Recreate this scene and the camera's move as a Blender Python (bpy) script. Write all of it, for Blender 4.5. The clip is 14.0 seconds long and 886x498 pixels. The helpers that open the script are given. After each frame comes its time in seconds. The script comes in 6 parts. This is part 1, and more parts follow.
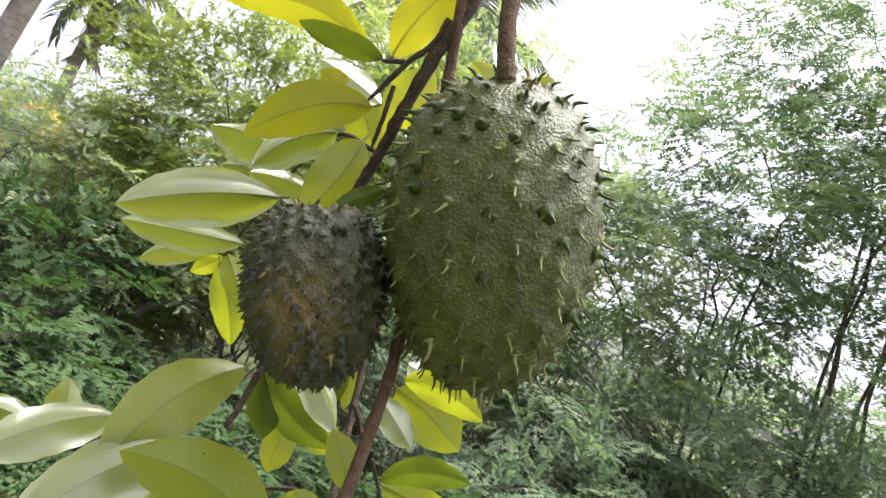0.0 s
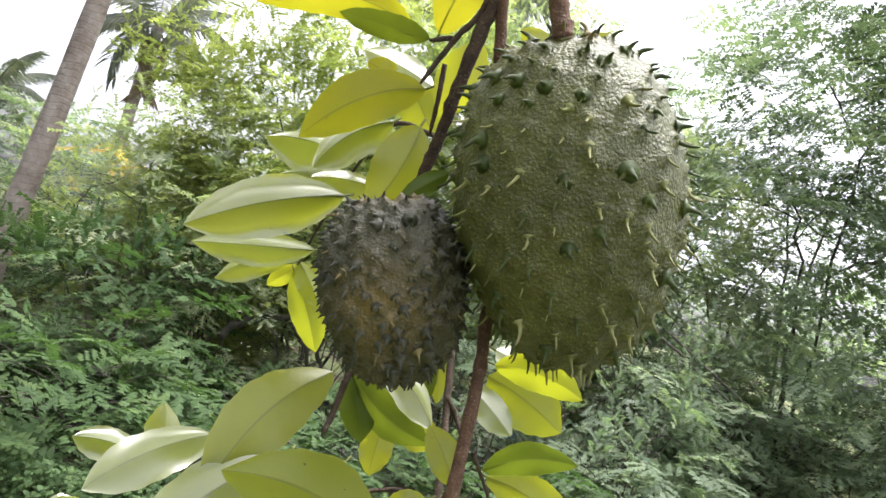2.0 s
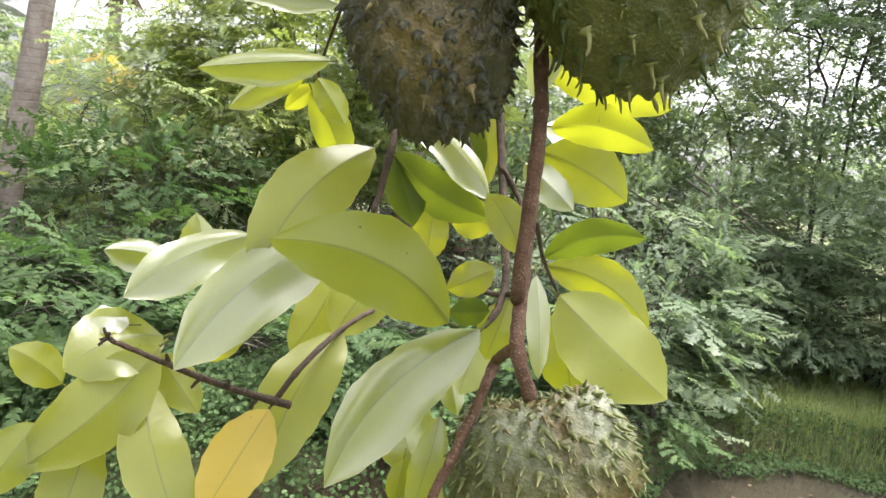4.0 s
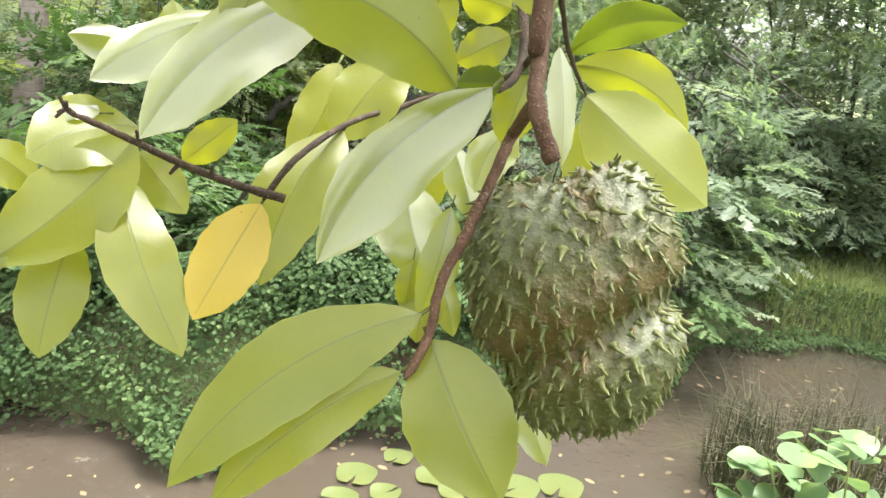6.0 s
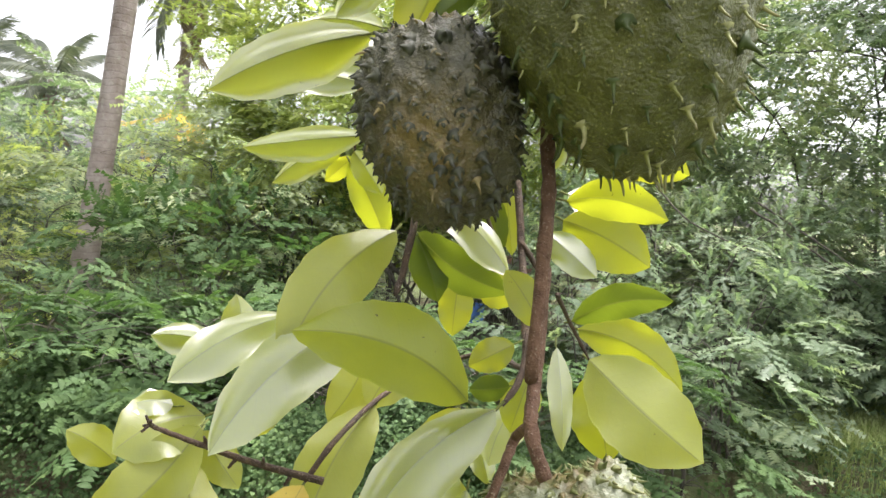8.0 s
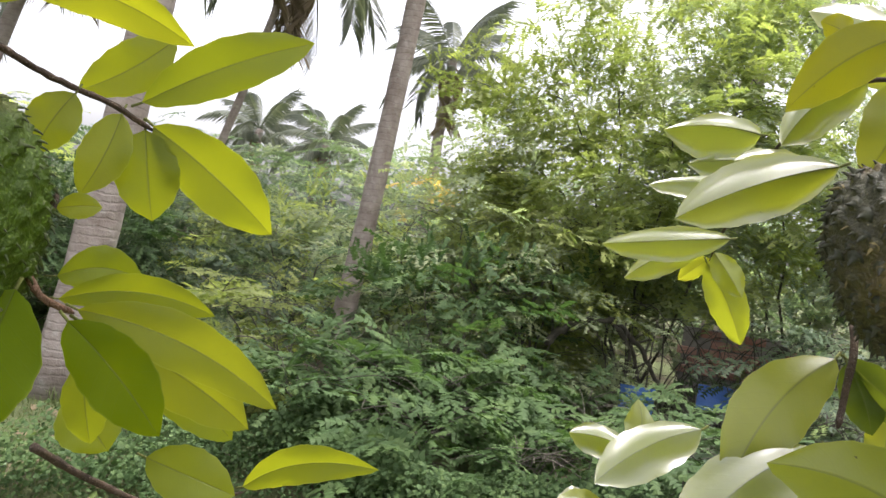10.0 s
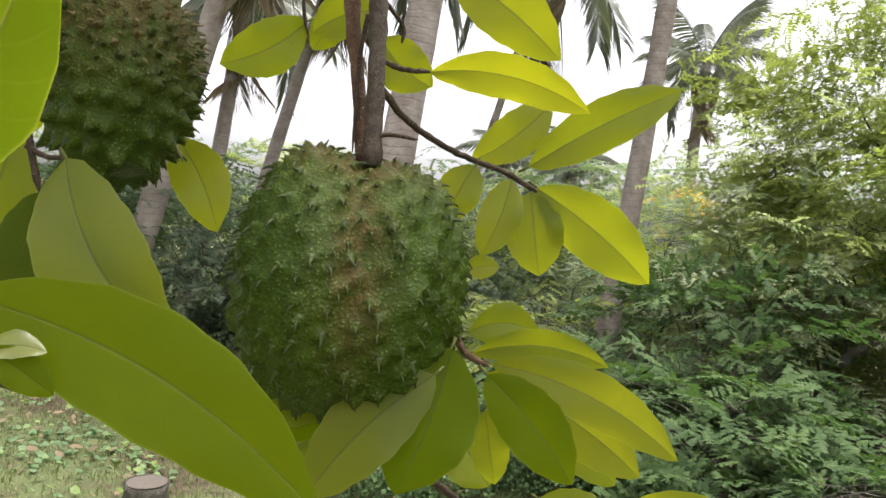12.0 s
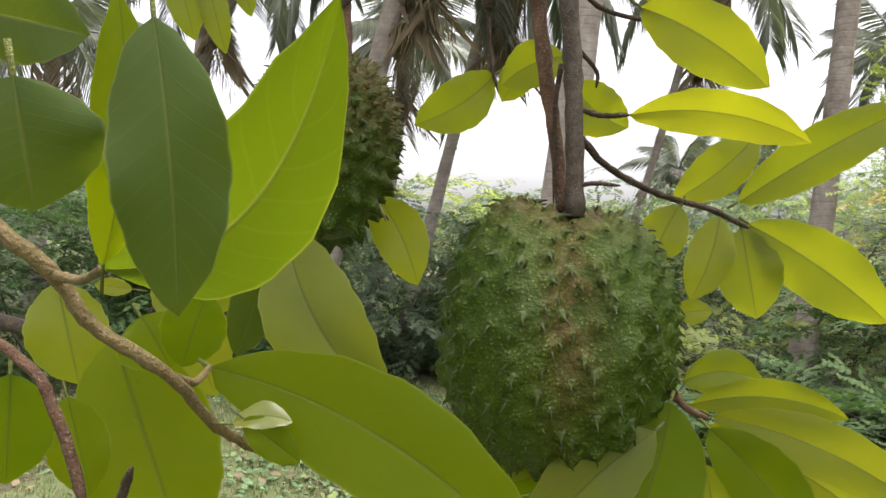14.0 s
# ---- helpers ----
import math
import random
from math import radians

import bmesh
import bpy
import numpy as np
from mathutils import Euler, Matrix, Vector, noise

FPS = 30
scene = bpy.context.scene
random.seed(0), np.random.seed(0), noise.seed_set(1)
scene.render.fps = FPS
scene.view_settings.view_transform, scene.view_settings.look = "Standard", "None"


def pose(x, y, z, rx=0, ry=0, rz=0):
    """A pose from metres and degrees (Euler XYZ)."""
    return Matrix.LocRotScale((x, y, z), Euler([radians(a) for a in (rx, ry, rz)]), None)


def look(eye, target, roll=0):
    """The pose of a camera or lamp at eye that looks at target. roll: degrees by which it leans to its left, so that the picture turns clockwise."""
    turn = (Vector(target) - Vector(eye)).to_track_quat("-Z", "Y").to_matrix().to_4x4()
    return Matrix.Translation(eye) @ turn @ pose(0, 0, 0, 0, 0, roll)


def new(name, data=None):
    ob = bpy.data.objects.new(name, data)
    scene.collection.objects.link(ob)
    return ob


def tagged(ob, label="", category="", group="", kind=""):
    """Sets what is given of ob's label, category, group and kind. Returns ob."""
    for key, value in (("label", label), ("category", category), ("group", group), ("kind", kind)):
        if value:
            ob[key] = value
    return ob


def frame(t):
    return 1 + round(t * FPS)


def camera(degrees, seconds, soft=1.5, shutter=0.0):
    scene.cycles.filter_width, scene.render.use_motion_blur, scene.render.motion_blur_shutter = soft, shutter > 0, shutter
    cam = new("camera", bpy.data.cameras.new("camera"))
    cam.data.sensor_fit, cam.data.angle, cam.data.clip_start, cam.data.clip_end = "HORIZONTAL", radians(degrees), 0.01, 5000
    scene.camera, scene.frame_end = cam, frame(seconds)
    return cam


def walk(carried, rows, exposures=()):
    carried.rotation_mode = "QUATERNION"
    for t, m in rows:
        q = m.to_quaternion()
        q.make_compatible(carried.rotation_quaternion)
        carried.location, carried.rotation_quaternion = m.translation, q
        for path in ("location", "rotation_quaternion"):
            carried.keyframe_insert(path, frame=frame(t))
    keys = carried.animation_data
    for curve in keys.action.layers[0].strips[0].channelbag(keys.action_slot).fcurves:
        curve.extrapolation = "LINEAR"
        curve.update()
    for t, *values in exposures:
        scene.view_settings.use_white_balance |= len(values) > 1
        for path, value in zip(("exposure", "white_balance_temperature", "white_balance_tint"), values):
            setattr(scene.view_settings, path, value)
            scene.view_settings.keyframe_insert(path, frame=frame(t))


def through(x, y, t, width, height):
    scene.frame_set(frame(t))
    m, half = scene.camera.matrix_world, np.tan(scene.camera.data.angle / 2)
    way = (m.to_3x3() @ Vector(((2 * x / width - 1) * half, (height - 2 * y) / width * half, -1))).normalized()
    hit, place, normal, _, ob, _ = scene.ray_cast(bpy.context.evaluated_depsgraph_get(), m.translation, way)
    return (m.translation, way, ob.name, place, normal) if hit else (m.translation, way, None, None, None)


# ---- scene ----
cam = camera(62.8, 14.0, 1.5)
PATH = [
    (0, (0.023, 0.036, 1.604), (-0.052, 2.024, 1.803), 21.2),
    (0.5, (0.039, 0.034, 1.602), (-0.159, 2.017, 1.77), 19.7),
    (1, (0.026, 0.059, 1.61), (-0.204, 2.039, 1.771), 16.9),
    (1.5, (0.012, 0.048, 1.61), (-0.214, 2.028, 1.777), 15.3),
    (2, (0.017, 0.057, 1.6), (-0.223, 2.039, 1.713), 14.0),
    (2.5, (0.038, 0.077, 1.591), (-0.213, 2.06, 1.637), 12.2),
    (3, (0.039, 0.075, 1.575), (-0.216, 2.059, 1.552), 9.9),
    (3.5, (0.012, 0.104, 1.549), (-0.204, 2.089, 1.433), 8.3),
    (4, (0.004, 0.111, 1.517), (-0.221, 2.086, 1.294), 7.3),
    (4.2, (0.011, 0.113, 1.504), (-0.216, 2.08, 1.218), 7.6),
    (6.3, (0.02, 0.158, 1.443), (-0.253, 2.07, 0.923), 5.3),
    (6.5, (0.028, 0.15, 1.461), (-0.269, 2.07, 0.989), 5.5),
    (7, (0.034, 0.143, 1.49), (-0.313, 2.079, 1.127), 4.6),
    (7.2, (0.035, 0.135, 1.502), (-0.318, 2.078, 1.19), 4.1),
    (9.3, (-0.03, 0.053, 1.584), (-0.706, 1.935, 1.565), 9.1),
    (9.5, (-0.052, 0.048, 1.582), (-0.837, 1.887, 1.554), 8.8),
    (10, (-0.095, 0.022, 1.57), (-1.093, 1.755, 1.537), 7.7),
    (10.5, (-0.117, -0.006, 1.573), (-1.211, 1.668, 1.552), 8.0),
    (11, (-0.128, -0.032, 1.574), (-1.301, 1.587, 1.552), 8.3),
    (11.5, (-0.141, -0.051, 1.568), (-1.436, 1.472, 1.518), 7.8),
    (12, (-0.156, -0.041, 1.582), (-1.677, 1.258, 1.527), 4.6),
    (12.5, (-0.166, -0.029, 1.583), (-1.818, 1.098, 1.544), 3.1),
    (13, (-0.164, -0.027, 1.589), (-1.881, 0.998, 1.571), 2.3),
    (13.5, (-0.172, -0.044, 1.597), (-1.924, 0.921, 1.592), 1.8),
    (14, (-0.173, -0.057, 1.596), (-1.95, 0.862, 1.589), 1.4),
]
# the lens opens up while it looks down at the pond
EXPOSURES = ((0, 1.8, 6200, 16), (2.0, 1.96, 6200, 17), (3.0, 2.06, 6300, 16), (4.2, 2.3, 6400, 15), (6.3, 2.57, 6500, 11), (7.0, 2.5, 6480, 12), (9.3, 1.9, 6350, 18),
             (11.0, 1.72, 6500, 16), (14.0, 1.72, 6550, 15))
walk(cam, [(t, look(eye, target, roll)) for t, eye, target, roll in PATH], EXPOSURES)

# ---- light ----
world = bpy.data.worlds.new("overcast_sky")
scene.world = world
world.use_nodes = True
wt = world.node_tree
wt.nodes.clear()
sky = wt.nodes.new("ShaderNodeTexSky")
sky.sky_type, sky.sun_disc = "NISHITA", False
sky.sun_elevation, sky.sun_rotation = radians(78), radians(50)
sky.air_density, sky.dust_density, sky.ozone_density = 1.0, 6.0, 0.6
grey = wt.nodes.new("ShaderNodeHueSaturation")
grey.inputs["Saturation"].default_value = 0.22
bg = wt.nodes.new("ShaderNodeBackground")
bg.inputs["Strength"].default_value = 0.15
out = wt.nodes.new("ShaderNodeOutputWorld")
wt.links.new(sky.outputs[0], grey.inputs["Color"])
wt.links.new(grey.outputs[0], bg.inputs["Color"])
wt.links.new(bg.outputs[0], out.inputs["Surface"])

sun = new("sun", bpy.data.lights.new("sun", "SUN"))
sun.data.energy, sun.data.angle, sun.data.color = 1.35, radians(20), (1.0, 0.98, 0.94)
sun.matrix_world = look((1.3, 1.1, 8.4), (0, 0, 0))


# ---- materials ----
def mat(name):
    m = bpy.data.materials.new(name)
    m.use_nodes = True
    nt = m.node_tree
    nt.nodes.clear()
    o = nt.nodes.new("ShaderNodeOutputMaterial")
    return m, nt, o


def node(nt, kind, **inputs):
    n = nt.nodes.new(kind)
    for key, value in inputs.items():
        name = key.replace("_", " ")
        if isinstance(value, bpy.types.NodeSocket):
            nt.links.new(value, n.inputs[name])
        else:
            n.inputs[name].default_value = value
    return n


def mix(nt, fac, a, b, blend="MIX"):
    n = nt.nodes.new("ShaderNodeMix")
    n.data_type, n.blend_type = "RGBA", blend
    for i, v in ((0, fac), (6, a), (7, b)):
        if isinstance(v, bpy.types.NodeSocket):
            nt.links.new(v, n.inputs[i])
        elif i == 0:
            n.inputs[0].default_value = v
        else:
            n.inputs[i].default_value = (*v, 1)
    return n.outputs[2]


def ramp(nt, fac, *stops):
    n = nt.nodes.new("ShaderNodeValToRGB")
    while len(n.color_ramp.elements) < len(stops):
        n.color_ramp.elements.new(0.5)
    for e, (p, c) in zip(n.color_ramp.elements, stops):
        e.position, e.color = p, (*c, 1) if len(c) == 3 else c
    nt.links.new(fac, n.inputs[0])
    return n.outputs[0]


def maths(nt, op, a, b=0.0, c=0.0):
    n = nt.nodes.new("ShaderNodeMath")
    n.operation = op
    for i, v in enumerate((a, b, c)):
        if isinstance(v, bpy.types.NodeSocket):
            nt.links.new(v, n.inputs[i])
        else:
            n.inputs[i].default_value = v
    return n.outputs[0]


def noise_tex(nt, scale, detail=3.0, rough=0.55, coord="Object"):
    tc = nt.nodes.new("ShaderNodeTexCoord")
    n = node(nt, "ShaderNodeTexNoise", Vector=tc.outputs[coord], Scale=scale, Detail=detail, Roughness=rough)
    return n.outputs["Fac"]


def bump(nt, height, strength, distance):
    return node(nt, "ShaderNodeBump", Height=height, Strength=strength, Distance=distance).outputs[0]


def principled(nt, o, color, rough, normal=None, spec=0.5, metal=0.0):
    p = nt.nodes.new("ShaderNodeBsdfPrincipled")
    for i, v in (("Base Color", color), ("Roughness", rough)):
        if isinstance(v, bpy.types.NodeSocket):
            nt.links.new(v, p.inputs[i])
        elif i == "Base Color":
            p.inputs[i].default_value = (*v, 1)
        else:
            p.inputs[i].default_value = v
    p.inputs["Specular IOR Level"].default_value = spec
    p.inputs["Metallic"].default_value = metal
    if normal:
        nt.links.new(normal, p.inputs["Normal"])
    if o:
        nt.links.new(p.outputs[0], o.inputs[0])
    return p.outputs[0]


def leafy(nt, o, color, light_through, rough, through, normal=None, spec=0.5, wax=0.0):
    """A thin leaf: a glossy surface that also lets light through."""
    face = principled(nt, None, color, rough, normal, spec)
    face.node.inputs["Coat Weight"].default_value = wax
    face.node.inputs["Coat Roughness"].default_value = 0.3
    face.node.inputs["Coat IOR"].default_value = 2.5
    back = nt.nodes.new("ShaderNodeBsdfTranslucent")
    nt.links.new(light_through, back.inputs["Color"])
    if normal:
        nt.links.new(normal, back.inputs["Normal"])
    m = nt.nodes.new("ShaderNodeMixShader")
    m.inputs[0].default_value = through
    nt.links.new(face, m.inputs[1])
    nt.links.new(back.outputs[0], m.inputs[2])
    nt.links.new(m.outputs[0], o.inputs[0])


def soursop_leaf_material(name, a, b, glow_a, glow_b, through, spec=0.45, wax=0.0):
    m, nt, o = mat(name)
    uv = nt.nodes.new("ShaderNodeUVMap")
    sep = node(nt, "ShaderNodeSeparateXYZ", Vector=uv.outputs[0])
    along, across = sep.outputs[0], sep.outputs[1]
    side = maths(nt, "ABSOLUTE", across)
    rnd = nt.nodes.new("ShaderNodeObjectInfo").outputs["Random"]
    blotch = noise_tex(nt, 55, 4)
    tone = maths(nt, "ADD", maths(nt, "MULTIPLY", rnd, 0.75), maths(nt, "MULTIPLY", blotch, 0.4))
    tone = maths(nt, "SUBTRACT", tone, 0.1)
    base = mix(nt, tone, a, b)
    glow = mix(nt, tone, glow_a, glow_b)
    # side veins run forward from the midrib
    sway = maths(nt, "ADD", maths(nt, "MULTIPLY", side, 0.16), maths(nt, "MULTIPLY", noise_tex(nt, 30, 2), 0.09))
    v = maths(nt, "SINE", maths(nt, "MULTIPLY", maths(nt, "SUBTRACT", along, sway), 62.0))
    vein = ramp(nt, v, (0.93, (0, 0, 0)), (1.0, (1, 1, 1)))
    rib = ramp(nt, side, (0.0, (1, 1, 1)), (0.05, (0, 0, 0)))
    base = mix(nt, maths(nt, "MULTIPLY", vein, 0.035), base, (0.34, 0.42, 0.13))
    base = mix(nt, maths(nt, "MULTIPLY", rib, 0.22), base, (0.28, 0.31, 0.10))
    glow = mix(nt, maths(nt, "MULTIPLY", rib, 0.75), glow, (0.18, 0.19, 0.03))
    glow = mix(nt, maths(nt, "MULTIPLY", vein, 0.06), glow, (0.22, 0.28, 0.03))
    rim = ramp(nt, side, (0.95, (0, 0, 0)), (1.0, (1, 1, 1)))
    base = mix(nt, maths(nt, "MULTIPLY", rim, 0.22), base, (0.42, 0.45, 0.14))
    glow = mix(nt, maths(nt, "MULTIPLY", rim, 0.22), glow, (0.72, 0.72, 0.10))
    specks = ramp(nt, noise_tex(nt, 240, 2), (0.72, (0, 0, 0)), (0.76, (1, 1, 1)))
    patch = ramp(nt, noise_tex(nt, 21, 2), (0.60, (0, 0, 0)), (0.70, (1, 1, 1)))
    spot = maths(nt, "MULTIPLY", specks, patch)
    base = mix(nt, maths(nt, "MULTIPLY", spot, 0.85), base, (0.05, 0.035, 0.012))
    glow = mix(nt, maths(nt, "MULTIPLY", spot, 0.85), glow, (0.03, 0.02, 0.006))
    h = maths(nt, "ADD", maths(nt, "MULTIPLY", vein, 0.05), maths(nt, "MULTIPLY", noise_tex(nt, 90, 3), 0.6))
    h = maths(nt, "SUBTRACT", h, maths(nt, "MULTIPLY", rib, 0.6))
    leafy(nt, o, base, glow, 0.34, through, bump(nt, h, 0.3, 0.0012), spec, wax)
    return m


M_LEAF = soursop_leaf_material("soursop_leaf", (0.10, 0.135, 0.018), (0.155, 0.18, 0.028), (0.40, 0.46, 0.008), (0.54, 0.54, 0.012), 0.58, 0.3)
M_LEAF_LEMON = soursop_leaf_material("lemon_soursop_leaf", (0.15, 0.165, 0.02), (0.21, 0.21, 0.03), (0.50, 0.49, 0.010), (0.60, 0.55, 0.016), 0.6, 0.3)
M_LEAF_LIGHT = soursop_leaf_material("light_soursop_leaf", (0.165, 0.192, 0.036), (0.22, 0.242, 0.054), (0.42, 0.47, 0.012), (0.54, 0.54, 0.018), 0.53, 0.55, 0.1)
M_LEAF_PALE = soursop_leaf_material("glossy_soursop_leaf", (0.155, 0.19, 0.048), (0.20, 0.235, 0.072), (0.42, 0.48, 0.012), (0.52, 0.53, 0.018), 0.52, 0.8, 1.0)
M_LEAF_DEEP = soursop_leaf_material("backlit_soursop_leaf", (0.066, 0.110, 0.004), (0.100, 0.142, 0.006), (0.26, 0.36, 0.002), (0.37, 0.43, 0.004), 0.62, 0.08)
M_LEAF_DARK = soursop_leaf_material("mature_soursop_leaf", (0.040, 0.072, 0.015), (0.068, 0.105, 0.019), (0.15, 0.21, 0.010), (0.22, 0.27, 0.014), 0.45, 0.22)
M_LEAF_THICK = soursop_leaf_material("thick_soursop_leaf", (0.046, 0.084, 0.006), (0.072, 0.110, 0.009), (0.10, 0.160, 0.002), (0.14, 0.195, 0.004), 0.55, 0.1)
M_LEAF_YELLOW = soursop_leaf_material("ageing_soursop_leaf", (0.54, 0.40, 0.065), (0.62, 0.48, 0.10), (0.72, 0.50, 0.05), (0.78, 0.57, 0.065), 0.5, 0.5, 0.05)


def fruit_material(name, a, b, speck, brown, gloss, relief=0.75, few=0.12, many=0.62, bloom=(0.26, 0.28, 0.20)):
    """Grainy skin: fine granules, pale corky specks in drifts, brown scars and dark blots."""
    m, nt, o = mat(name)
    tc = nt.nodes.new("ShaderNodeTexCoord")
    cell = node(nt, "ShaderNodeTexVoronoi", Vector=tc.outputs["Object"], Scale=420.0, Randomness=1.0)
    fine, mid, broad = noise_tex(nt, 560, 3, 0.6), noise_tex(nt, 165, 4, 0.7), noise_tex(nt, 42, 3, 0.55)
    c = mix(nt, ramp(nt, noise_tex(nt, 16, 4), (0.35, (0, 0, 0)), (0.7, (1, 1, 1))), a, b)
    c = mix(nt, maths(nt, "MULTIPLY", ramp(nt, mid, (0.42, (0, 0, 0)), (0.62, (1, 1, 1))), 0.45), c, tuple(0.5 * q for q in a))
    at = nt.nodes.new("ShaderNodeAttribute")
    at.attribute_name = "brown"
    worn = maths(nt, "MULTIPLY", at.outputs["Fac"], ramp(nt, noise_tex(nt, 95, 5, 0.7), (0.34, (0, 0, 0)), (0.54, (1, 1, 1))))
    c = mix(nt, maths(nt, "MULTIPLY", worn, 0.9), c, brown)
    waxy = nt.nodes.new("ShaderNodeAttribute")
    waxy.attribute_name = "bloom"
    film = maths(nt, "MULTIPLY", waxy.outputs["Fac"], ramp(nt, noise_tex(nt, 110, 4, 0.65), (0.36, (0.15, 0.15, 0.15)), (0.60, (1, 1, 1))))
    c = mix(nt, maths(nt, "MULTIPLY", film, 0.8), c, bloom)
    # one cell in three carries a speck, more in some drifts than in others
    pick = node(nt, "ShaderNodeSeparateXYZ", Vector=cell.outputs["Color"]).outputs[0]
    drift = ramp(nt, broad, (0.36, (few, few, few)), (0.66, (many, many, many)))
    dots = maths(nt, "MULTIPLY", ramp(nt, cell.outputs["Distance"], (0.16, (1, 1, 1)), (0.34, (0, 0, 0))), maths(nt, "LESS_THAN", pick, drift))
    c = mix(nt, maths(nt, "MULTIPLY", dots, 0.65), c, speck)
    stain = ramp(nt, noise_tex(nt, 60, 5, 0.7), (0.70, (0, 0, 0)), (0.73, (1, 1, 1)))
    c = mix(nt, maths(nt, "MULTIPLY", stain, 0.75), c, (0.020, 0.017, 0.009))
    h = maths(nt, "ADD", maths(nt, "MULTIPLY", fine, 0.35), maths(nt, "ADD", maths(nt, "MULTIPLY", mid, 0.8), maths(nt, "MULTIPLY", maths(nt, "SUBTRACT", 0.7, cell.outputs["Distance"]), 0.28)))
    rough = ramp(nt, mid, (0.3, (0.34, 0.34, 0.34)), (0.7, (0.56, 0.56, 0.56)))
    principled(nt, o, c, rough, bump(nt, h, relief, 0.0026), gloss)
    return m


def spine_material(name, a, b, tip_color, tip_share):
    m, nt, o = mat(name)
    rnd = nt.nodes.new("ShaderNodeObjectInfo").outputs["Random"]
    tc = nt.nodes.new("ShaderNodeTexCoord")
    z = node(nt, "ShaderNodeSeparateXYZ", Vector=tc.outputs["Object"]).outputs[2]
    tip = ramp(nt, z, (0.35, (0, 0, 0)), (0.85, (1, 1, 1)))
    c = mix(nt, maths(nt, "MULTIPLY", tip, maths(nt, "MULTIPLY", rnd, tip_share)), mix(nt, rnd, a, b), tip_color)
    principled(nt, o, c, 0.55, None, 0.35)
    return m


def bark_material(name, a, b, scale, spots=0.0):
    m, nt, o = mat(name)
    n1, n2 = noise_tex(nt, scale, 5, 0.65), noise_tex(nt, scale * 7, 3)
    c = mix(nt, ramp(nt, n1, (0.35, (0, 0, 0)), (0.68, (1, 1, 1))), a, b)
    if spots:
        s = ramp(nt, n2, (0.60, (0, 0, 0)), (0.68, (1, 1, 1)))
        c = mix(nt, maths(nt, "MULTIPLY", s, spots), c, (0.36, 0.32, 0.25))
    h = maths(nt, "ADD", n1, maths(nt, "MULTIPLY", n2, 0.6))
    principled(nt, o, c, 0.8, bump(nt, h, 0.7, 0.4 / scale), 0.3)
    return m


M_FRUIT_RIPE = fruit_material("ripe_soursop_skin", (0.054, 0.062, 0.005), (0.088, 0.096, 0.010), (0.25, 0.25, 0.09), (0.105, 0.075, 0.024), 0.6, 1.0)
M_FRUIT_DARK = fruit_material("green_soursop_skin", (0.030, 0.060, 0.002), (0.052, 0.088, 0.005), (0.16, 0.21, 0.055), (0.085, 0.056, 0.014), 0.2, 0.85, 0.34, 0.85)
M_FRUIT_BROWN = fruit_material("browned_soursop_skin", (0.034, 0.034, 0.013), (0.058, 0.054, 0.022), (0.17, 0.155, 0.08), (0.145, 0.100, 0.026), 0.6, 0.9)
M_FRUIT_WARTY = fruit_material("warty_soursop_skin", (0.054, 0.064, 0.012), (0.086, 0.096, 0.022), (0.17, 0.18, 0.09), (0.085, 0.054, 0.012), 0.4, 0.6)
M_SPINE = spine_material("soursop_spine", (0.026, 0.042, 0.005), (0.052, 0.074, 0.012), (0.014, 0.012, 0.006), 1.0)
M_SPINE_CORKY = spine_material("corky_soursop_spine", (0.12, 0.13, 0.03), (0.23, 0.23, 0.09), (0.10, 0.075, 0.03), 0.7)
M_SPINE_PALE = spine_material("pale_soursop_spine", (0.072, 0.090, 0.022), (0.130, 0.140, 0.046), (0.24, 0.22, 0.10), 1.0)
M_SPINE_GREY = spine_material("grey_soursop_spine", (0.030, 0.034, 0.020), (0.060, 0.062, 0.040), (0.012, 0.010, 0.007), 1.0)
M_SPINE_DRY = spine_material("dry_soursop_spine", (0.095, 0.074, 0.026), (0.200, 0.160, 0.066), (0.050, 0.034, 0.012), 0.6)
M_TWIG = bark_material("brown_twig_bark", (0.070, 0.036, 0.020), (0.145, 0.082, 0.050), 90, 0.4)
M_TWIG_DARK = bark_material("dark_twig_bark", (0.030, 0.020, 0.013), (0.075, 0.048, 0.03), 110, 0.3)
M_TWIG_TAN = bark_material("tan_twig_bark", (0.115, 0.084, 0.032), (0.203, 0.151, 0.068), 80, 0.3)
M_TWIG_GREY = bark_material("grey_twig_bark", (0.042, 0.031, 0.023), (0.095, 0.073, 0.056), 160, 0.4)
M_PETIOLE = bark_material("green_petiole", (0.085, 0.10, 0.022), (0.14, 0.15, 0.04), 200)
M_BUSH_BARK = bark_material("bush_bark", (0.045, 0.042, 0.030), (0.10, 0.09, 0.068), 14)


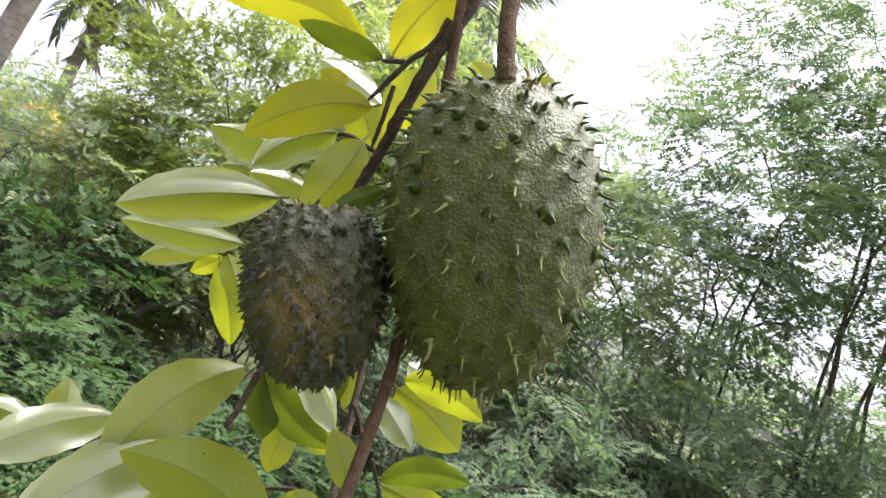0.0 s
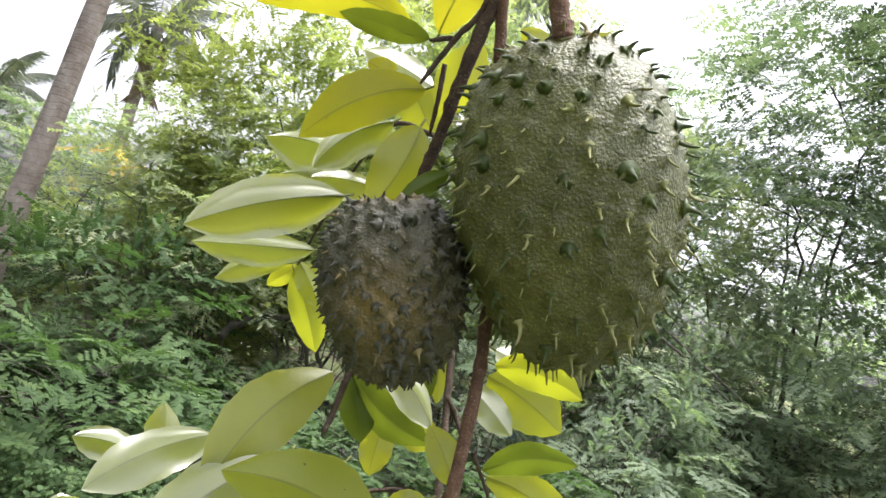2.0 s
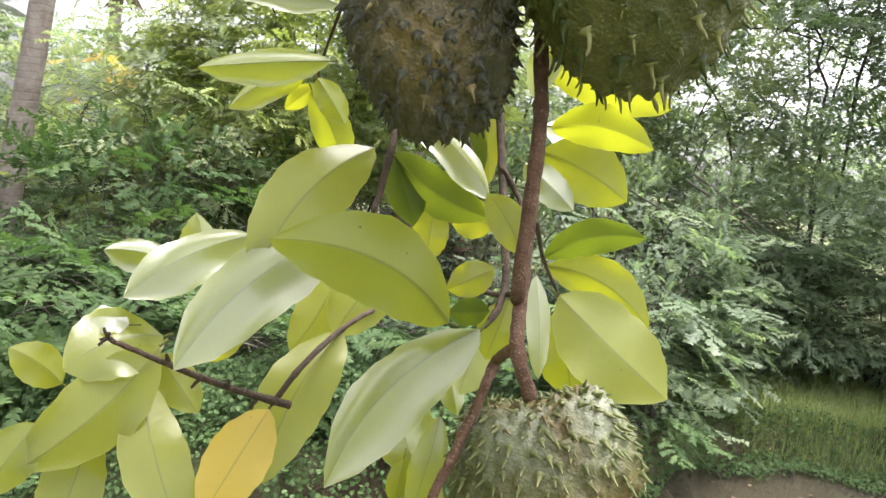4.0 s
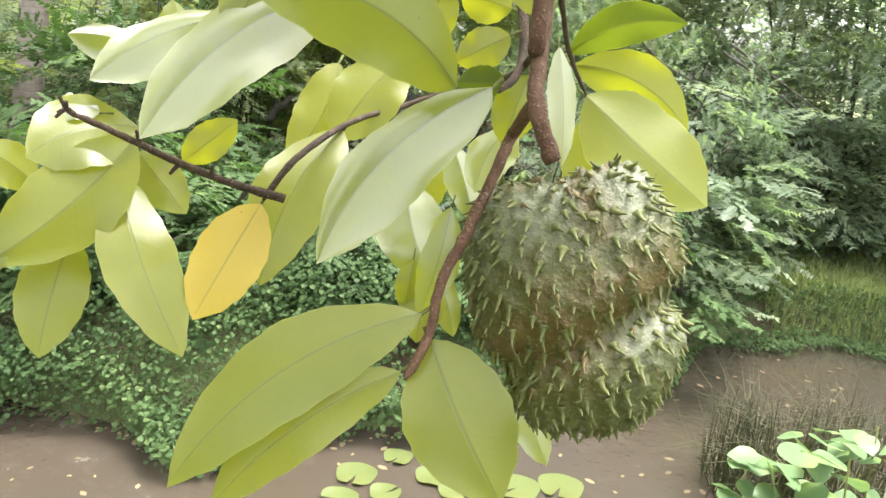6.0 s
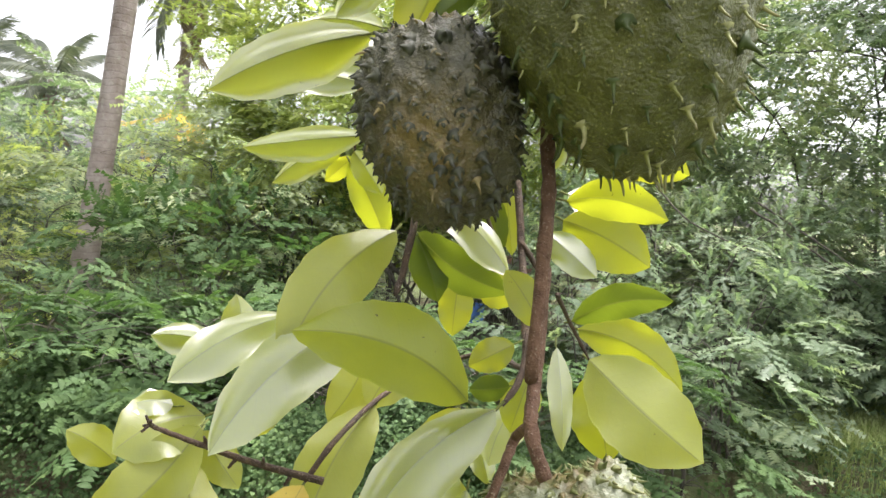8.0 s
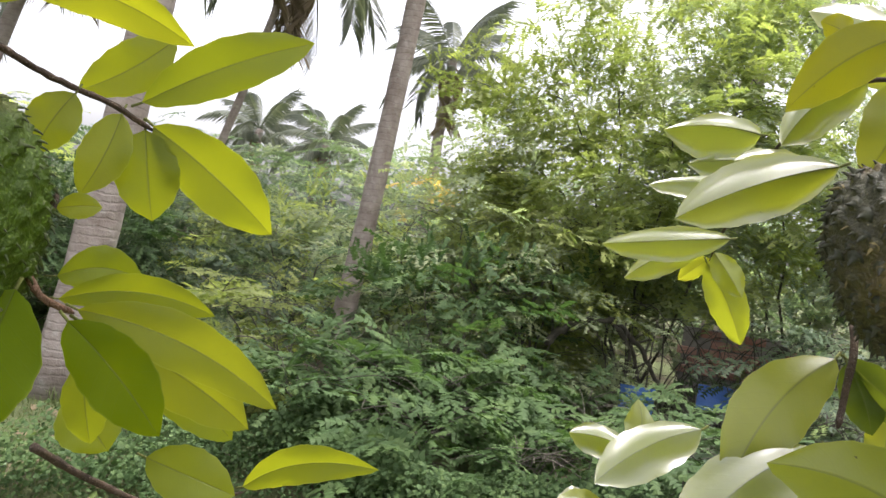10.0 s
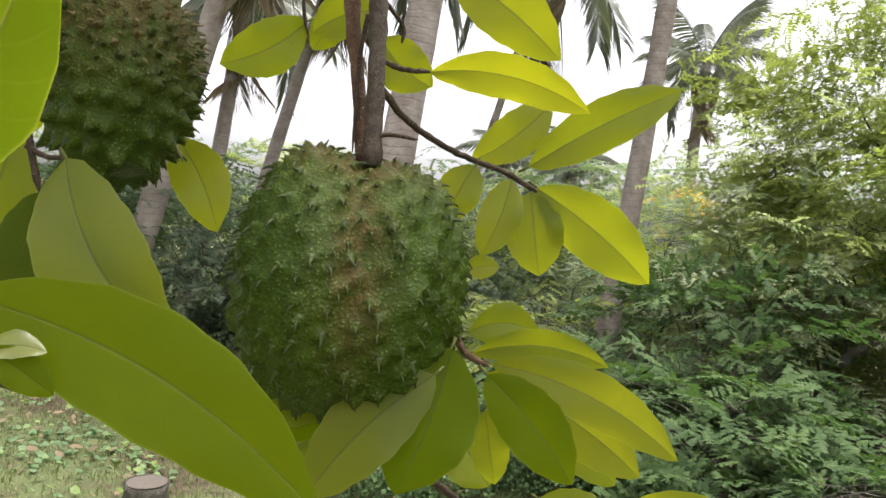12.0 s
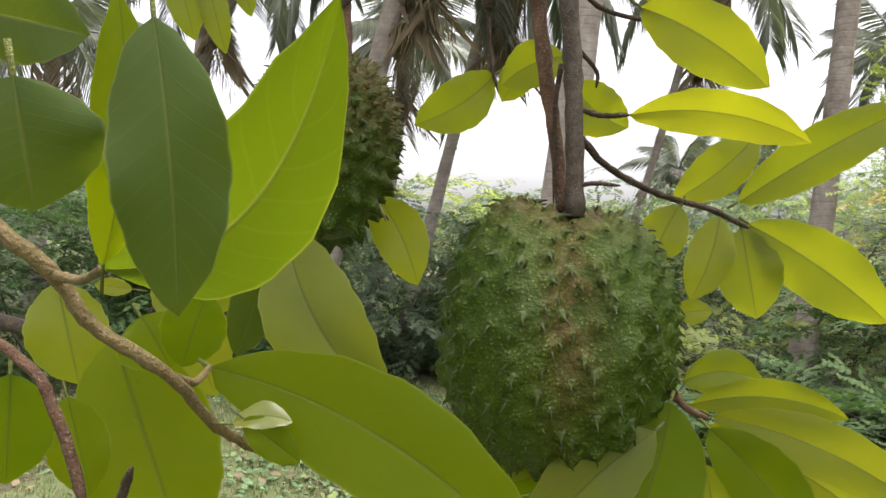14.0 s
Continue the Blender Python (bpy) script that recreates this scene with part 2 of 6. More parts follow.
def palm_bark():
    m, nt, o = mat("palm_bark")
    tc = nt.nodes.new("ShaderNodeTexCoord")
    z = node(nt, "ShaderNodeSeparateXYZ", Vector=tc.outputs["Object"]).outputs[2]
    n1 = noise_tex(nt, 5, 5, 0.65)
    ring = maths(nt, "SINE", maths(nt, "ADD", maths(nt, "MULTIPLY", z, 92.0), maths(nt, "MULTIPLY", n1, 9.0)))
    line = ramp(nt, ring, (0.55, (0, 0, 0)), (0.98, (1, 1, 1)))
    c = mix(nt, ramp(nt, n1, (0.3, (0, 0, 0)), (0.7, (1, 1, 1))), (0.19, 0.15, 0.125), (0.36, 0.315, 0.28))
    c = mix(nt, maths(nt, "MULTIPLY", line, 0.16), c, (0.10, 0.08, 0.065))
    lichen = ramp(nt, noise_tex(nt, 11, 4), (0.58, (0, 0, 0)), (0.66, (1, 1, 1)))
    c = mix(nt, maths(nt, "MULTIPLY", lichen, 0.35), c, (0.40, 0.39, 0.34))
    principled(nt, o, c, 0.85, bump(nt, maths(nt, "ADD", n1, maths(nt, "MULTIPLY", line, -0.14)), 0.6, 0.03), 0.25)
    return m


def foliage_material(name, a, b, c3, through=0.42, rough=0.65):
    m, nt, o = mat(name)
    isl = nt.nodes.new("ShaderNodeNewGeometry").outputs["Random Per Island"]
    big = noise_tex(nt, 1.1, 3)
    t = maths(nt, "ADD", maths(nt, "MULTIPLY", isl, 0.55), maths(nt, "MULTIPLY", ramp(nt, big, (0.3, (0, 0, 0)), (0.7, (1, 1, 1))), 0.5))
    col = ramp(nt, t, (0.0, a), (0.6, b), (1.0, c3))
    glow = mix(nt, 1.0, col, (1.6, 1.75, 1.05), "MULTIPLY")
    leafy(nt, o, col, glow, rough, through, None, 0.24)
    return m


M_PALM_BARK = palm_bark()
# one foliage; lit and shaded parts of the thicket are put into its colours
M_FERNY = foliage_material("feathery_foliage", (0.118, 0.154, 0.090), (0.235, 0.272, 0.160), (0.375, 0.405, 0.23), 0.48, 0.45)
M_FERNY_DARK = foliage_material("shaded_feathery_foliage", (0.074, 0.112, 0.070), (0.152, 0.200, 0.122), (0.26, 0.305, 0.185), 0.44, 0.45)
M_FERNY_BRIGHT = foliage_material("lit_feathery_foliage", (0.132, 0.164, 0.056), (0.240, 0.274, 0.088), (0.365, 0.392, 0.132), 0.48, 0.45)
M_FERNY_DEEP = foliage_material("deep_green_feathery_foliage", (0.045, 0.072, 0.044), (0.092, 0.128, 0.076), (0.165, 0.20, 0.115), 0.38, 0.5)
M_CREEPER = foliage_material("creeper_foliage", (0.030, 0.060, 0.020), (0.055, 0.098, 0.031), (0.10, 0.15, 0.05), 0.3)
M_PALM_LEAF = foliage_material("palm_leaflet", (0.085, 0.098, 0.078), (0.14, 0.155, 0.12), (0.22, 0.23, 0.17), 0.25, 0.4)
M_PALM_DRY = foliage_material("dry_palm_leaflet", (0.10, 0.075, 0.045), (0.19, 0.145, 0.09), (0.28, 0.22, 0.13), 0.2, 0.7)
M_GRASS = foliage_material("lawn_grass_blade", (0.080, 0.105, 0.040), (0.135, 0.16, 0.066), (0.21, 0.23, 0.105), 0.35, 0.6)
# lawn grass with a lighter colour, to offset the trees' shade on it
M_GRASS_FAR = foliage_material("brightened_bank_grass", (0.17, 0.21, 0.085), (0.26, 0.30, 0.13), (0.36, 0.39, 0.19), 0.45, 0.6)
M_REED = foliage_material("dark_reed", (0.024, 0.030, 0.014), (0.045, 0.048, 0.022), (0.085, 0.072, 0.04), 0.25, 0.7)
M_BROAD = foliage_material("broad_creeper_leaf", (0.075, 0.13, 0.055), (0.12, 0.19, 0.085), (0.22, 0.28, 0.06), 0.25, 0.4)
M_PAD = foliage_material("lily_pad", (0.06, 0.09, 0.03), (0.10, 0.12, 0.04), (0.15, 0.13, 0.045), 0.1, 0.35)


def ground_material():
    m, nt, o = mat("grassy_earth")
    n1, n2, n3 = noise_tex(nt, 0.9, 4), noise_tex(nt, 9, 4), noise_tex(nt, 60, 3)
    soil = mix(nt, n2, (0.050, 0.036, 0.022), (0.105, 0.077, 0.049))
    grass = mix(nt, n3, (0.055, 0.078, 0.026), (0.15, 0.165, 0.075))
    f = ramp(nt, maths(nt, "ADD", n1, maths(nt, "MULTIPLY", n2, 0.35)), (0.55, (0, 0, 0)), (0.68, (1, 1, 1)))
    c = mix(nt, f, soil, grass)
    principled(nt, o, c, 0.92, bump(nt, maths(nt, "ADD", n2, n3), 0.8, 0.03), 0.2)
    return m


def water_material():
    m, nt, o = mat("muddy_water")
    c = mix(nt, noise_tex(nt, 0.5, 4), (0.050, 0.036, 0.021), (0.054, 0.049, 0.043))
    scum = ramp(nt, noise_tex(nt, 3.2, 6, 0.7), (0.56, (0, 0, 0)), (0.70, (1, 1, 1)))
    c = mix(nt, maths(nt, "MULTIPLY", scum, 0.4), c, (0.10, 0.085, 0.065))
    ripple = noise_tex(nt, 11, 4)
    p = principled(nt, o, c, maths(nt, "ADD", 0.06, maths(nt, "MULTIPLY", scum, 0.3)), bump(nt, ripple, 0.3, 0.02), 0.5)
    return m


def plain(name, a, b, scale, rough, spec=0.4, relief=0.3):
    m, nt, o = mat(name)
    n = noise_tex(nt, scale, 5, 0.6)
    principled(nt, o, mix(nt, n, a, b), rough, bump(nt, n, relief, 0.3 / scale), spec)
    return m


def brick_material():
    m, nt, o = mat("old_brick")
    rnd = nt.nodes.new("ShaderNodeObjectInfo").outputs["Random"]
    n = noise_tex(nt, 25, 4)
    c = mix(nt, rnd, (0.34, 0.16, 0.12), (0.48, 0.27, 0.21))
    c = mix(nt, maths(nt, "MULTIPLY", ramp(nt, n, (0.45, (0, 0, 0)), (0.7, (1, 1, 1))), 0.5), c, (0.33, 0.27, 0.23))
    principled(nt, o, c, 0.9, bump(nt, n, 0.5, 0.01), 0.2)
    return m


M_GROUND, M_WATER, M_BRICK = ground_material(), water_material(), brick_material()
M_MORTAR = plain("grey_mortar", (0.20, 0.18, 0.16), (0.30, 0.28, 0.25), 20, 0.95)
M_TARP = plain("blue_plastic_sheet", (0.06, 0.15, 0.45), (0.12, 0.24, 0.60), 6, 0.4, 0.5)
M_WOODCUT = plain("weathered_sawn_wood", (0.06, 0.05, 0.04), (0.12, 0.10, 0.08), 60, 0.8)


# ---- shared builders ----
def mesh_from(name, verts, faces, material, smooth=True, uvs=None):
    me = bpy.data.meshes.new(name)
    me.from_pydata([tuple(v) for v in verts], [], faces)
    if uvs is not None:
        layer = me.uv_layers.new(name="UVMap")
        loops = np.empty(len(me.loops), dtype=np.int32)
        me.loops.foreach_get("vertex_index", loops)
        layer.data.foreach_set("uv", np.asarray(uvs, dtype=np.float32)[loops].ravel())
    if smooth:
        me.polygons.foreach_set("use_smooth", [True] * len(me.polygons))
    me.materials.append(material)
    me.update()
    return me


def quads_mesh(name, verts, nverts, material, smooth=False):
    """One mesh out of many loose polygons, each of nverts corners in a row."""
    verts = np.asarray(verts, dtype=np.float32).reshape(-1, 3)
    n = len(verts) // nverts
    me = bpy.data.meshes.new(name)
    me.vertices.add(len(verts))
    me.vertices.foreach_set("co", verts.ravel())
    me.loops.add(n * nverts)
    me.loops.foreach_set("vertex_index", np.arange(n * nverts, dtype=np.int32))
    me.polygons.add(n)
    me.polygons.foreach_set("loop_start", np.arange(0, n * nverts, nverts, dtype=np.int32))
    me.polygons.foreach_set("use_smooth", np.full(n, smooth))
    me.materials.append(material)
    me.update(calc_edges=True)
    me.validate()
    return me


def child(name, data, parent, label=""):
    ob = new(name, data)
    ob.parent = parent
    return tagged(ob, label)


def empty(name, at, label, category, group="", kind=""):
    ob = new(name)
    ob.location = at
    ob.empty_display_size = 0.05
    return tagged(ob, label, category, group, kind)


def smooth_line(points, steps):
    """Catmull-Rom through points (numpy rows)."""
    p = np.asarray(points, dtype=float)
    if len(p) == 2:
        return p[0] + (p[1] - p[0]) * np.linspace(0, 1, steps + 1)[:, None]
    q = np.vstack([2 * p[0] - p[1], p, 2 * p[-1] - p[-2]])
    rows = []
    for i in range(1, len(q) - 2):
        for k in range(steps):
            u = k / steps
            rows.append(0.5 * (2 * q[i] + (q[i + 1] - q[i - 1]) * u + (2 * q[i - 1] - 5 * q[i] + 4 * q[i + 1] - q[i + 2]) * u * u
                               + (3 * q[i] - q[i - 1] - 3 * q[i + 1] + q[i + 2]) * u ** 3))
    rows.append(q[-2])
    return np.array(rows)


def tube_data(line, radii, sides=8, rough=0.0, rng=None):
    """Verts and faces of a closed, tapered tube along a line."""
    line = np.asarray(line, dtype=float)
    n = len(line)
    radii = np.interp(np.linspace(0, 1, n), np.linspace(0, 1, len(radii)), radii)
    tang = np.gradient(line, axis=0)
    tang /= np.linalg.norm(tang, axis=1)[:, None] + 1e-9
    ref = np.array([0.31, 0.87, 0.38]) if abs(tang[0] @ np.array([0.31, 0.87, 0.38])) < 0.9 else np.array([1.0, 0, 0])
    verts, faces = [], []
    for i in range(n):
        a = np.cross(tang[i], ref)
        a /= np.linalg.norm(a)
        b = np.cross(tang[i], a)
        ref = np.cross(a, tang[i])
        r = radii[i] * (1 + (rng.uniform(-rough, rough) if rng is not None else 0))
        for k in range(sides):
            w = 2 * math.pi * k / sides
            rr = r * (1 + (rng.uniform(-rough, rough) * 0.6 if rng is not None else 0))
            verts.append(line[i] + rr * (math.cos(w) * a + math.sin(w) * b))
    for i in range(n - 1):
        for k in range(sides):
            k2 = (k + 1) % sides
            faces.append((i * sides + k, i * sides + k2, (i + 1) * sides + k2, (i + 1) * sides + k))
    faces.append(tuple(range(sides - 1, -1, -1)))
    faces.append(tuple((n - 1) * sides + k for k in range(sides)))
    return verts, faces


def turn_rows(yaw, pitch, roll):
    """Rotation matrices, one a row of angles in radians (Z-Y-X)."""
    cy, sy, cp, sp, cr, sr = np.cos(yaw), np.sin(yaw), np.cos(pitch), np.sin(pitch), np.cos(roll), np.sin(roll)
    m = np.empty((len(yaw), 3, 3))
    m[:, 0, 0], m[:, 0, 1], m[:, 0, 2] = cy * cp, cy * sp * sr - sy * cr, cy * sp * cr + sy * sr
    m[:, 1, 0], m[:, 1, 1], m[:, 1, 2] = sy * cp, sy * sp * sr + cy * cr, sy * sp * cr - cy * sr
    m[:, 2, 0], m[:, 2, 1], m[:, 2, 2] = -sp, cp * sr, cp * cr
    return m


# ---- ground and water ----
WATER_Z = -0.45
FAR_BANK = ((-3.6, 2.2), (-3.0, 3.15), (-2.2, 3.2), (-1.5, 3.0), (-0.6, 3.5), (0.3, 4.2), (0.9, 4.7), (1.3, 5.5), (2.0, 5.8), (3.2, 5.9), (4.4, 5.2))


def bank_y(x):
    return np.interp(x, [p[0] for p in FAR_BANK], [p[1] for p in FAR_BANK])


def ground_height(x, y):
    """Height of the ground sheet: a lawn at 0, a pond basin ahead of it."""
    wob = 0.05 * np.sin(2.7 * x + 1.3 * y) + 0.03 * np.sin(7.1 * x - 3.3 * y)
    near = 0.72 + 1.45 * np.exp(-((x - 1.15) / 0.6) ** 2) + 0.25 * np.sin(1.9 * x + 0.6) ** 2
    inside = np.minimum(np.minimum(bank_y(x) + wob - y, y - near - wob), np.minimum(x + 2.95 + 0.2 * np.sin(2.6 * y), 4.4 - x + 0.3 * np.sin(2.1 * y)))
    depth = np.clip(inside / 0.45 + 0.5, 0, 1)
    depth = depth * depth * (3 - 2 * depth)
    land = 0.04 * np.sin(0.9 * x) * np.cos(0.7 * y) - 0.12 * np.clip((y - 2.5) / 3, 0, 1)
    return land * (1 - depth) - 0.85 * depth


def build_ground():
    axis = np.concatenate([-np.geomspace(400, 12.5, 14), np.arange(-12, 12.01, 0.2), np.geomspace(12.5, 400, 14)])
    n = len(axis)
    gx, gy = np.meshgrid(axis, axis, indexing="ij")
    gz = ground_height(gx, gy)
    verts = np.stack([gx, gy, gz], -1).reshape(-1, 3)
    idx = np.arange(n * n).reshape(n, n)
    faces = np.stack([idx[:-1, :-1], idx[1:, :-1], idx[1:, 1:], idx[:-1, 1:]], -1).reshape(-1, 4).tolist()
    g = new("ground", mesh_from("ground", verts, faces, M_GROUND))
    tagged(g, "grassy earth with bare soil and a sunken pond", "ground", kind="structure")
    w = new("water", mesh_from("water", [(-4, 0.3, WATER_Z), (4.8, 0.3, WATER_Z), (4.8, 6.2, WATER_Z), (-4, 6.2, WATER_Z)], [(0, 1, 2, 3)], M_WATER))
    tagged(w, "still muddy brown pond water with floating scum", "water", kind="structure")


build_ground()


# ---- shrubs and trees ----
def pinnate_leaf(length, pairs, rng, corners):
    """Verts and faces of one compound leaf along +x: leaflets in pairs that share the rib between them."""
    u = np.linspace(0.08, 1, pairs + 1)
    bend, sag = rng.uniform(-0.12, 0.12), rng.uniform(0.04, 0.22)
    rib = np.stack([length * u, bend * length * u * u, -sag * length * u * u], 1)
    verts, faces = [tuple(p) for p in rib], []
    for i in range(pairs):
        span = length * 0.26 * (0.62 + 0.9 * u[i] * (1.15 - u[i]))
        for s in (-1, 1):
            size = span * rng.uniform(0.75, 1.15)
            lean, dip = rng.uniform(0.25, 0.6), rng.uniform(-0.45, 0.12)
            mid = (rib[i] + rib[i + 1]) / 2
            tip = mid + size * np.array([lean, s, dip])
            o = len(verts)
            if corners == 3:
                verts.append(tuple(tip))
                faces.append((i, o, i + 1) if s < 0 else (i, i + 1, o))
            else:
                step = length / pairs
                verts.append(tuple(mid + size * np.array([lean * 0.4, 0.55 * s, dip * 0.3]) - np.array([0.45 * step, 0, 0])))
                verts.append(tuple(tip))
                faces.append((i, o, o + 1, i + 1) if s < 0 else (i, i + 1, o + 1, o))
    return np.array(verts), np.array(faces)


def spray_template(seed, pairs, corners, upright=False):
    """A leafy twig of unit length along +x: compound leaves on alternate sides, held flat; or an upright shoot with leaves all round."""
    rng = np.random.default_rng(seed)
    verts, faces, o = [], [], 0
    count = 10 if upright else 11
    for k in range(count):
        u = (k + 0.7) / count
        ln = (0.36 if upright else 0.42) * (0.65 + 0.7 * u * (1.3 - u)) * rng.uniform(0.8, 1.15)
        v, f = pinnate_leaf(ln, pairs, rng, corners)
        if upright:
            m = turn_rows(np.array([0.0]), np.array([rng.uniform(0.75, 1.35) - 0.6 * u]), np.array([0.0]))[0]
            m = turn_rows(np.array([0.0]), np.array([0.0]), np.array([2.4 * k + rng.uniform(-0.3, 0.3)]))[0] @ m
        else:
            side = 0.0 if k == count - 1 else (1 if k % 2 else -1) * rng.uniform(0.75, 1.2)
            m = turn_rows(np.array([side]), np.array([rng.uniform(-0.12, 0.3)]), np.array([rng.uniform(-0.3, 0.3)]))[0]
        at = np.array([u, 0.03 * math.sin(4 * u + seed), (0.0 if upright else -0.20) * u * u])
        verts.append(v @ m.T + at)
        faces.append(f + o)
        o += len(v)
    return np.concatenate(verts), np.concatenate(faces)


SPRAYS = {(n, c): [spray_template(40 + 7 * k, n, c) for k in range(5)] for n, c in ((5, 4), (5, 3), (4, 3), (4, 4))}
SHOOTS = {(n, c): [spray_template(90 + 7 * k, n, c, True) for k in range(3)] for n, c in ((5, 4), (5, 3), (4, 3), (4, 4))}


def indexed_mesh(name, verts, faces, material):
    """A mesh out of vertex rows and equal-sided faces."""
    me = bpy.data.meshes.new(name)
    n, c = faces.shape
    me.vertices.add(len(verts))
    me.vertices.foreach_set("co", np.asarray(verts, dtype=np.float32).ravel())
    me.loops.add(n * c)
    me.loops.foreach_set("vertex_index", faces.astype(np.int32).ravel())
    me.polygons.add(n)
    me.polygons.foreach_set("loop_start", np.arange(0, n * c, c, dtype=np.int32))
    me.polygons.foreach_set("use_smooth", np.zeros(n, dtype=bool))
    me.materials.append(material)
    me.update(calc_edges=True)
    me.validate()
    return me


def scatter_sprays(points, yaw, pitch, roll, scale, templates):
    """Verts and faces of a spray at every point, the templates taken in turn."""
    verts, faces, o = [], [], 0
    for q, (tv, tf) in enumerate(templates):
        k = slice(q, None, len(templates))
        p = points[k]
        if not len(p):
            continue
        m = turn_rows(yaw[k], pitch[k], roll[k]) * scale[k][:, None, None]
        verts.append((np.einsum("nij,kj->nki", m, tv) + p[:, None, :]).reshape(-1, 3))
        faces.append((tf[None] + (o + len(tv) * np.arange(len(p)))[:, None, None]).reshape(-1, tf.shape[1]))
        o += len(tv) * len(p)
    return np.concatenate(verts), np.concatenate(faces)


def scatter_fronds(points, yaw, pitch, roll, scale, template):
    m = turn_rows(yaw, pitch, roll) * scale[:, None, None]
    return (np.einsum("nij,kj->nki", m, template) + points[:, None, :]).reshape(-1, 3)


def shrub(name, x, y, height, spread, fronds, material, seed, label, category="shrub", stems=6, low=0.0, frond=0.30, leaflet=0.075, gap=-0.12, tall=False, corners=4, thick=1.0):
    """A many-stemmed shrub or slim tree: arching limbs, side twigs, and feathery leaves in tiers on them."""
    rng = np.random.default_rng(seed)
    z0 = max(float(ground_height(np.array([x]), np.array([y]))[0]) - 0.03, WATER_Z - 0.1)
    thing = empty(name, (x, y, z0), label, category)
    limb_lines, twig_lines = [], []
    for i in range(stems):
        a = 2 * math.pi * (i + rng.uniform(-0.4, 0.4)) / stems
        reach = spread * rng.uniform(0.3, 0.95)
        top = height * rng.uniform(0.7, 0.98)
        bend = rng.uniform(-0.5, 0.5)
        lift = 0.55 if tall else 0.35
        p0 = np.array([0.05 * math.cos(a), 0.05 * math.sin(a), 0.0])
        top *= 0.8 if height > 2 and not tall else 1.0
        p1 = np.array([0.22 * reach * math.cos(a - bend), 0.22 * reach * math.sin(a - bend), top * lift])
        p2 = np.array([0.62 * reach * math.cos(a), 0.62 * reach * math.sin(a), top * 0.8])
        p3 = np.array([reach * math.cos(a + bend), reach * math.sin(a + bend), top * rng.uniform(0.78, 1.0)])
        line = smooth_line([p0, p1 + rng.normal(0, 0.05 * spread, 3), p2 + rng.normal(0, 0.08 * spread, 3), p3], 6)
        line[2:-1] += rng.normal(0, 0.014 * spread, (len(line) - 3, 3))
        limb_lines.append(line)
        for k in range(16 if tall else 9):
            u = rng.integers(7 if tall else 2, len(line))
            b = rng.uniform(0, 2 * math.pi)
            ln = spread * rng.uniform(0.3, 0.75)
            s = line[u]
            e = s + np.array([ln * math.cos(b), ln * math.sin(b), rng.uniform(-0.25, 0.35) * ln])
            e[2] = max(e[2], 0.02)
            twig_lines.append(smooth_line([s, (s + e) / 2 + np.array([0, 0, 0.14 * ln]), e], 4))
    r0 = (0.0024 if tall or height > 4 else 0.0036) * height + 0.006
    for line in limb_lines:
        v, f = tube_data(line, (r0, r0 * 0.6, r0 * 0.18), 6, 0.08, rng)
        child("limb", mesh_from("limb", v, f, M_BUSH_BARK), thing)
    tv, tf = [], []
    for line in twig_lines:
        v, f = tube_data(line[::2], (0.0045, 0.002), 3)
        o = len(tv)
        tv += v
        tf += [tuple(i + o for i in q) for q in f]
    tagged(child("brushwood", mesh_from("brushwood", tv, tf, M_BUSH_BARK), thing), kind="stuff")
    # leafy twigs: tiers over the crown's outside, some along the limbs, upright shoots on top
    count = max(12, int(fronds / 14 * thick))
    d = rng.normal(size=(count * 3, 3))
    d /= np.linalg.norm(d, axis=1)[:, None]
    r = rng.uniform(0.5, 1.0, len(d))[:, None] ** 0.6
    mid, half = (0.68, 0.36) if tall else (0.47, 0.50)
    lumpy = np.array([1 + 0.3 * noise.noise(Vector(q) * 2.2 + Vector((seed, 0, 0))) for q in d])[:, None]
    pts = d * r * lumpy * np.array([spread, spread, height * half]) + np.array([0, 0, height * mid])
    along = np.array([line[rng.integers(1, len(line))] for line in (twig_lines[int(q)] for q in rng.integers(0, len(twig_lines), count))])
    pts = np.concatenate([pts, along])
    holes = np.array([noise.noise(Vector((p[0] * 1.3 + seed, p[1] * 1.3, p[2] * 2.1))) for p in pts])
    pts = pts[(pts[:, 2] > low) & (holes > gap)]
    pts = pts[rng.permutation(len(pts))[:count]]
    n = len(pts)
    out_yaw = np.arctan2(pts[:, 1], pts[:, 0]) + rng.normal(0, 0.7, n)
    rel = (pts[:, 2] - height * mid) / (height * half)
    up = (rel > 0.25) & (rng.random(n) < (0.15 if tall else 0.4)) & (height > 1.2) & (leaflet < 0.084)
    size = 1.55 * frond * rng.uniform(0.65, 1.25, n)
    flat_pitch = rng.normal(0.12, 0.22, n) - 0.35 * np.clip(rel, 0, 1)
    roll = rng.normal(0, 0.3, n)
    kit = (4 if leaflet > 0.1 else 5, 4 if corners == 4 else 3)
    v, f = scatter_sprays(pts[~up], out_yaw[~up], flat_pitch[~up], roll[~up], size[~up], SPRAYS[kit])
    if up.any():
        v2, f2 = scatter_sprays(pts[up], out_yaw[up], rng.normal(-1.3, 0.2, up.sum()), roll[up], size[up], SHOOTS[kit])
        v, f = np.concatenate([v, v2]), np.concatenate([f, f2 + len(v)])
    tagged(child("crown", indexed_mesh("crown", v, f, material), thing), kind="stuff")
    return thing


FERN = "dense green feathery-leaved shrub on the pond bank"
LOW = "low leafy weed bush at the pond edge"
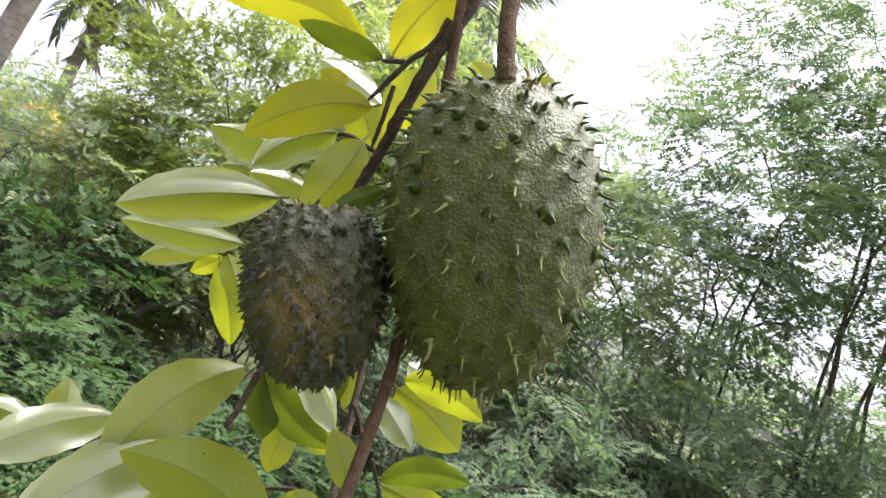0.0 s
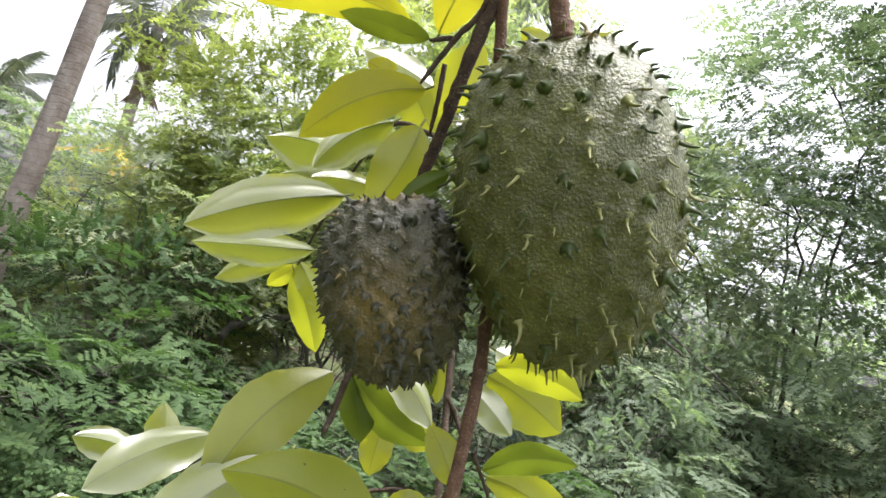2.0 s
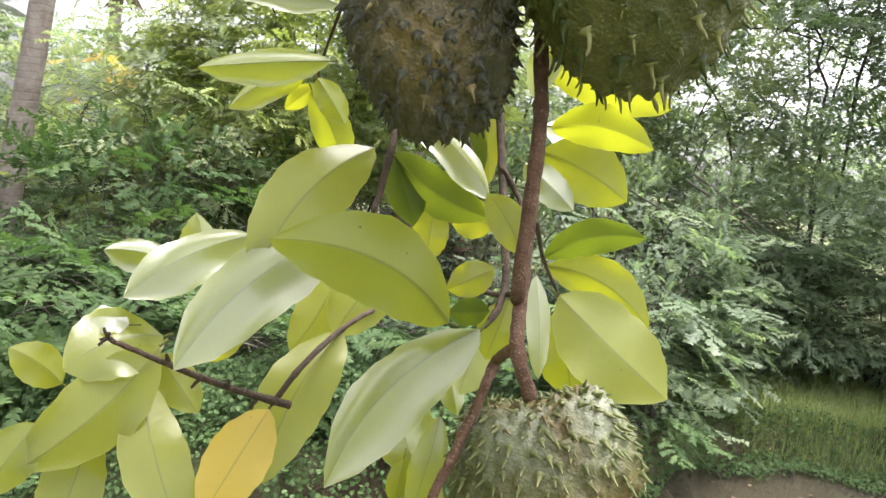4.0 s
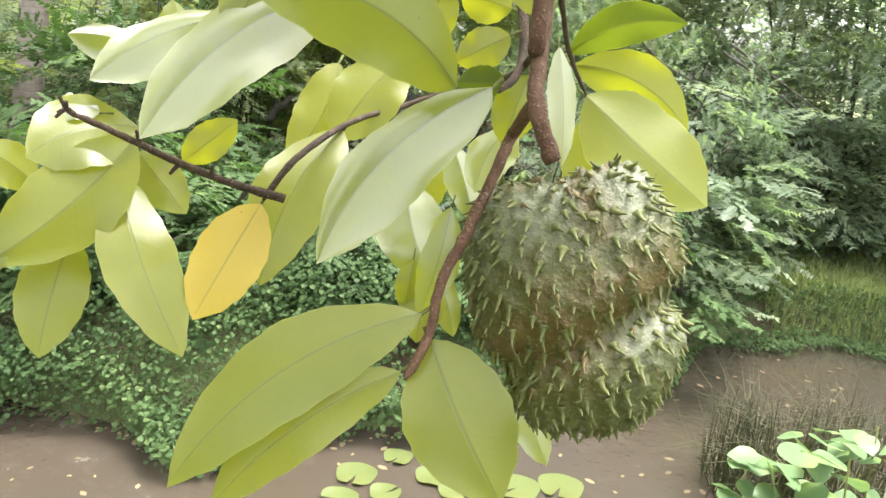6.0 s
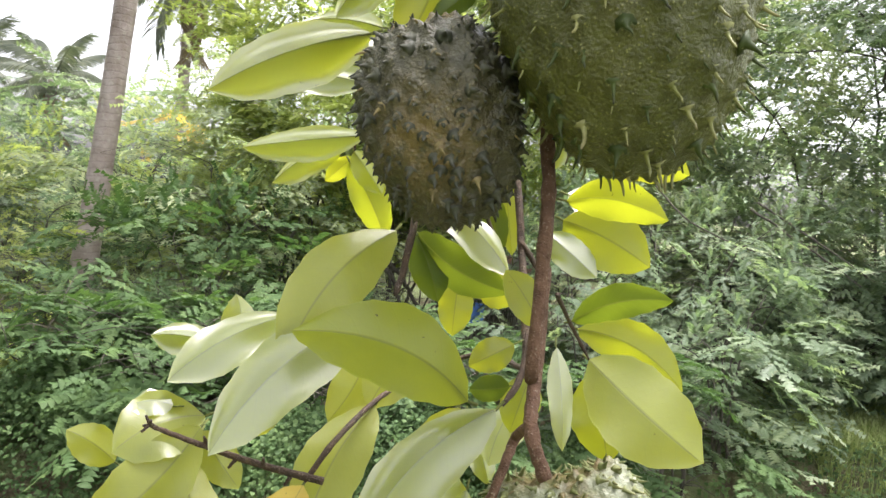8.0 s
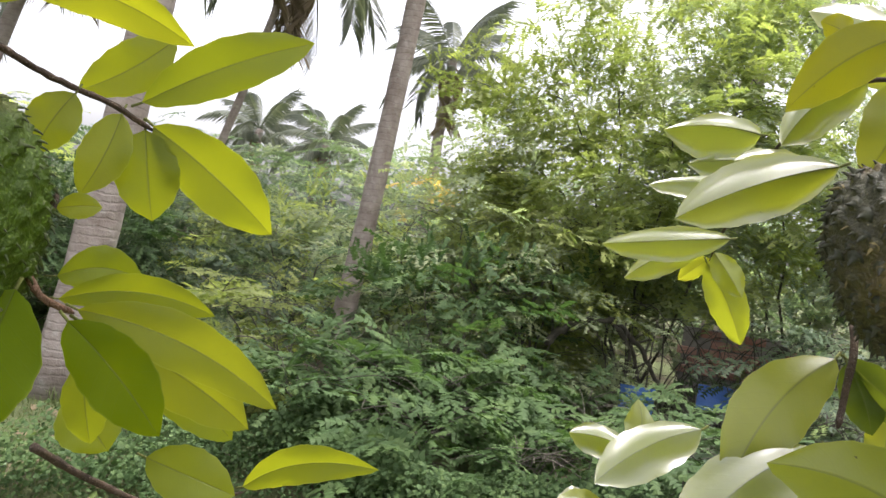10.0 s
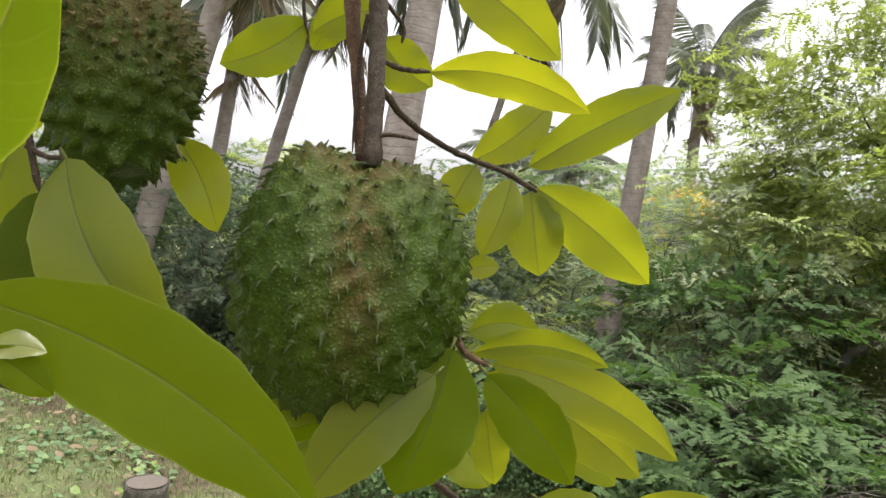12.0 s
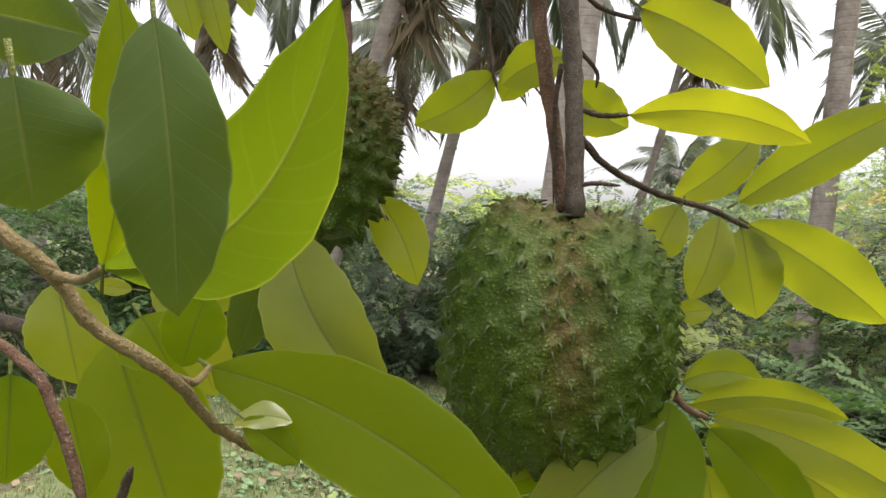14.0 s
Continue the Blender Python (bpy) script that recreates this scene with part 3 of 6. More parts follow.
# x, y, height, spread, sprays, material, clear below, spray length, leaflet
for k, (x, y, h, s, n, m, low, fr, lf) in enumerate((
    # low growth along the bank
    (-3.4, 4.2, 0.85, 0.75, 1200, M_CREEPER, 0.0, 0.25, 0.062), (-2.5, 4.2, 0.9, 0.75, 1200, M_CREEPER, 0.0, 0.25, 0.062), (-1.6, 4.1, 0.65, 0.75, 1300, M_CREEPER, 0.0, 0.18, 0.055),
    (-0.8, 4.6, 0.7, 0.7, 960, M_CREEPER, 0.0, 0.25, 0.062), (-4.5, 5.0, 1.2, 0.9, 1200, M_FERNY_BRIGHT, 0.0, 0.25, 0.062), (0.1, 5.3, 1.1, 0.8, 1040, M_FERNY_DEEP, 0.0, 0.25, 0.062),
    (-2.9, 5.0, 1.1, 0.8, 1400, M_CREEPER, 0.0, 0.18, 0.07),
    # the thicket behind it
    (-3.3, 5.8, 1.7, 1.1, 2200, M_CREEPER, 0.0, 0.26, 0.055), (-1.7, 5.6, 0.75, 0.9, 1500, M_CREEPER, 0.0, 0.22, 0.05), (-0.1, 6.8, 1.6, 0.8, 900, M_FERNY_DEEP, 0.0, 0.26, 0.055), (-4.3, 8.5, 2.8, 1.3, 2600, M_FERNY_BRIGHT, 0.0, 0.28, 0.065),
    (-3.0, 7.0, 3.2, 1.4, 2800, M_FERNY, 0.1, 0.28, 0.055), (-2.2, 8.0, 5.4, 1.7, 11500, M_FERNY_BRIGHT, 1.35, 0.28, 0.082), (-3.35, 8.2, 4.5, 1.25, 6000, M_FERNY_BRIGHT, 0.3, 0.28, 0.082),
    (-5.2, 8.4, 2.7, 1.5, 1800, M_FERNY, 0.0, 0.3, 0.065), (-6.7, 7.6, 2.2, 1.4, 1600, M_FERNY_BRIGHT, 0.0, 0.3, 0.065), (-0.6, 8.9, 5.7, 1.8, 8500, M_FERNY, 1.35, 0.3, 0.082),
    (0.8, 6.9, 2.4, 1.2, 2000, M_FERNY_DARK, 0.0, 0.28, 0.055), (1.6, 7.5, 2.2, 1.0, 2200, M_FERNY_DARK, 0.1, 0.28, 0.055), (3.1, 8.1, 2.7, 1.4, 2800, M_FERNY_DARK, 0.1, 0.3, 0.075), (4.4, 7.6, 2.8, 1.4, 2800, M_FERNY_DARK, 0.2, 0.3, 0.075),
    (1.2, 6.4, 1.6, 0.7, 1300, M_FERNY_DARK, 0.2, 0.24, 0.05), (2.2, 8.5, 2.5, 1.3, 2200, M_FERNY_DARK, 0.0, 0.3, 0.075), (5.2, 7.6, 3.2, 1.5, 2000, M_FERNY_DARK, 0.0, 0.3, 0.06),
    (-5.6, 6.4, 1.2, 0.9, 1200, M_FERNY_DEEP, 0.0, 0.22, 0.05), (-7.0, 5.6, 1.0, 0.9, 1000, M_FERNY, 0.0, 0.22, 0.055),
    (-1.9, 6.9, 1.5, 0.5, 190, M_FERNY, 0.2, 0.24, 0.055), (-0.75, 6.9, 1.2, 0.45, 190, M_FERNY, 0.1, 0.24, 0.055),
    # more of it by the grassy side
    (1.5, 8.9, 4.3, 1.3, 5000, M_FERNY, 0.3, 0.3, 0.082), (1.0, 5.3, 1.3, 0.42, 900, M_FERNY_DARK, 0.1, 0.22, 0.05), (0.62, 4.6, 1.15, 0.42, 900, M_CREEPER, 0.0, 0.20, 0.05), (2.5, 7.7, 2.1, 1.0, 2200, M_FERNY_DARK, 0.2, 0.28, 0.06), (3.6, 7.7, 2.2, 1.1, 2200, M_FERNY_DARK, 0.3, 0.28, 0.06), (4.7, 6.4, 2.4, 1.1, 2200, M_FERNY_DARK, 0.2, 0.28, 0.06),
    # behind the lawn
    (-9.6, 1.6, 2.4, 1.4, 2600, M_CREEPER, 0.0, 0.3, 0.085), (-9.1, 3.8, 2.4, 1.3, 2600, M_FERNY_DEEP, 0.0, 0.3, 0.085), (-8.0, 5.3, 1.9, 1.1, 2000, M_CREEPER, 0.0, 0.3, 0.08),
    (-9.9, -0.4, 2.6, 1.4, 2600, M_CREEPER, 0.0, 0.3, 0.085), (-10.0, -2.4, 2.6, 1.4, 2000, M_FERNY_DEEP, 0.0, 0.3, 0.085),
    (-8.2, 6.8, 2.2, 1.5, 2730, M_FERNY_DEEP, 0.0, 0.3, 0.07), (-9.8, 8.4, 2.9, 1.8, 2730, M_FERNY, 0.0, 0.36, 0.105), (-7.6, 10.2, 3.4, 1.9, 2730, M_FERNY_DARK, 0.0, 0.36, 0.105),
    (-11.3, 5.6, 2.7, 1.7, 1250, M_FERNY_DEEP, 0.0, 0.34, 0.10), (-12.2, 3.2, 2.6, 1.6, 1250, M_FERNY_DEEP, 0.0, 0.34, 0.10), (-12.2, 0.6, 2.9, 1.7, 1250, M_FERNY_DEEP, 0.0, 0.34, 0.10),
    (-12.4, -2.2, 2.9, 1.8, 1250, M_FERNY_DEEP, 0.0, 0.36, 0.105), (-14.5, 7.0, 3.6, 2.1, 1250, M_FERNY_BRIGHT, 0.1, 0.4, 0.11), (-15.0, 2.0, 3.6, 2.1, 1250, M_FERNY, 0.1, 0.4, 0.11),
)):
    shrub("shrub", x, y, h, s, n, m, 100 + k, FERN if h > 1.3 else LOW, low=low, frond=fr, leaflet=lf, stems=5 if h > 4 else 6, corners=4 if y < 6.3 and x > -7.5 else 3, thick=2.8 if -10.5 < x < -7.9 and y < 6 else 2.2 if x < -5 and 6.5 < y < 11 and h > 2 else 1.5 if h > 4 else 1.15)

TREE = "slim tree with airy small-leaved crown and thin grey limbs"
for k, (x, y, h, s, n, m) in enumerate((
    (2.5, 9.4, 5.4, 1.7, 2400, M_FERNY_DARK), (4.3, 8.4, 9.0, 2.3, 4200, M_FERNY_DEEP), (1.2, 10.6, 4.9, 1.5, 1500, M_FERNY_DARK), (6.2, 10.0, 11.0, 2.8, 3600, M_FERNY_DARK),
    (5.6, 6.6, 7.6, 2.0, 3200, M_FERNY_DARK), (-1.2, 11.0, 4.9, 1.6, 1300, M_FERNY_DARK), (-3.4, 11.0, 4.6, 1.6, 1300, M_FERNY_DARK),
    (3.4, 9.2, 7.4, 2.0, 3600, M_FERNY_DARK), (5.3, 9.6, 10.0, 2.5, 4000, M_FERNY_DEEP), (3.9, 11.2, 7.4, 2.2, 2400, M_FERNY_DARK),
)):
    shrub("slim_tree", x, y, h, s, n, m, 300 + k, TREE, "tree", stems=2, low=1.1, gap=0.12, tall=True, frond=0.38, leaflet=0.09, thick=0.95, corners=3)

FAR = "distant hazy green tree behind the palms"
for k, (az, d, h) in enumerate((
    (-34, 17, 4.0), (-25, 19, 4.2), (-15, 19, 4.0), (-6, 20, 4.2), (4, 18, 4.2), (14, 20, 4.4), (24, 18, 3.8), (34, 20, 3.8), (44, 19, 3.6), (54, 21, 4.0),
    (63, 19, 3.7), (72, 20, 3.9), (82, 18, 3.6), (92, 20, 4.0), (102, 18, 3.8),
)):
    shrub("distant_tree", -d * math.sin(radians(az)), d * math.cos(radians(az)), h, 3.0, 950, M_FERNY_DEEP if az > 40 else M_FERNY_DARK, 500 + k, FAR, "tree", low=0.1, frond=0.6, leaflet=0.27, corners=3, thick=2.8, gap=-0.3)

# unseen trees added round the back, to block low sky light from behind
UNSEEN_TREE = "tall broad green tree added behind, out of view, to block low sky"
for k, (az, d, h) in enumerate(((-58, 10, 5.0), (-84, 10, 4.4), (-110, 10, 4.2), (-136, 10, 4.2), (-162, 10, 4.4), (172, 10, 4.4), (146, 10, 4.2), (122, 11, 4.6))):
    shrub("added_back_tree", -d * math.sin(radians(az)), d * math.cos(radians(az)), h, 3.8, 380, M_FERNY_DARK, 700 + k, UNSEEN_TREE, "tree", low=0.1, frond=0.8, leaflet=0.34, corners=3)


# ---- coconut palms ----
def palm_frond_mesh(name, length, seed, droop, material, ragged=0.0):
    """A feather palm leaf along +x with a curved rib and hanging leaflets."""
    rng = np.random.default_rng(seed)
    u = np.linspace(0, 1, 12)
    rib = np.stack([length * u * (1 - 0.22 * droop * u), np.zeros(12), length * (0.30 * u - droop * 0.62 * u ** 2.1)], 1)
    v, f = tube_data(rib, (0.035, 0.02, 0.006), 5)
    o = len(v)
    for i in range(76):
        t = 0.14 + 0.86 * i / 75
        p = np.array([np.interp(t, u, rib[:, 0]), 0, np.interp(t, u, rib[:, 2])])
        ln = length * 0.30 * (0.35 + 1.5 * t * (1.25 - t)) * rng.uniform(0.8, 1.1)
        if rng.random() < ragged:
            continue
        for s in (-1, 1):
            d = np.array([0.55 + 0.3 * t, s * 0.72, -0.42 - 0.35 * rng.random() - 0.3 * droop])
            d /= np.linalg.norm(d)
            mid, tip = p + d * ln * 0.5, p + d * ln + np.array([0, 0, -0.22 * ln])
            w = np.array([0.017, 0, 0.008]) * length / 2.5
            o = len(v)
            v += [p - 0.4 * w, mid - w, tip, mid + w, p + 0.4 * w]
            f.append((o, o + 1, o + 2, o + 3, o + 4))
    return mesh_from(name, v, f, material, smooth=False)


FROND_UP = [palm_frond_mesh("frond", 2.6, s, d, M_PALM_LEAF, 0.16) for s, d in ((1, 0.55), (2, 0.85), (3, 1.15))]
FROND_DRY = [palm_frond_mesh("dry_frond", 2.2, s, 1.5, M_PALM_DRY, 0.25) for s in (7, 8)]


def coconut_palm(x, y, lean, radius, height, seed, label, scale=1.0, dry=3, fronds=17, low=False):
    """lean: sideways shift of the crown (x, y). The trunk bends a little and swells at its foot."""
    rng = np.random.default_rng(seed)
    z0 = float(ground_height(np.array([x]), np.array([y]))[0])
    thing = empty("coconut_palm", (x, y, z0 - 0.05), label, "palm tree", "coconut palms")
    n = 26
    u = np.linspace(0, 1, n)
    line = np.stack([lean[0] * u ** 0.95, lean[1] * u ** 0.95, height * u], 1)
    line[:, 0] += 0.05 * np.sin(5 * u + seed)
    rad = radius * (1 + 0.35 * np.exp(-u * 14) - 0.28 * u) * (1 + 0.03 * np.sin(u * 90))
    v, f = tube_data(line, rad, 14)
    child("trunk", mesh_from("trunk", v, f, M_PALM_BARK), thing, "grey ringed palm trunk")
    top = line[-1]
    for i in range(fronds):
        a = 2.4 * i + rng.uniform(-0.3, 0.3)
        up = 1.15 - 1.5 * i / fronds
        fr = child("frond", FROND_UP[min(2, int(3 * i / fronds))], thing)
        fr.matrix_basis = Matrix.Translation(top) @ Euler((rng.uniform(-0.3, 0.3), -up + 0.25, a)).to_matrix().to_4x4() @ Matrix.Scale(scale * rng.uniform(0.85, 1.1), 4)
    for i in range(dry):
        fr = child("dry_frond", FROND_DRY[i % 2], thing, "brown dead frond hanging down")
        fr.matrix_basis = Matrix.Translation(top - Vector((0, 0, 0.1))) @ Euler((0, 0.95 + rng.uniform(-0.1, 0.2), 1.9 * i + seed)).to_matrix().to_4x4() @ Matrix.Scale(scale, 4)
    for i in range(5):
        a = 1.3 * i
        bm = bmesh.new()
        bmesh.ops.create_icosphere(bm, subdivisions=2, radius=0.1)
        for w in bm.verts:
            w.co.z *= 1.25
        me = bpy.data.meshes.new("coconut")
        bm.to_mesh(me)
        bm.free()
        me.materials.append(M_PALM_LEAF)
        c = child("coconut", me, thing)
        c.location = Vector(top) + Vector((0.24 * math.cos(a), 0.24 * math.sin(a), -0.28))
    return thing


PALM = "coconut palm with grey ringed trunk and drooping fronds"
coconut_palm(-4.99, 6.3, (0.76, 0.66), 0.118, 9.5, 1, "tall leaning coconut palm with slender grey ringed trunk")
coconut_palm(-5.47, 3.49, (0.9, 0.72), 0.165, 9.0, 2, "tall coconut palm with thick pale ringed trunk")
coconut_palm(-9.82, 4.2, (0.6, 1.3), 0.105, 6.3, 3, PALM, 1.0, 8, 20)
coconut_palm(-8.54, 2.37, (0.62, 1.24), 0.16, 6.2, 4, PALM, 1.0, 6)
coconut_palm(-9.66, 7.63, (1.2, 1.2), 0.075, 6.4, 5, "slender dark leaning coconut palm", 0.9, 6, 15)
coconut_palm(-13.25, 5.1, (0.3, 0.6), 0.16, 5.8, 6, PALM, 0.9, 4)
coconut_palm(-7.68, 12.1, (0.2, 0.2), 0.13, 5.2, 7, "coconut palm with a ragged drooping crown", 0.62, 6, 18)
coconut_palm(-12.2, 14.0, (0.2, 0.2), 0.15, 3.7, 8, "young coconut palm with a full low crown", 0.6, 2, 18)
coconut_palm(-15.2, 14.6, (0.2, 0.2), 0.16, 4.0, 9, "young coconut palm with a full low crown", 0.65, 2, 18)
coconut_palm(-11.0, 1.2, (0.4, 0.5), 0.15, 6.0, 10, PALM, 1.0, 4)
coconut_palm(-14.0, -0.6, (0.4, 0.3), 0.16, 5.0, 11, PALM, 0.95, 3)
coconut_palm(-2.6, 15.5, (0.3, 0.2), 0.17, 8.2, 12, PALM, 1.1, 3)


# ---- pond edge ----
HEART = np.array([(0, 0, 0), (0.25, -0.42, 0.06), (0.62, -0.36, 0.02), (1.0, 0, -0.10), (0.62, 0.36, 0.02), (0.25, 0.42, 0.06)])
OVAL = np.array([(0, 0, 0), (0.35, -0.26, 0.03), (0.75, -0.2, 0.0), (1.0, 0, -0.06), (0.75, 0.2, 0.0), (0.35, 0.26, 0.03)])


def creeper(x0, x1, depth, count, size, seed, label, material, height):
    """A mat of small-leaved creepers spilling down the far bank."""
    rng = np.random.default_rng(seed)
    x = rng.uniform(x0, x1, count)
    back = rng.uniform(-0.24, depth, count)
    y = bank_y(x) + back + 0.1 * np.sin(6 * x)
    lump = 0.5 + 0.5 * np.sin(3.1 * x + 2.0) * np.cos(2.3 * y)
    z = np.maximum(ground_height(x, y), WATER_Z) + 0.02 + height * (0.25 + 0.75 * lump) * rng.random(count) ** 0.6 * np.clip(1.3 - np.abs(back - 0.35), 0.2, 1)
    pts = np.stack([x, y, z], 1)
    v = scatter_fronds(pts, rng.uniform(-2.4, -0.7, count), rng.normal(0.35, 0.35, count), rng.normal(0, 0.4, count), size * rng.uniform(0.6, 1.3, count), HEART)
    ob = new("creeper_mat", quads_mesh("creeper_mat", v, 6, material))
    return tagged(ob, label, "creeper", kind="stuff")


creeper(-3.8, 0.4, 1.15, 40000, 0.028, 21, "dark green creeper mat spilling over the pond bank", M_CREEPER, 0.55)
creeper(0.2, 4.2, 0.3, 5000, 0.03, 22, "low dull green weeds along the pond edge", M_CREEPER, 0.12)


def blades(name, cx, cy, rx, ry, count, height, width, seed, material, label, category, spread=0.5, floor=None):
    """Tufts of grass or reed blades, each a bent strip."""
    rng = np.random.default_rng(seed)
    r, a = np.sqrt(rng.random(count)), rng.uniform(0, 2 * math.pi, count)
    x, y = cx + rx * r * np.cos(a), cy + ry * r * np.sin(a)
    z = ground_height(x, y)
    if floor is not None:
        z = np.maximum(z, floor)
    h = height * rng.uniform(0.5, 1.15, count)
    b = rng.uniform(0, 2 * math.pi, count)
    lean = rng.uniform(0.05, spread, count)
    base = np.stack([x, y, z], 1)
    d = np.stack([np.cos(b), np.sin(b), np.zeros(count)], 1)
    s = np.stack([-np.sin(b), np.cos(b), np.zeros(count)], 1) * width / 2
    mid = base + d * (h * lean * 0.35)[:, None] + np.stack([np.zeros(count), np.zeros(count), h * 0.6], 1)
    tip = base + d * (h * lean)[:, None] + np.stack([np.zeros(count), np.zeros(count), h * (1 - 0.35 * lean)], 1)
    v = np.stack([base - s, base + s, mid + s * 0.8, base - s, mid + s * 0.8, mid - s * 0.8, mid - s * 0.8, mid + s * 0.8, tip], 1)
    return tagged(new(name, quads_mesh(name, v, 3, material)), label, category, kind="stuff")


blades("reeds", 1.30, 3.45, 0.38, 0.34, 460, 0.62, 0.007, 31, M_REED, "dark thin reeds standing in the brown water", "reeds", 1.1, WATER_Z)
blades("reeds", 2.1, 3.9, 0.5, 0.35, 280, 0.5, 0.007, 32, M_REED, "dark thin reeds standing in the brown water", "reeds", 1.1, WATER_Z)
blades("lawn_grass", -6.6, 1.2, 4.2, 2.6, 26000, 0.055, 0.006, 33, M_GRASS, "short trodden lawn grass, pale green", "grass", 1.0)
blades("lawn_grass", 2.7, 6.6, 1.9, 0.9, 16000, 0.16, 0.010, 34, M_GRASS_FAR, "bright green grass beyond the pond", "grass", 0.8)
blades("lawn_grass", -4.9, 4.3, 1.6, 1.0, 6000, 0.14, 0.009, 35, M_GRASS, "weedy green grass beside the pond", "grass", 0.8)


# ---- soursop: leaves, twigs, fruits ----
def outline(u):
    """Half-width of a leaf along its length: narrow foot, broad beyond the middle, short point."""
    w = np.sin(math.pi * np.clip(u, 0, 1) ** 0.94) ** 0.66
    return np.where(u > 0.86, w * (1 - 0.25 * ((u - 0.86) / 0.14)), w)


LEAF_COUNT = [0]


def branch(at, label):
    return empty("soursop_branch", at, label, "branch", "soursop branches")


def leaf(thing, base, tip, width, normal, fold, arc, side, material=None):
    """A glossy leaf from base to tip: folded along its midrib, arched along its length."""
    LEAF_COUNT[0] += 1
    rng = np.random.default_rng(900 + LEAF_COUNT[0])
    base, tip, n = np.array(base), np.array(tip), np.array(normal, dtype=float)
    a = tip - base
    length = np.linalg.norm(a)
    a /= length
    n -= a * (n @ a)
    n /= np.linalg.norm(n)
    b = np.cross(n, a)
    nu, nv = 20, 10
    u = np.linspace(0, 1, nu + 1)[:, None]
    v = np.linspace(-1, 1, nv + 1)[None, :]
    half = outline(u) * width / 2
    ripple = 0.05 * width * np.sin(u * (9 + 5 * rng.random()) + rng.uniform(0, 6)) * v ** 2 * np.sign(v)
    across = half * v + side * length * (4 * u * (1 - u)) * 0.9
    fold_t = math.tan(radians(fold))
    edge = 0.012 * width * np.sin(38 * u + 3 * rng.random()) * np.abs(v) ** 5
    up = np.abs(v) * half * fold_t - half * np.abs(v) ** 3 * fold_t * 0.45 + ripple * half / (width / 2 + 1e-6) + arc * length * 4 * u * (1 - u) - 0.5 * arc * length * u ** 3
    twist = rng.uniform(-0.12, 0.12) * u
    up = up + across * np.tan(twist)
    pts = base + u[..., None] * length * a + (across + edge)[..., None] * b + up[..., None] * n
    uvs = np.stack(np.broadcast_arrays(u, v), -1).reshape(-1, 2)
    verts = [tuple(p) for p in pts.reshape(-1, 3) - np.array(thing.location)]
    faces = [(i * (nv + 1) + k, (i + 1) * (nv + 1) + k, (i + 1) * (nv + 1) + k + 1, i * (nv + 1) + k + 1) for i in range(nu) for k in range(nv)]
    me = mesh_from("leaf", verts, faces, material or M_LEAF, uvs=uvs)
    # a sharp crease along the midrib
    ends = np.empty(2 * len(me.edges), dtype=np.int32)
    me.edges.foreach_get("vertices", ends)
    crease = np.all(ends.reshape(-1, 2) % (nv + 1) == nv // 2, axis=1)
    me.attributes.new("sharp_edge", "BOOLEAN", "EDGE").data.foreach_set("value", crease)
    blade = child("leaf", me, thing,
                  {M_LEAF_YELLOW: "yellow ageing leaf", M_LEAF_PALE: "pale glossy leaf", M_LEAF_DARK: "dark green leaf", M_LEAF_LIGHT: "light yellow-green leaf", M_LEAF_LEMON: "lemon-yellow backlit leaf"}.get(material, ""))
    foot = base - np.array(thing.location)
    rib = pts[:8, nv // 2] - np.array(thing.location) - n * 0.0012
    line = np.vstack([foot - a * 0.007 - n * 0.0008, rib])
    pv, pf = tube_data(line, np.array((0.0011, 0.0009, 0.0005, 0.0002)) * min(1.0, max(0.4, width / 0.042)), 5)
    child("petiole", mesh_from("petiole", pv, pf, M_PETIOLE), blade)
    return blade


def twig(thing, points, r0, r1, material, name="twig", label=""):
    rng = np.random.default_rng(len(bpy.data.meshes))
    line = smooth_line(np.array(points) - np.array(thing.location), 7)
    # slight kinks and swollen nodes
    line[1:-1] += rng.normal(0, r0 * 0.06, (len(line) - 2, 3))
    rad = np.linspace(r0, r1, len(line)) * (1 + 0.15 * (rng.random(len(line)) > 0.85))
    if name == "twig":
        rad[-2:] *= (0.75, 0.35)
    v, f = tube_data(line, rad, 10, 0.035, rng)
    return child(name, mesh_from(name, v, f, material), thing, label)


def spine_mesh(seed, material, hook, radii=(0.80, 0.40, 0.24, 0.17, 0.115, 0.065, 0.012)):
    """A soft curved spine of unit length on a flared foot, pointing to +z and bending towards +x (or away, for a negative hook)."""
    rng = np.random.default_rng(seed)
    u = np.array([-0.08, 0.05, 0.2, 0.45, 0.72, 0.92, 1.0])
    line = np.stack([hook * np.clip(u, 0, 1) ** 1.8, 0.06 * rng.normal(size=7) * u, u * (1 - 0.12 * u)], 1)
    v, f = tube_data(line, radii, 7)
    return mesh_from("spine", v, f, material)


HOOKS = ((1, 0.45), (2, 0.75), (3, 0.25), (4, 0.95))
CONE = (1.15, 0.66, 0.42, 0.28, 0.18, 0.09, 0.012)
SLENDER = (0.95, 0.56, 0.40, 0.28, 0.18, 0.10, 0.02)
SPINES = {M_SPINE: [spine_mesh(s, M_SPINE, h) for s, h in HOOKS], M_SPINE_PALE: [spine_mesh(s, M_SPINE_PALE, -0.35 * h, SLENDER) for s, h in HOOKS], M_SPINE_GREY: [spine_mesh(s, M_SPINE_GREY, 0.4 * h, CONE) for s, h in HOOKS]}
SPINES_CURLED = [spine_mesh(s, m, -h, (0.60, 0.27, 0.17, 0.13, 0.10, 0.07, 0.02)) for s, h, m in ((11, 0.55, M_SPINE_CORKY), (12, 0.85, M_SPINE_CORKY), (13, 0.7, M_SPINE))]
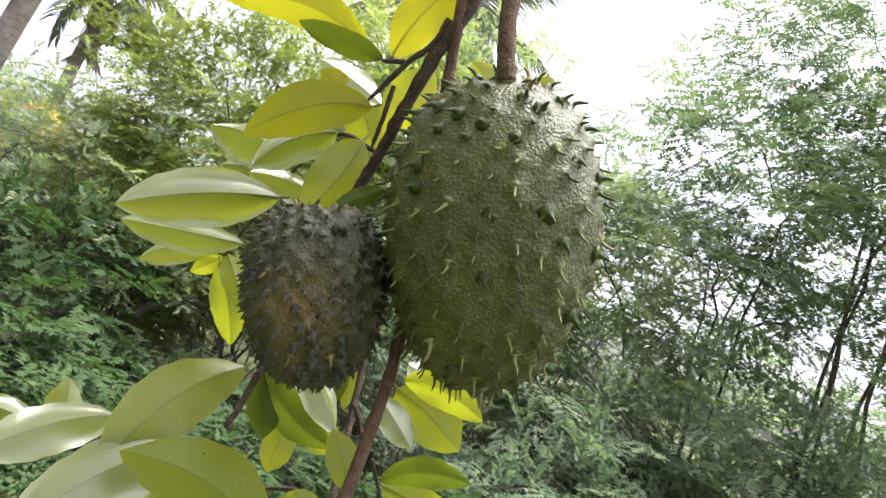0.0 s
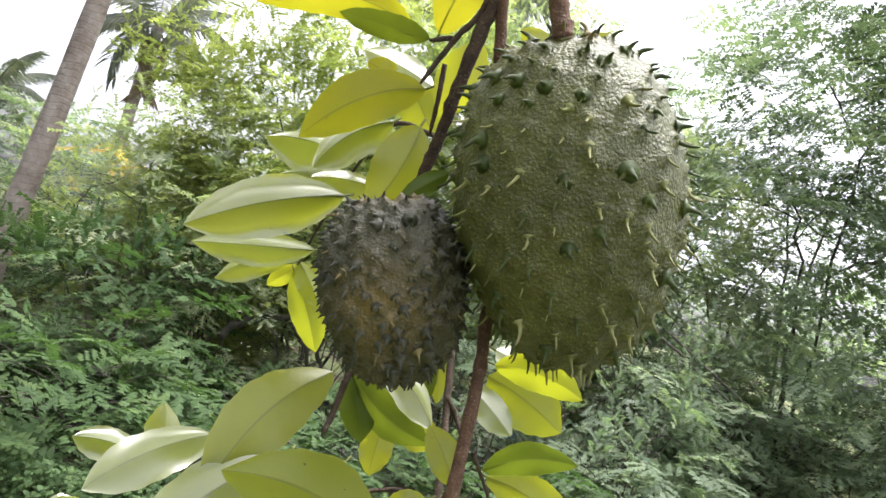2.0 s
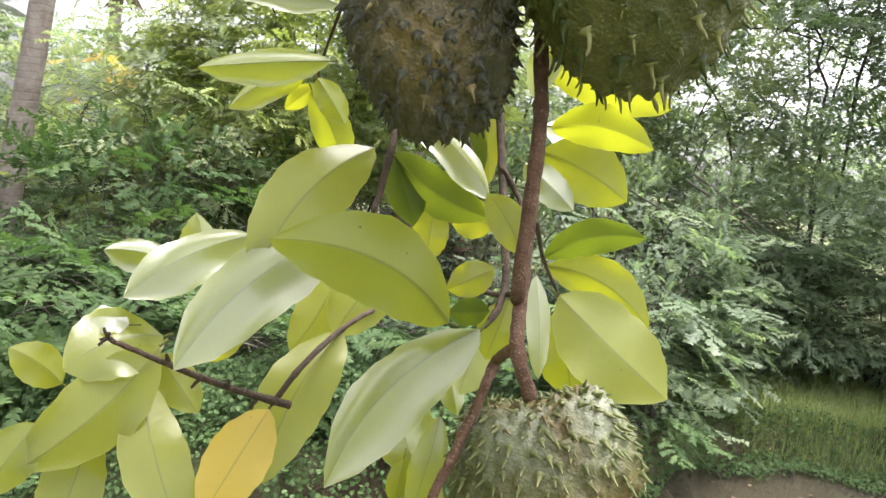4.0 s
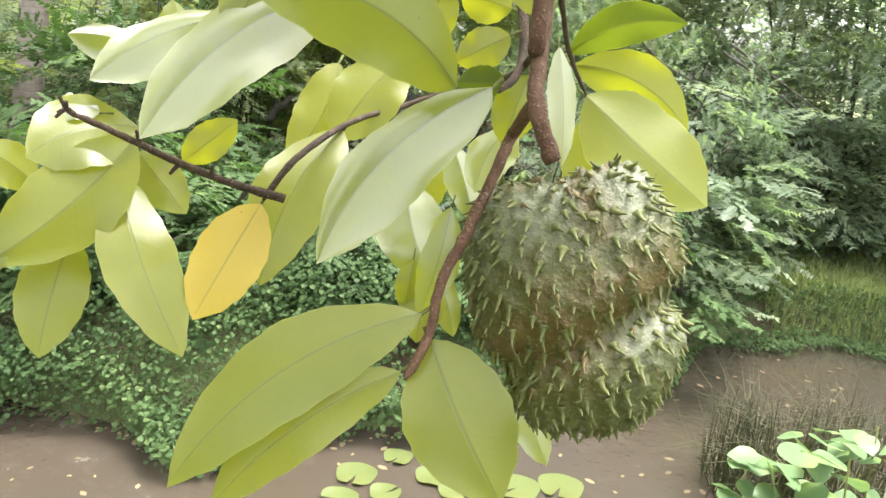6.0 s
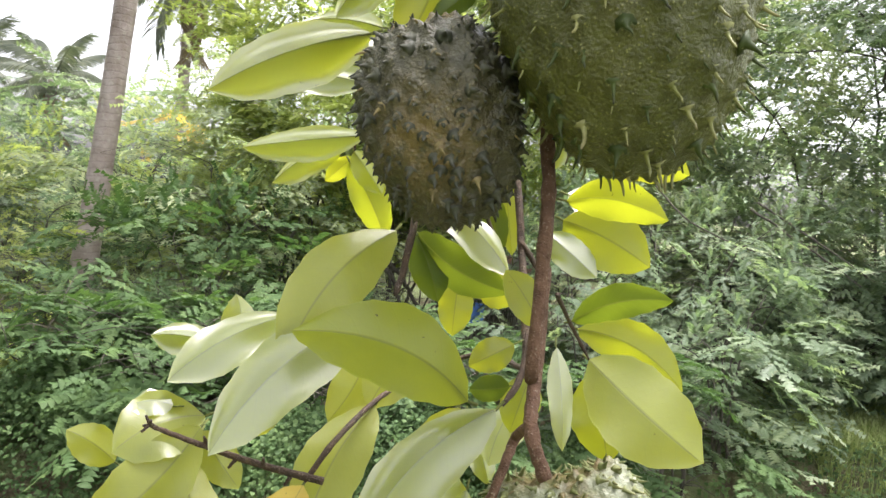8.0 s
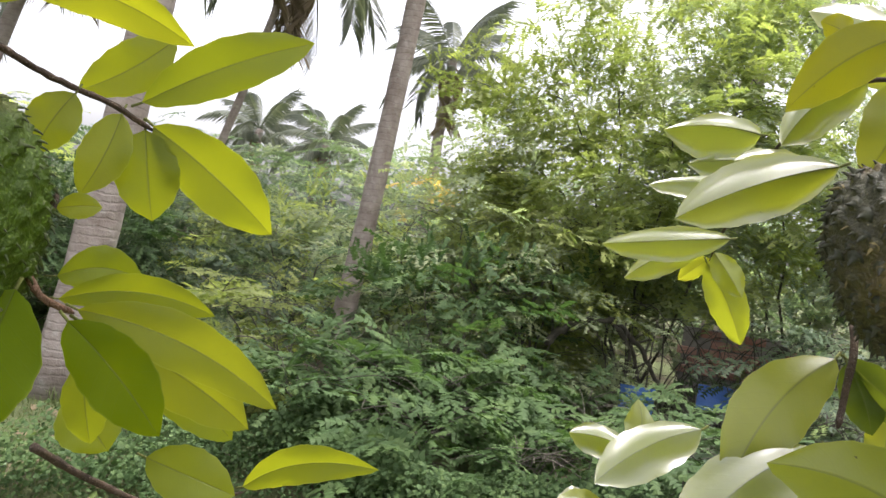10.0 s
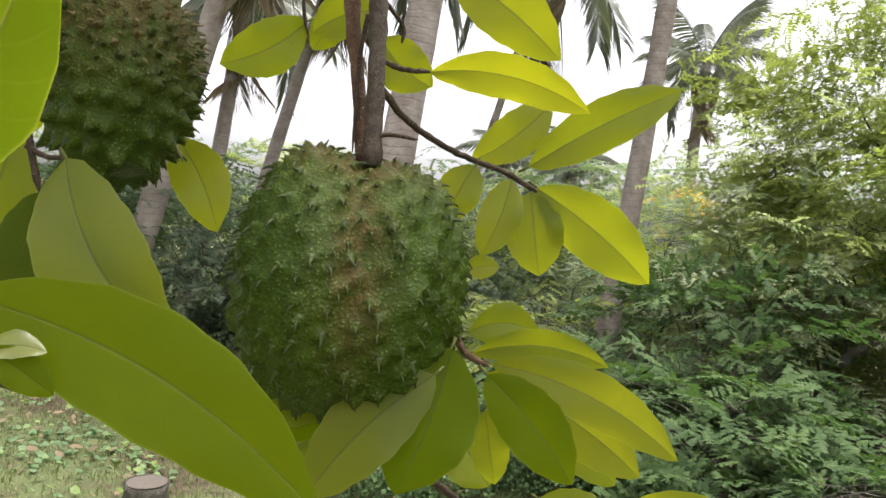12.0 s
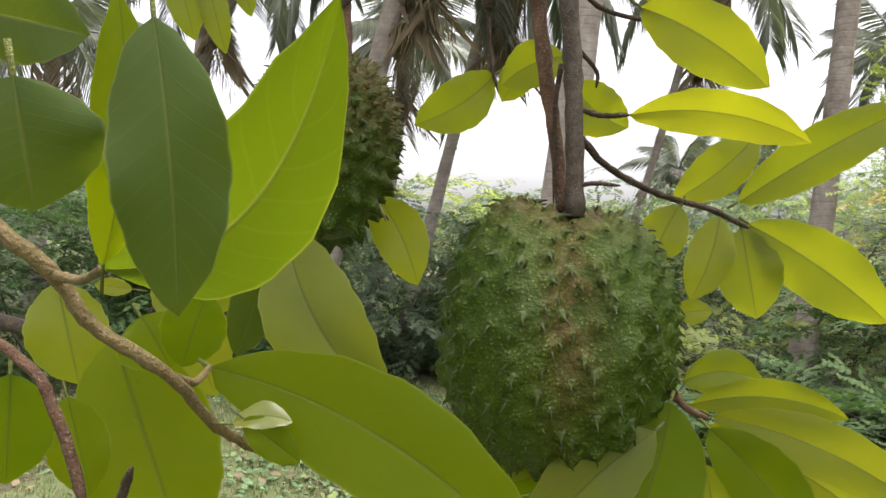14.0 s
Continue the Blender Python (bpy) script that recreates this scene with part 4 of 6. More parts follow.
SPINES_DRY = [spine_mesh(s, M_SPINE_DRY, h) for s, h in ((5, 0.5), (6, 0.9))]


def soursop(top, bottom, radius, front, seed, label, count=200, brown=0.3, dry=0.2, waist=0.0, groove=0.0, spine=1.0, slim=1.0, full=0.93, heavy=0.10, cap=0.10, skin=None, pricks=None, face=1.0, mound=1.0, droop=0.3, curl=0.0, wide=0.25, dent=0.0, lobe=0.0, tilt=0.0, sparse=0.0, bloom=0.0, cleft=None):
    """A heart-shaped fruit from its stalk end to its tip, uneven, with a spine on each areole."""
    rng = np.random.default_rng(seed)
    top, bottom = Vector(top), Vector(bottom)
    length = (bottom - top).length
    zax = (top - bottom).normalized()
    xax = (Vector(front) - zax * zax.dot(Vector(front))).normalized()
    yax = zax.cross(xax)
    m = Matrix((xax, yax, zax)).transposed().to_4x4()
    m.translation = bottom
    thing = new("soursop_fruit")
    thing.empty_display_size = 0.05
    thing.matrix_world = m
    tagged(thing, label, "fruit", "soursop fruits")
    lump = rng.uniform(-10, 10, 3)

    def surface(w, a):
        """w: 0 at the tip to 1 at the stalk; a: angle round the axis."""
        t = np.arccos(np.clip(1 - 2 * w, -1, 1))
        prof = np.sin(t) ** full * (1 + heavy * np.cos(t + 2.9))
        bulge = 1 + 0.035 * np.sin(2 * a + lump[0]) + 0.03 * np.sin(3 * a + 4 * w + lump[1]) - waist * np.exp(-((w - 0.36 - 0.11 * np.sin(a)) / 0.075) ** 2)
        bulge = bulge - groove * np.exp(-((np.angle(np.exp(1j * (a - 0.05)))) / 0.3) ** 2) * (0.35 + 0.9 * w)
        if cleft is not None:
            bulge = bulge - 0.10 * np.exp(-((np.angle(np.exp(1j * (a - cleft)))) / 0.2) ** 2) * np.clip((w - 0.72) / 0.25, 0, 1)
        r = radius * prof * bulge
        dip = dent * length * np.exp(-((1 - w) / 0.03)) if dent else 0.035 * length * np.exp(-((1 - w) / 0.016))
        shoulder = np.exp(-((1 - w) / 0.18)) * np.minimum(1, 2.2 * np.sin(t)) * (lobe * np.sin(a) ** 2 - tilt * np.sin(a))
        z = length * (w * 1.03 + shoulder) - dip
        return np.stack([r * np.cos(a), r * np.sin(a), z], -1)

    # areoles: even spread with jitter
    pitch = math.sqrt(4 * math.pi * radius * length / 2 / count)
    i = np.arange(count) + 0.5
    w = np.clip(1 - i / count + rng.normal(0, 0.004, count), 0.004, 0.985)
    a = (i * 2.399963 + rng.normal(0, 0.09, count)) % (2 * math.pi)
    if sparse:
        # far fewer and larger ones on the lower part
        keep = (w > sparse) | (np.arange(count) % 4 == 0)
        w, a, count = w[keep], a[keep], int(keep.sum())
    large = np.where(w > sparse, 1.0, 1.7)
    sites = surface(w, a)
    e = 1e-3
    du, dv = surface(np.clip(w + e, 0, 1), a) - surface(np.clip(w - e, 0, 1), a), surface(w, a + e) - surface(w, a - e)
    normals = np.cross(dv, du)
    normals /= np.linalg.norm(normals, axis=1)[:, None] + 1e-12
    flip = np.sign(np.sum(normals * (sites - np.array([0, 0, length / 2])), 1))
    normals *= flip[:, None]
    # body
    nw, na = 76, 112
    ww = 0.5 - 0.5 * np.cos(np.linspace(0.0, math.pi, nw))
    gw, ga = np.meshgrid(ww, np.linspace(0, 2 * math.pi, na, endpoint=False), indexing="ij")
    pts = surface(gw, ga).reshape(-1, 3)
    out_dir = pts - np.array([0, 0, length / 2])
    out_dir /= np.linalg.norm(out_dir, axis=1)[:, None]
    rise = np.zeros(len(pts))
    for s, g in zip(sites, large):
        d2 = np.sum((pts - s) ** 2, 1)
        rise += g * np.exp(-d2 / (g * wide * pitch) ** 2)
    rise = np.minimum(rise, 1.3 if not sparse else 2.0)
    wob = np.array([noise.noise(Vector(p) * 38 + Vector(lump)) for p in pts])
    pts = pts + out_dir * (0.0038 * mound * rise + 0.0018 * wob)[:, None]
    idx = np.arange(nw * na).reshape(nw, na)
    nxt = np.roll(idx, -1, axis=1)
    faces = np.stack([idx[:-1], nxt[:-1], nxt[1:], idx[1:]], -1).reshape(-1, 4).tolist()
    me = mesh_from("skin", pts, faces, skin or M_FRUIT_DARK)
    fw, fa = gw.ravel(), ga.ravel()
    face_side = np.exp(-((np.angle(np.exp(1j * (fa - 0.05 if groove else fa + 0.2)))) / (0.26 if groove else 0.6)) ** 2)
    br = brown * np.clip(1.1 * np.exp(-((1 - fw) / cap) ** 2) + 1.1 * face * face_side * np.exp(-((fw - (0.62 if groove else 0.42)) / (0.4 if groove else 0.24)) ** 2), 0, 1)
    if waist:
        br = np.maximum(br, brown * np.exp(-((fw - 0.46 - 0.11 * np.sin(fa)) / 0.13) ** 2) * np.clip(np.cos(fa) + 0.5, 0, 1))
    if cleft is not None:
        br = np.maximum(br, brown * np.exp(-((np.angle(np.exp(1j * (fa - cleft)))) / 0.24) ** 2) * np.clip((fw - 0.6) / 0.2, 0, 1))
    wax = bloom * np.clip(np.exp(-((1 - fw) / 0.24) ** 2) + np.exp(-((fw - 0.27 - 0.1 * np.sin(fa)) / 0.12) ** 2) * np.clip(np.sin(fa - 0.2) * 1.6, 0, 1), 0, 1) * (1 - br)
    at = me.attributes.new("bloom", "FLOAT", "POINT")
    at.data.foreach_set("value", wax.astype(np.float32))
    at = me.attributes.new("brown", "FLOAT", "POINT")
    at.data.foreach_set("value", br.astype(np.float32))
    child("skin", me, thing)
    # spines, bent towards the tip
    order = np.argsort(-normals[:, 0])
    rest_v, rest_f = [], []
    for rank, k in enumerate(order):
        nrm = Vector(normals[k])
        down = (Vector((0, 0, -1)) - nrm * nrm.dot(Vector((0, 0, -1)))) + Vector(rng.normal(0, 0.25, 3))
        down = (down - nrm * nrm.dot(down)).normalized()
        side = nrm.cross(down)
        size = spine * rng.uniform(0.7, 1.25) * 0.0094 * (1.0 if large[k] == 1.0 else 1.25)
        near_top = math.exp(-((1 - w[k]) / (cap + 0.03)) ** 2)
        fs = math.exp(-((math.remainder(a[k] + 0.2, 2 * math.pi)) / 0.6) ** 2)
        is_dry = rng.random() < dry * (0.35 * face + near_top + 0.8 * face * fs * brown)
        mesh = SPINES_DRY[k % 2] if is_dry else SPINES[pricks or M_SPINE][rng.integers(0, 4)]
        thick = rng.uniform(0.8, 1.05) * 0.85 * slim
        # below the shoulder the spines lie down along the skin and curl out at their ends
        curled = rng.random() < curl * min(1.0, max(0.0, (0.86 - w[k]) / 0.2))
        if curled:
            mesh = SPINES_CURLED[rng.integers(0, 3)]
            size *= rng.uniform(0.95, 1.4)
            thick *= 0.7
        along = (nrm + down * (1.3 if curled else droop)).normalized()
        m = Matrix.Translation(Vector(sites[k]) + nrm * (0.0022 * mound * (1.5 if large[k] > 1 else 1.0) - 0.001)) @ Matrix((side.cross(along), side, along)).transposed().to_4x4() @ Matrix.Diagonal((size * thick, size * thick, size, 1))
        if rank < 300:
            s = child("spine", mesh, thing)
            s.matrix_basis = m
        else:
            o = len(rest_v)
            rest_v += [tuple(m @ q.co) for q in mesh.vertices]
            rest_f += [tuple(q + o for q in p.vertices) for p in mesh.polygons]
    if rest_v:
        tagged(child("spine_coat", mesh_from("spine_coat", rest_v, rest_f, pricks or M_SPINE), thing), kind="stuff")
    return thing


# the hanging branch with its upper leaves
branch_a = branch((-0.058, 0.523, 1.873), "brown soursop branch hanging down with glossy green leaves")
twig(branch_a, ((-0.078, 0.573, 1.964), (-0.050, 0.547, 1.837), (-0.038, 0.554, 1.773), (-0.018, 0.564, 1.679), (-0.002, 0.554, 1.584), (0.003, 0.529, 1.526), (0.003, 0.513, 1.449), (0.002, 0.561, 1.512), (0.005, 0.522, 1.451), (0.007, 0.493, 1.426), (0.018, 0.485, 1.402)), 0.0042, 0.0040, M_TWIG, "stem")
twig(branch_a, ((-0.041, 0.553, 1.895), (-0.041, 0.548, 1.835), (-0.053, 0.551, 1.788), (-0.062, 0.559, 1.735), (-0.068, 0.567, 1.700), (-0.075, 0.568, 1.668), (-0.081, 0.539, 1.646)), 0.0055, 0.0035, M_TWIG_DARK)
twig(branch_a, ((-0.053, 0.548, 1.815), (-0.057, 0.550, 1.795), (-0.071, 0.550, 1.772), (-0.087, 0.551, 1.737)), 0.0026, 0.0018, M_TWIG_DARK)
twig(branch_a, ((-0.072, 0.550, 1.774), (-0.088, 0.548, 1.768)), 0.002, 0.0015, M_TWIG_DARK)
twig(branch_a, ((-0.074, 0.556, 1.756), (-0.073, 0.558, 1.732), (-0.074, 0.565, 1.707)), 0.002, 0.0015, M_TWIG_DARK)
twig(branch_a, ((-0.026, 0.496, 1.880), (-0.011, 0.483, 1.814), (-0.002, 0.481, 1.782), (0.006, 0.479, 1.761)), 0.0055, 0.0062, M_TWIG, "stalk", "thick brown fruit stalk")
leaf(branch_a, (-0.084, 0.558, 1.777), (-0.048, 0.546, 1.850), 0.037, (0.05, -0.98, -0.19), -10, 0.05, 0.08, M_LEAF_LEMON)
leaf(branch_a, (-0.087, 0.548, 1.769), (-0.143, 0.512, 1.762), 0.021, (0.47, -0.59, -0.65), -10, 0.05, -0.02, M_LEAF_DARK)
leaf(branch_a, (-0.101, 0.556, 1.776), (-0.203, 0.516, 1.759), 0.032, (0.39, -0.81, -0.44), -14, 0.08, -0.16, M_LEAF_LEMON)
leaf(branch_a, (-0.082, 0.552, 1.735), (-0.147, 0.509, 1.675), 0.037, (0.53, -0.85, 0.04), -10, 0.05, -0.1, M_LEAF_LEMON)
leaf(branch_a, (-0.091, 0.553, 1.828), (-0.124, 0.521, 1.811), 0.019, (0.74, -0.63, -0.23), -10, 0.04, -0, M_LEAF_LEMON)
leaf(branch_a, (-0.121, 0.627, 1.754), (-0.142, 0.603, 1.761), 0.025, (0.73, -0.68, -0.07), -10, 0.1, -0, M_LEAF_LEMON)
leaf(branch_a, (-0.092, 0.630, 1.759), (-0.153, 0.621, 1.776), 0.038, (0.26, -0.82, 0.51), -17.4, 0.05, -0, M_LEAF_PALE)
leaf(branch_a, (-0.201, 0.823, 1.718), (-0.303, 0.831, 1.722), 0.059, (-0.06, -0.93, 0.35), -55.1, 0.05, -0.05, M_LEAF_PALE)
leaf(branch_a, (-0.108, 0.591, 1.716), (-0.154, 0.570, 1.665), 0.035, (0.03, -0.93, 0.36), -49.3, 0.05, -0.1, M_LEAF_PALE)
leaf(branch_a, (-0.083, 0.574, 1.713), (-0.101, 0.557, 1.644), 0.044, (0.44, -0.89, 0.10), -8, 0.04, 0.05, M_LEAF_LIGHT)
leaf(branch_a, (-0.172, 0.828, 1.692), (-0.270, 0.818, 1.684), 0.041, (0.05, -0.85, 0.52), -49.3, 0.04, -0, M_LEAF_PALE)
leaf(branch_a, (-0.148, 0.771, 1.684), (-0.211, 0.744, 1.678), 0.038, (0.33, -0.85, 0.42), -52.2, 0.04, -0.05, M_LEAF_PALE)
leaf(branch_a, (-0.196, 0.778, 1.652), (-0.294, 0.767, 1.653), 0.036, (0.10, -0.79, 0.60), -43.5, 0.05, -0.05, M_LEAF_PALE)
leaf(branch_a, (-0.115, 0.535, 1.647), (-0.201, 0.494, 1.602), 0.043, (0.35, -0.92, 0.17), -52.2, 0.05, -0.04, M_LEAF_PALE)
leaf(branch_a, (-0.220, 0.850, 1.610), (-0.357, 0.836, 1.588), 0.042, (0.05, -0.95, 0.31), -46.4, 0.05, 0.02, M_LEAF_PALE)
leaf(branch_a, (-0.250, 0.867, 1.603), (-0.336, 0.872, 1.551), 0.040, (-0.21, -0.95, 0.25), -49.3, 0.04, -0.05, M_LEAF_PALE)
leaf(branch_a, (-0.246, 0.889, 1.587), (-0.277, 0.888, 1.557), 0.022, (0.15, -0.98, -0.12), -15, 0.04, -0, M_LEAF_LIGHT)
leaf(branch_a, (-0.246, 0.879, 1.581), (-0.201, 0.892, 1.494), 0.042, (0.15, -0.99, -0.06), -18, 0.05, 0.05, M_LEAF_LIGHT)
leaf(branch_a, (-0.238, 0.869, 1.593), (-0.204, 0.877, 1.548), 0.033, (0.40, -0.90, 0.15), -18, 0.05, 0, M_LEAF_LIGHT)
leaf(branch_a, (-0.050, 0.540, 1.679), (-0.075, 0.519, 1.651), 0.015, (0.46, -0.86, 0.21), -15, 0.06, -0, M_LEAF_DARK)
leaf(branch_a, (-0.062, 0.629, 1.803), (-0.083, 0.632, 1.737), 0.039, (0.19, -0.98, -0.11), -10, 0.04, -0, M_LEAF_LIGHT)
leaf(branch_a, (-0.117, 0.646, 1.765), (-0.086, 0.653, 1.724), 0.041, (0.23, -0.97, 0.01), -10, 0.04, 0, M_LEAF_LIGHT)
leaf(branch_a, (0.009, 0.638, 1.799), (-0.034, 0.631, 1.822), 0.026, (0.16, -0.99, 0.00), -15, 0.04, -0, M_LEAF_LIGHT)
leaf(branch_a, (0.016, 0.638, 1.801), (0.036, 0.638, 1.836), 0.023, (-0.18, -0.98, 0.08), -15, 0.04, 0, M_LEAF_LIGHT)
twig(branch_a, ((-0.075, 0.585, 1.711), (-0.117, 0.630, 1.721), (-0.178, 0.776, 1.699), (-0.229, 0.858, 1.620), (-0.244, 0.880, 1.583)), 0.002, 0.0012, M_TWIG_DARK)

# its lower leaves, between and below the upper fruits
leaf(branch_a, (-0.034, 0.524, 1.428), (-0.126, 0.468, 1.469), 0.050, (0.45, -0.87, 0.05), -14, 0.05, -0.14, M_LEAF_LIGHT)
leaf(branch_a, (-0.015, 0.506, 1.431), (-0.081, 0.456, 1.349), 0.043, (-0.13, -0.80, 0.59), -37.7, 0.04, -0.1, M_LEAF_PALE)
leaf(branch_a, (-0.103, 0.581, 1.524), (-0.150, 0.511, 1.434), 0.048, (0.34, -0.82, 0.46), -14, 0.06, -0.1, M_LEAF_LIGHT)
leaf(branch_a, (-0.106, 0.542, 1.470), (-0.170, 0.463, 1.395), 0.050, (0.18, -0.75, 0.64), -26.1, 0.05, -0.08, M_LEAF_PALE)
leaf(branch_a, (-0.183, 0.592, 1.454), (-0.239, 0.529, 1.413), 0.042, (0.21, -0.66, 0.72), -31.9, 0.05, -0.05, M_LEAF_PALE)
leaf(branch_a, (-0.234, 0.612, 1.421), (-0.237, 0.617, 1.461), 0.031, (0.83, -0.55, 0.14), -17.4, 0.05, -0.1, M_LEAF_PALE)
leaf(branch_a, (-0.230, 0.583, 1.427), (-0.272, 0.559, 1.435), 0.028, (0.49, -0.68, 0.55), -46.4, 0.05, -0.06, M_LEAF_PALE)
leaf(branch_a, (-0.237, 0.536, 1.394), (-0.263, 0.523, 1.394), 0.025, (0.23, -0.48, 0.84), -14.5, 0.06, -0.1, M_LEAF_PALE)
twig(branch_a, ((-0.098, 0.617, 1.562), (-0.093, 0.593, 1.534), (-0.095, 0.578, 1.496), (-0.096, 0.565, 1.481)), 0.003, 0.002, M_TWIG_DARK)
twig(branch_a, ((0.002, 0.541, 1.448), (-0.014, 0.606, 1.435), (-0.046, 0.690, 1.425), (-0.093, 0.690, 1.405), (-0.117, 0.622, 1.394), (-0.130, 0.560, 1.376), (-0.141, 0.541, 1.354)), 0.0020, 0.0020, M_TWIG_DARK)
twig(branch_a, ((-0.129, 0.543, 1.356), (-0.157, 0.531, 1.364), (-0.180, 0.510, 1.377), (-0.198, 0.489, 1.391), (-0.216, 0.478, 1.400)), 0.0027, 0.0014, M_TWIG_DARK)
for tip in ((-0.217, 0.475, 1.407), (-0.221, 0.479, 1.399), (-0.213, 0.474, 1.405), (-0.219, 0.474, 1.397)):
    twig(branch_a, ((-0.213, 0.480, 1.3985), (-0.215, 0.477, 1.401), tip), 0.0013, 0.0008, M_TWIG_DARK, "bud")
for at, tip in (((-0.190, 0.499, 1.385), (-0.190, 0.495, 1.392)), ((-0.176, 0.513, 1.375), (-0.180, 0.509, 1.369)), ((-0.164, 0.525, 1.367), (-0.162, 0.521, 1.374)), ((-0.148, 0.535, 1.360), (-0.151, 0.531, 1.354))):
    twig(branch_a, (at, tip), 0.0016, 0.0008, M_TWIG_DARK, "bud")
leaf(branch_a, (-0.142, 0.541, 1.352), (-0.167, 0.509, 1.289), 0.040, (0.24, -0.90, 0.36), -8, 0.03, -0, M_LEAF_YELLOW)
leaf(branch_a, (-0.118, 0.615, 1.390), (-0.140, 0.537, 1.305), 0.047, (0.28, -0.74, 0.61), -12, 0.05, -0.08, M_LEAF_LIGHT)
leaf(branch_a, (-0.220, 0.548, 1.386), (-0.254, 0.497, 1.372), 0.051, (0.39, -0.62, 0.66), -10, 0.06, -0.1, M_LEAF_LIGHT)
leaf(branch_a, (-0.216, 0.537, 1.382), (-0.260, 0.471, 1.318), 0.047, (0.64, -0.71, 0.29), -14, 0.06, 0.05, M_LEAF_LIGHT)
leaf(branch_a, (-0.250, 0.526, 1.323), (-0.247, 0.489, 1.261), 0.037, (0.58, -0.69, 0.45), -8, 0.04, -0.03, M_LEAF_LIGHT)
leaf(branch_a, (-0.229, 0.539, 1.359), (-0.164, 0.494, 1.274), 0.040, (0.46, -0.59, 0.67), -8, 0.05, -0.05, M_LEAF_LIGHT)
leaf(branch_a, (-0.231, 0.562, 1.369), (-0.192, 0.549, 1.338), 0.028, (0.15, -0.83, 0.55), -10, 0.04, 0, M_LEAF_LIGHT)
leaf(branch_a, (-0.287, 0.547, 1.343), (-0.313, 0.529, 1.368), 0.028, (0.71, -0.64, 0.29), -14, 0.05, -0.05, M_LEAF_LIGHT)
leaf(branch_a, (-0.213, 0.584, 1.362), (-0.182, 0.596, 1.391), 0.024, (0.34, -0.94, 0.03), -10, 0.04, 0, M_LEAF_LIGHT)
leaf(branch_a, (-0.260, 0.485, 1.342), (-0.272, 0.458, 1.306), 0.030, (0.57, -0.74, 0.37), -12, 0.04, -0, M_LEAF_LIGHT)
leaf(branch_a, (-0.148, 0.695, 1.430), (-0.168, 0.652, 1.359), 0.041, (0.42, -0.82, 0.38), -10, 0.05, 0.08, M_LEAF_LIGHT)
leaf(branch_a, (-0.096, 0.684, 1.438), (-0.132, 0.642, 1.378), 0.049, (0.26, -0.86, 0.45), -10, 0.05, -0.05, M_LEAF_LIGHT)
leaf(branch_a, (-0.071, 0.605, 1.364), (-0.045, 0.582, 1.307), 0.046, (0.34, -0.82, 0.47), -20.3, 0.06, -0.1, M_LEAF_PALE)
leaf(branch_a, (-0.061, 0.622, 1.343), (-0.044, 0.614, 1.306), 0.025, (0.44, -0.82, 0.37), -17.4, 0.05, 0, M_LEAF_PALE)
leaf(branch_a, (-0.064, 0.673, 1.380), (-0.073, 0.657, 1.326), 0.040, (0.18, -0.95, 0.25), -10, 0.04, -0.1, M_LEAF_LIGHT)
leaf(branch_a, (-0.049, 0.635, 1.387), (-0.028, 0.625, 1.339), 0.026, (0.47, -0.80, 0.37), -17.4, 0.05, 0, M_LEAF_PALE)
leaf(branch_a, (-0.012, 0.624, 1.405), (-0.028, 0.600, 1.363), 0.036, (-0.37, -0.74, 0.56), -20.3, 0.05, -0.05, M_LEAF_PALE)
twig(branch_a, ((0.007, 0.493, 1.428), (-0.004, 0.534, 1.408), (-0.009, 0.522, 1.392), (-0.018, 0.508, 1.364), (-0.028, 0.490, 1.336), (-0.030, 0.481, 1.312), (-0.038, 0.470, 1.292)), 0.0034, 0.0024, M_TWIG)
leaf(branch_a, (-0.035, 0.483, 1.322), (-0.137, 0.426, 1.242), 0.043, (0.06, -0.85, 0.53), -10, 0.05, -0.1, M_LEAF_LIGHT)
leaf(branch_a, (-0.041, 0.475, 1.294), (-0.120, 0.435, 1.227), 0.031, (0.19, -0.93, 0.33), -10, 0.05, -0.08, M_LEAF_LIGHT)
leaf(branch_a, (-0.030, 0.486, 1.308), (0.015, 0.463, 1.240), 0.054, (0.13, -0.91, 0.39), -8, 0.05, -0.03, M_LEAF_LIGHT)
leaf(branch_a, (-0.047, 0.574, 1.317), (-0.048, 0.553, 1.277), 0.027, (0.16, -0.87, 0.46), -12, 0.04, 0, M_LEAF_LIGHT)
leaf(branch_a, (-0.044, 0.585, 1.316), (-0.028, 0.576, 1.275), 0.019, (0.52, -0.77, 0.37), -17.4, 0.04, 0, M_LEAF_PALE)
leaf(branch_a, (0.015, 0.584, 1.242), (0.040, 0.575, 1.198), 0.024, (0.34, -0.87, 0.36), -14.5, 0.04, 0, M_LEAF_PALE)
leaf(branch_a, (0.036, 0.715, 1.424), (0.133, 0.696, 1.356), 0.076, (0.12, -0.90, 0.43), -10, 0.05, -0.04, M_LEAF_LIGHT)
leaf(branch_a, (0.024, 0.737, 1.445), (0.114, 0.721, 1.405), 0.042, (-0.15, -0.99, 0.05), -12, 0.05, 0.14, M_LEAF_LIGHT)
leaf(branch_a, (0.042, 0.743, 1.408), (0.060, 0.725, 1.335), 0.053, (-0.07, -0.97, 0.23), -8, 0.04, 0, M_LEAF_LIGHT)
leaf(branch_a, (0.019, 0.717, 1.454), (0.099, 0.710, 1.480), 0.031, (-0.03, -0.98, -0.20), -12, 0.06, 0.14, M_LEAF_DARK)
leaf(branch_a, (0.005, 0.687, 1.539), (0.075, 0.680, 1.508), 0.050, (-0.10, -0.99, -0.01), -10, 0.05, 0.06, M_LEAF_LIGHT)
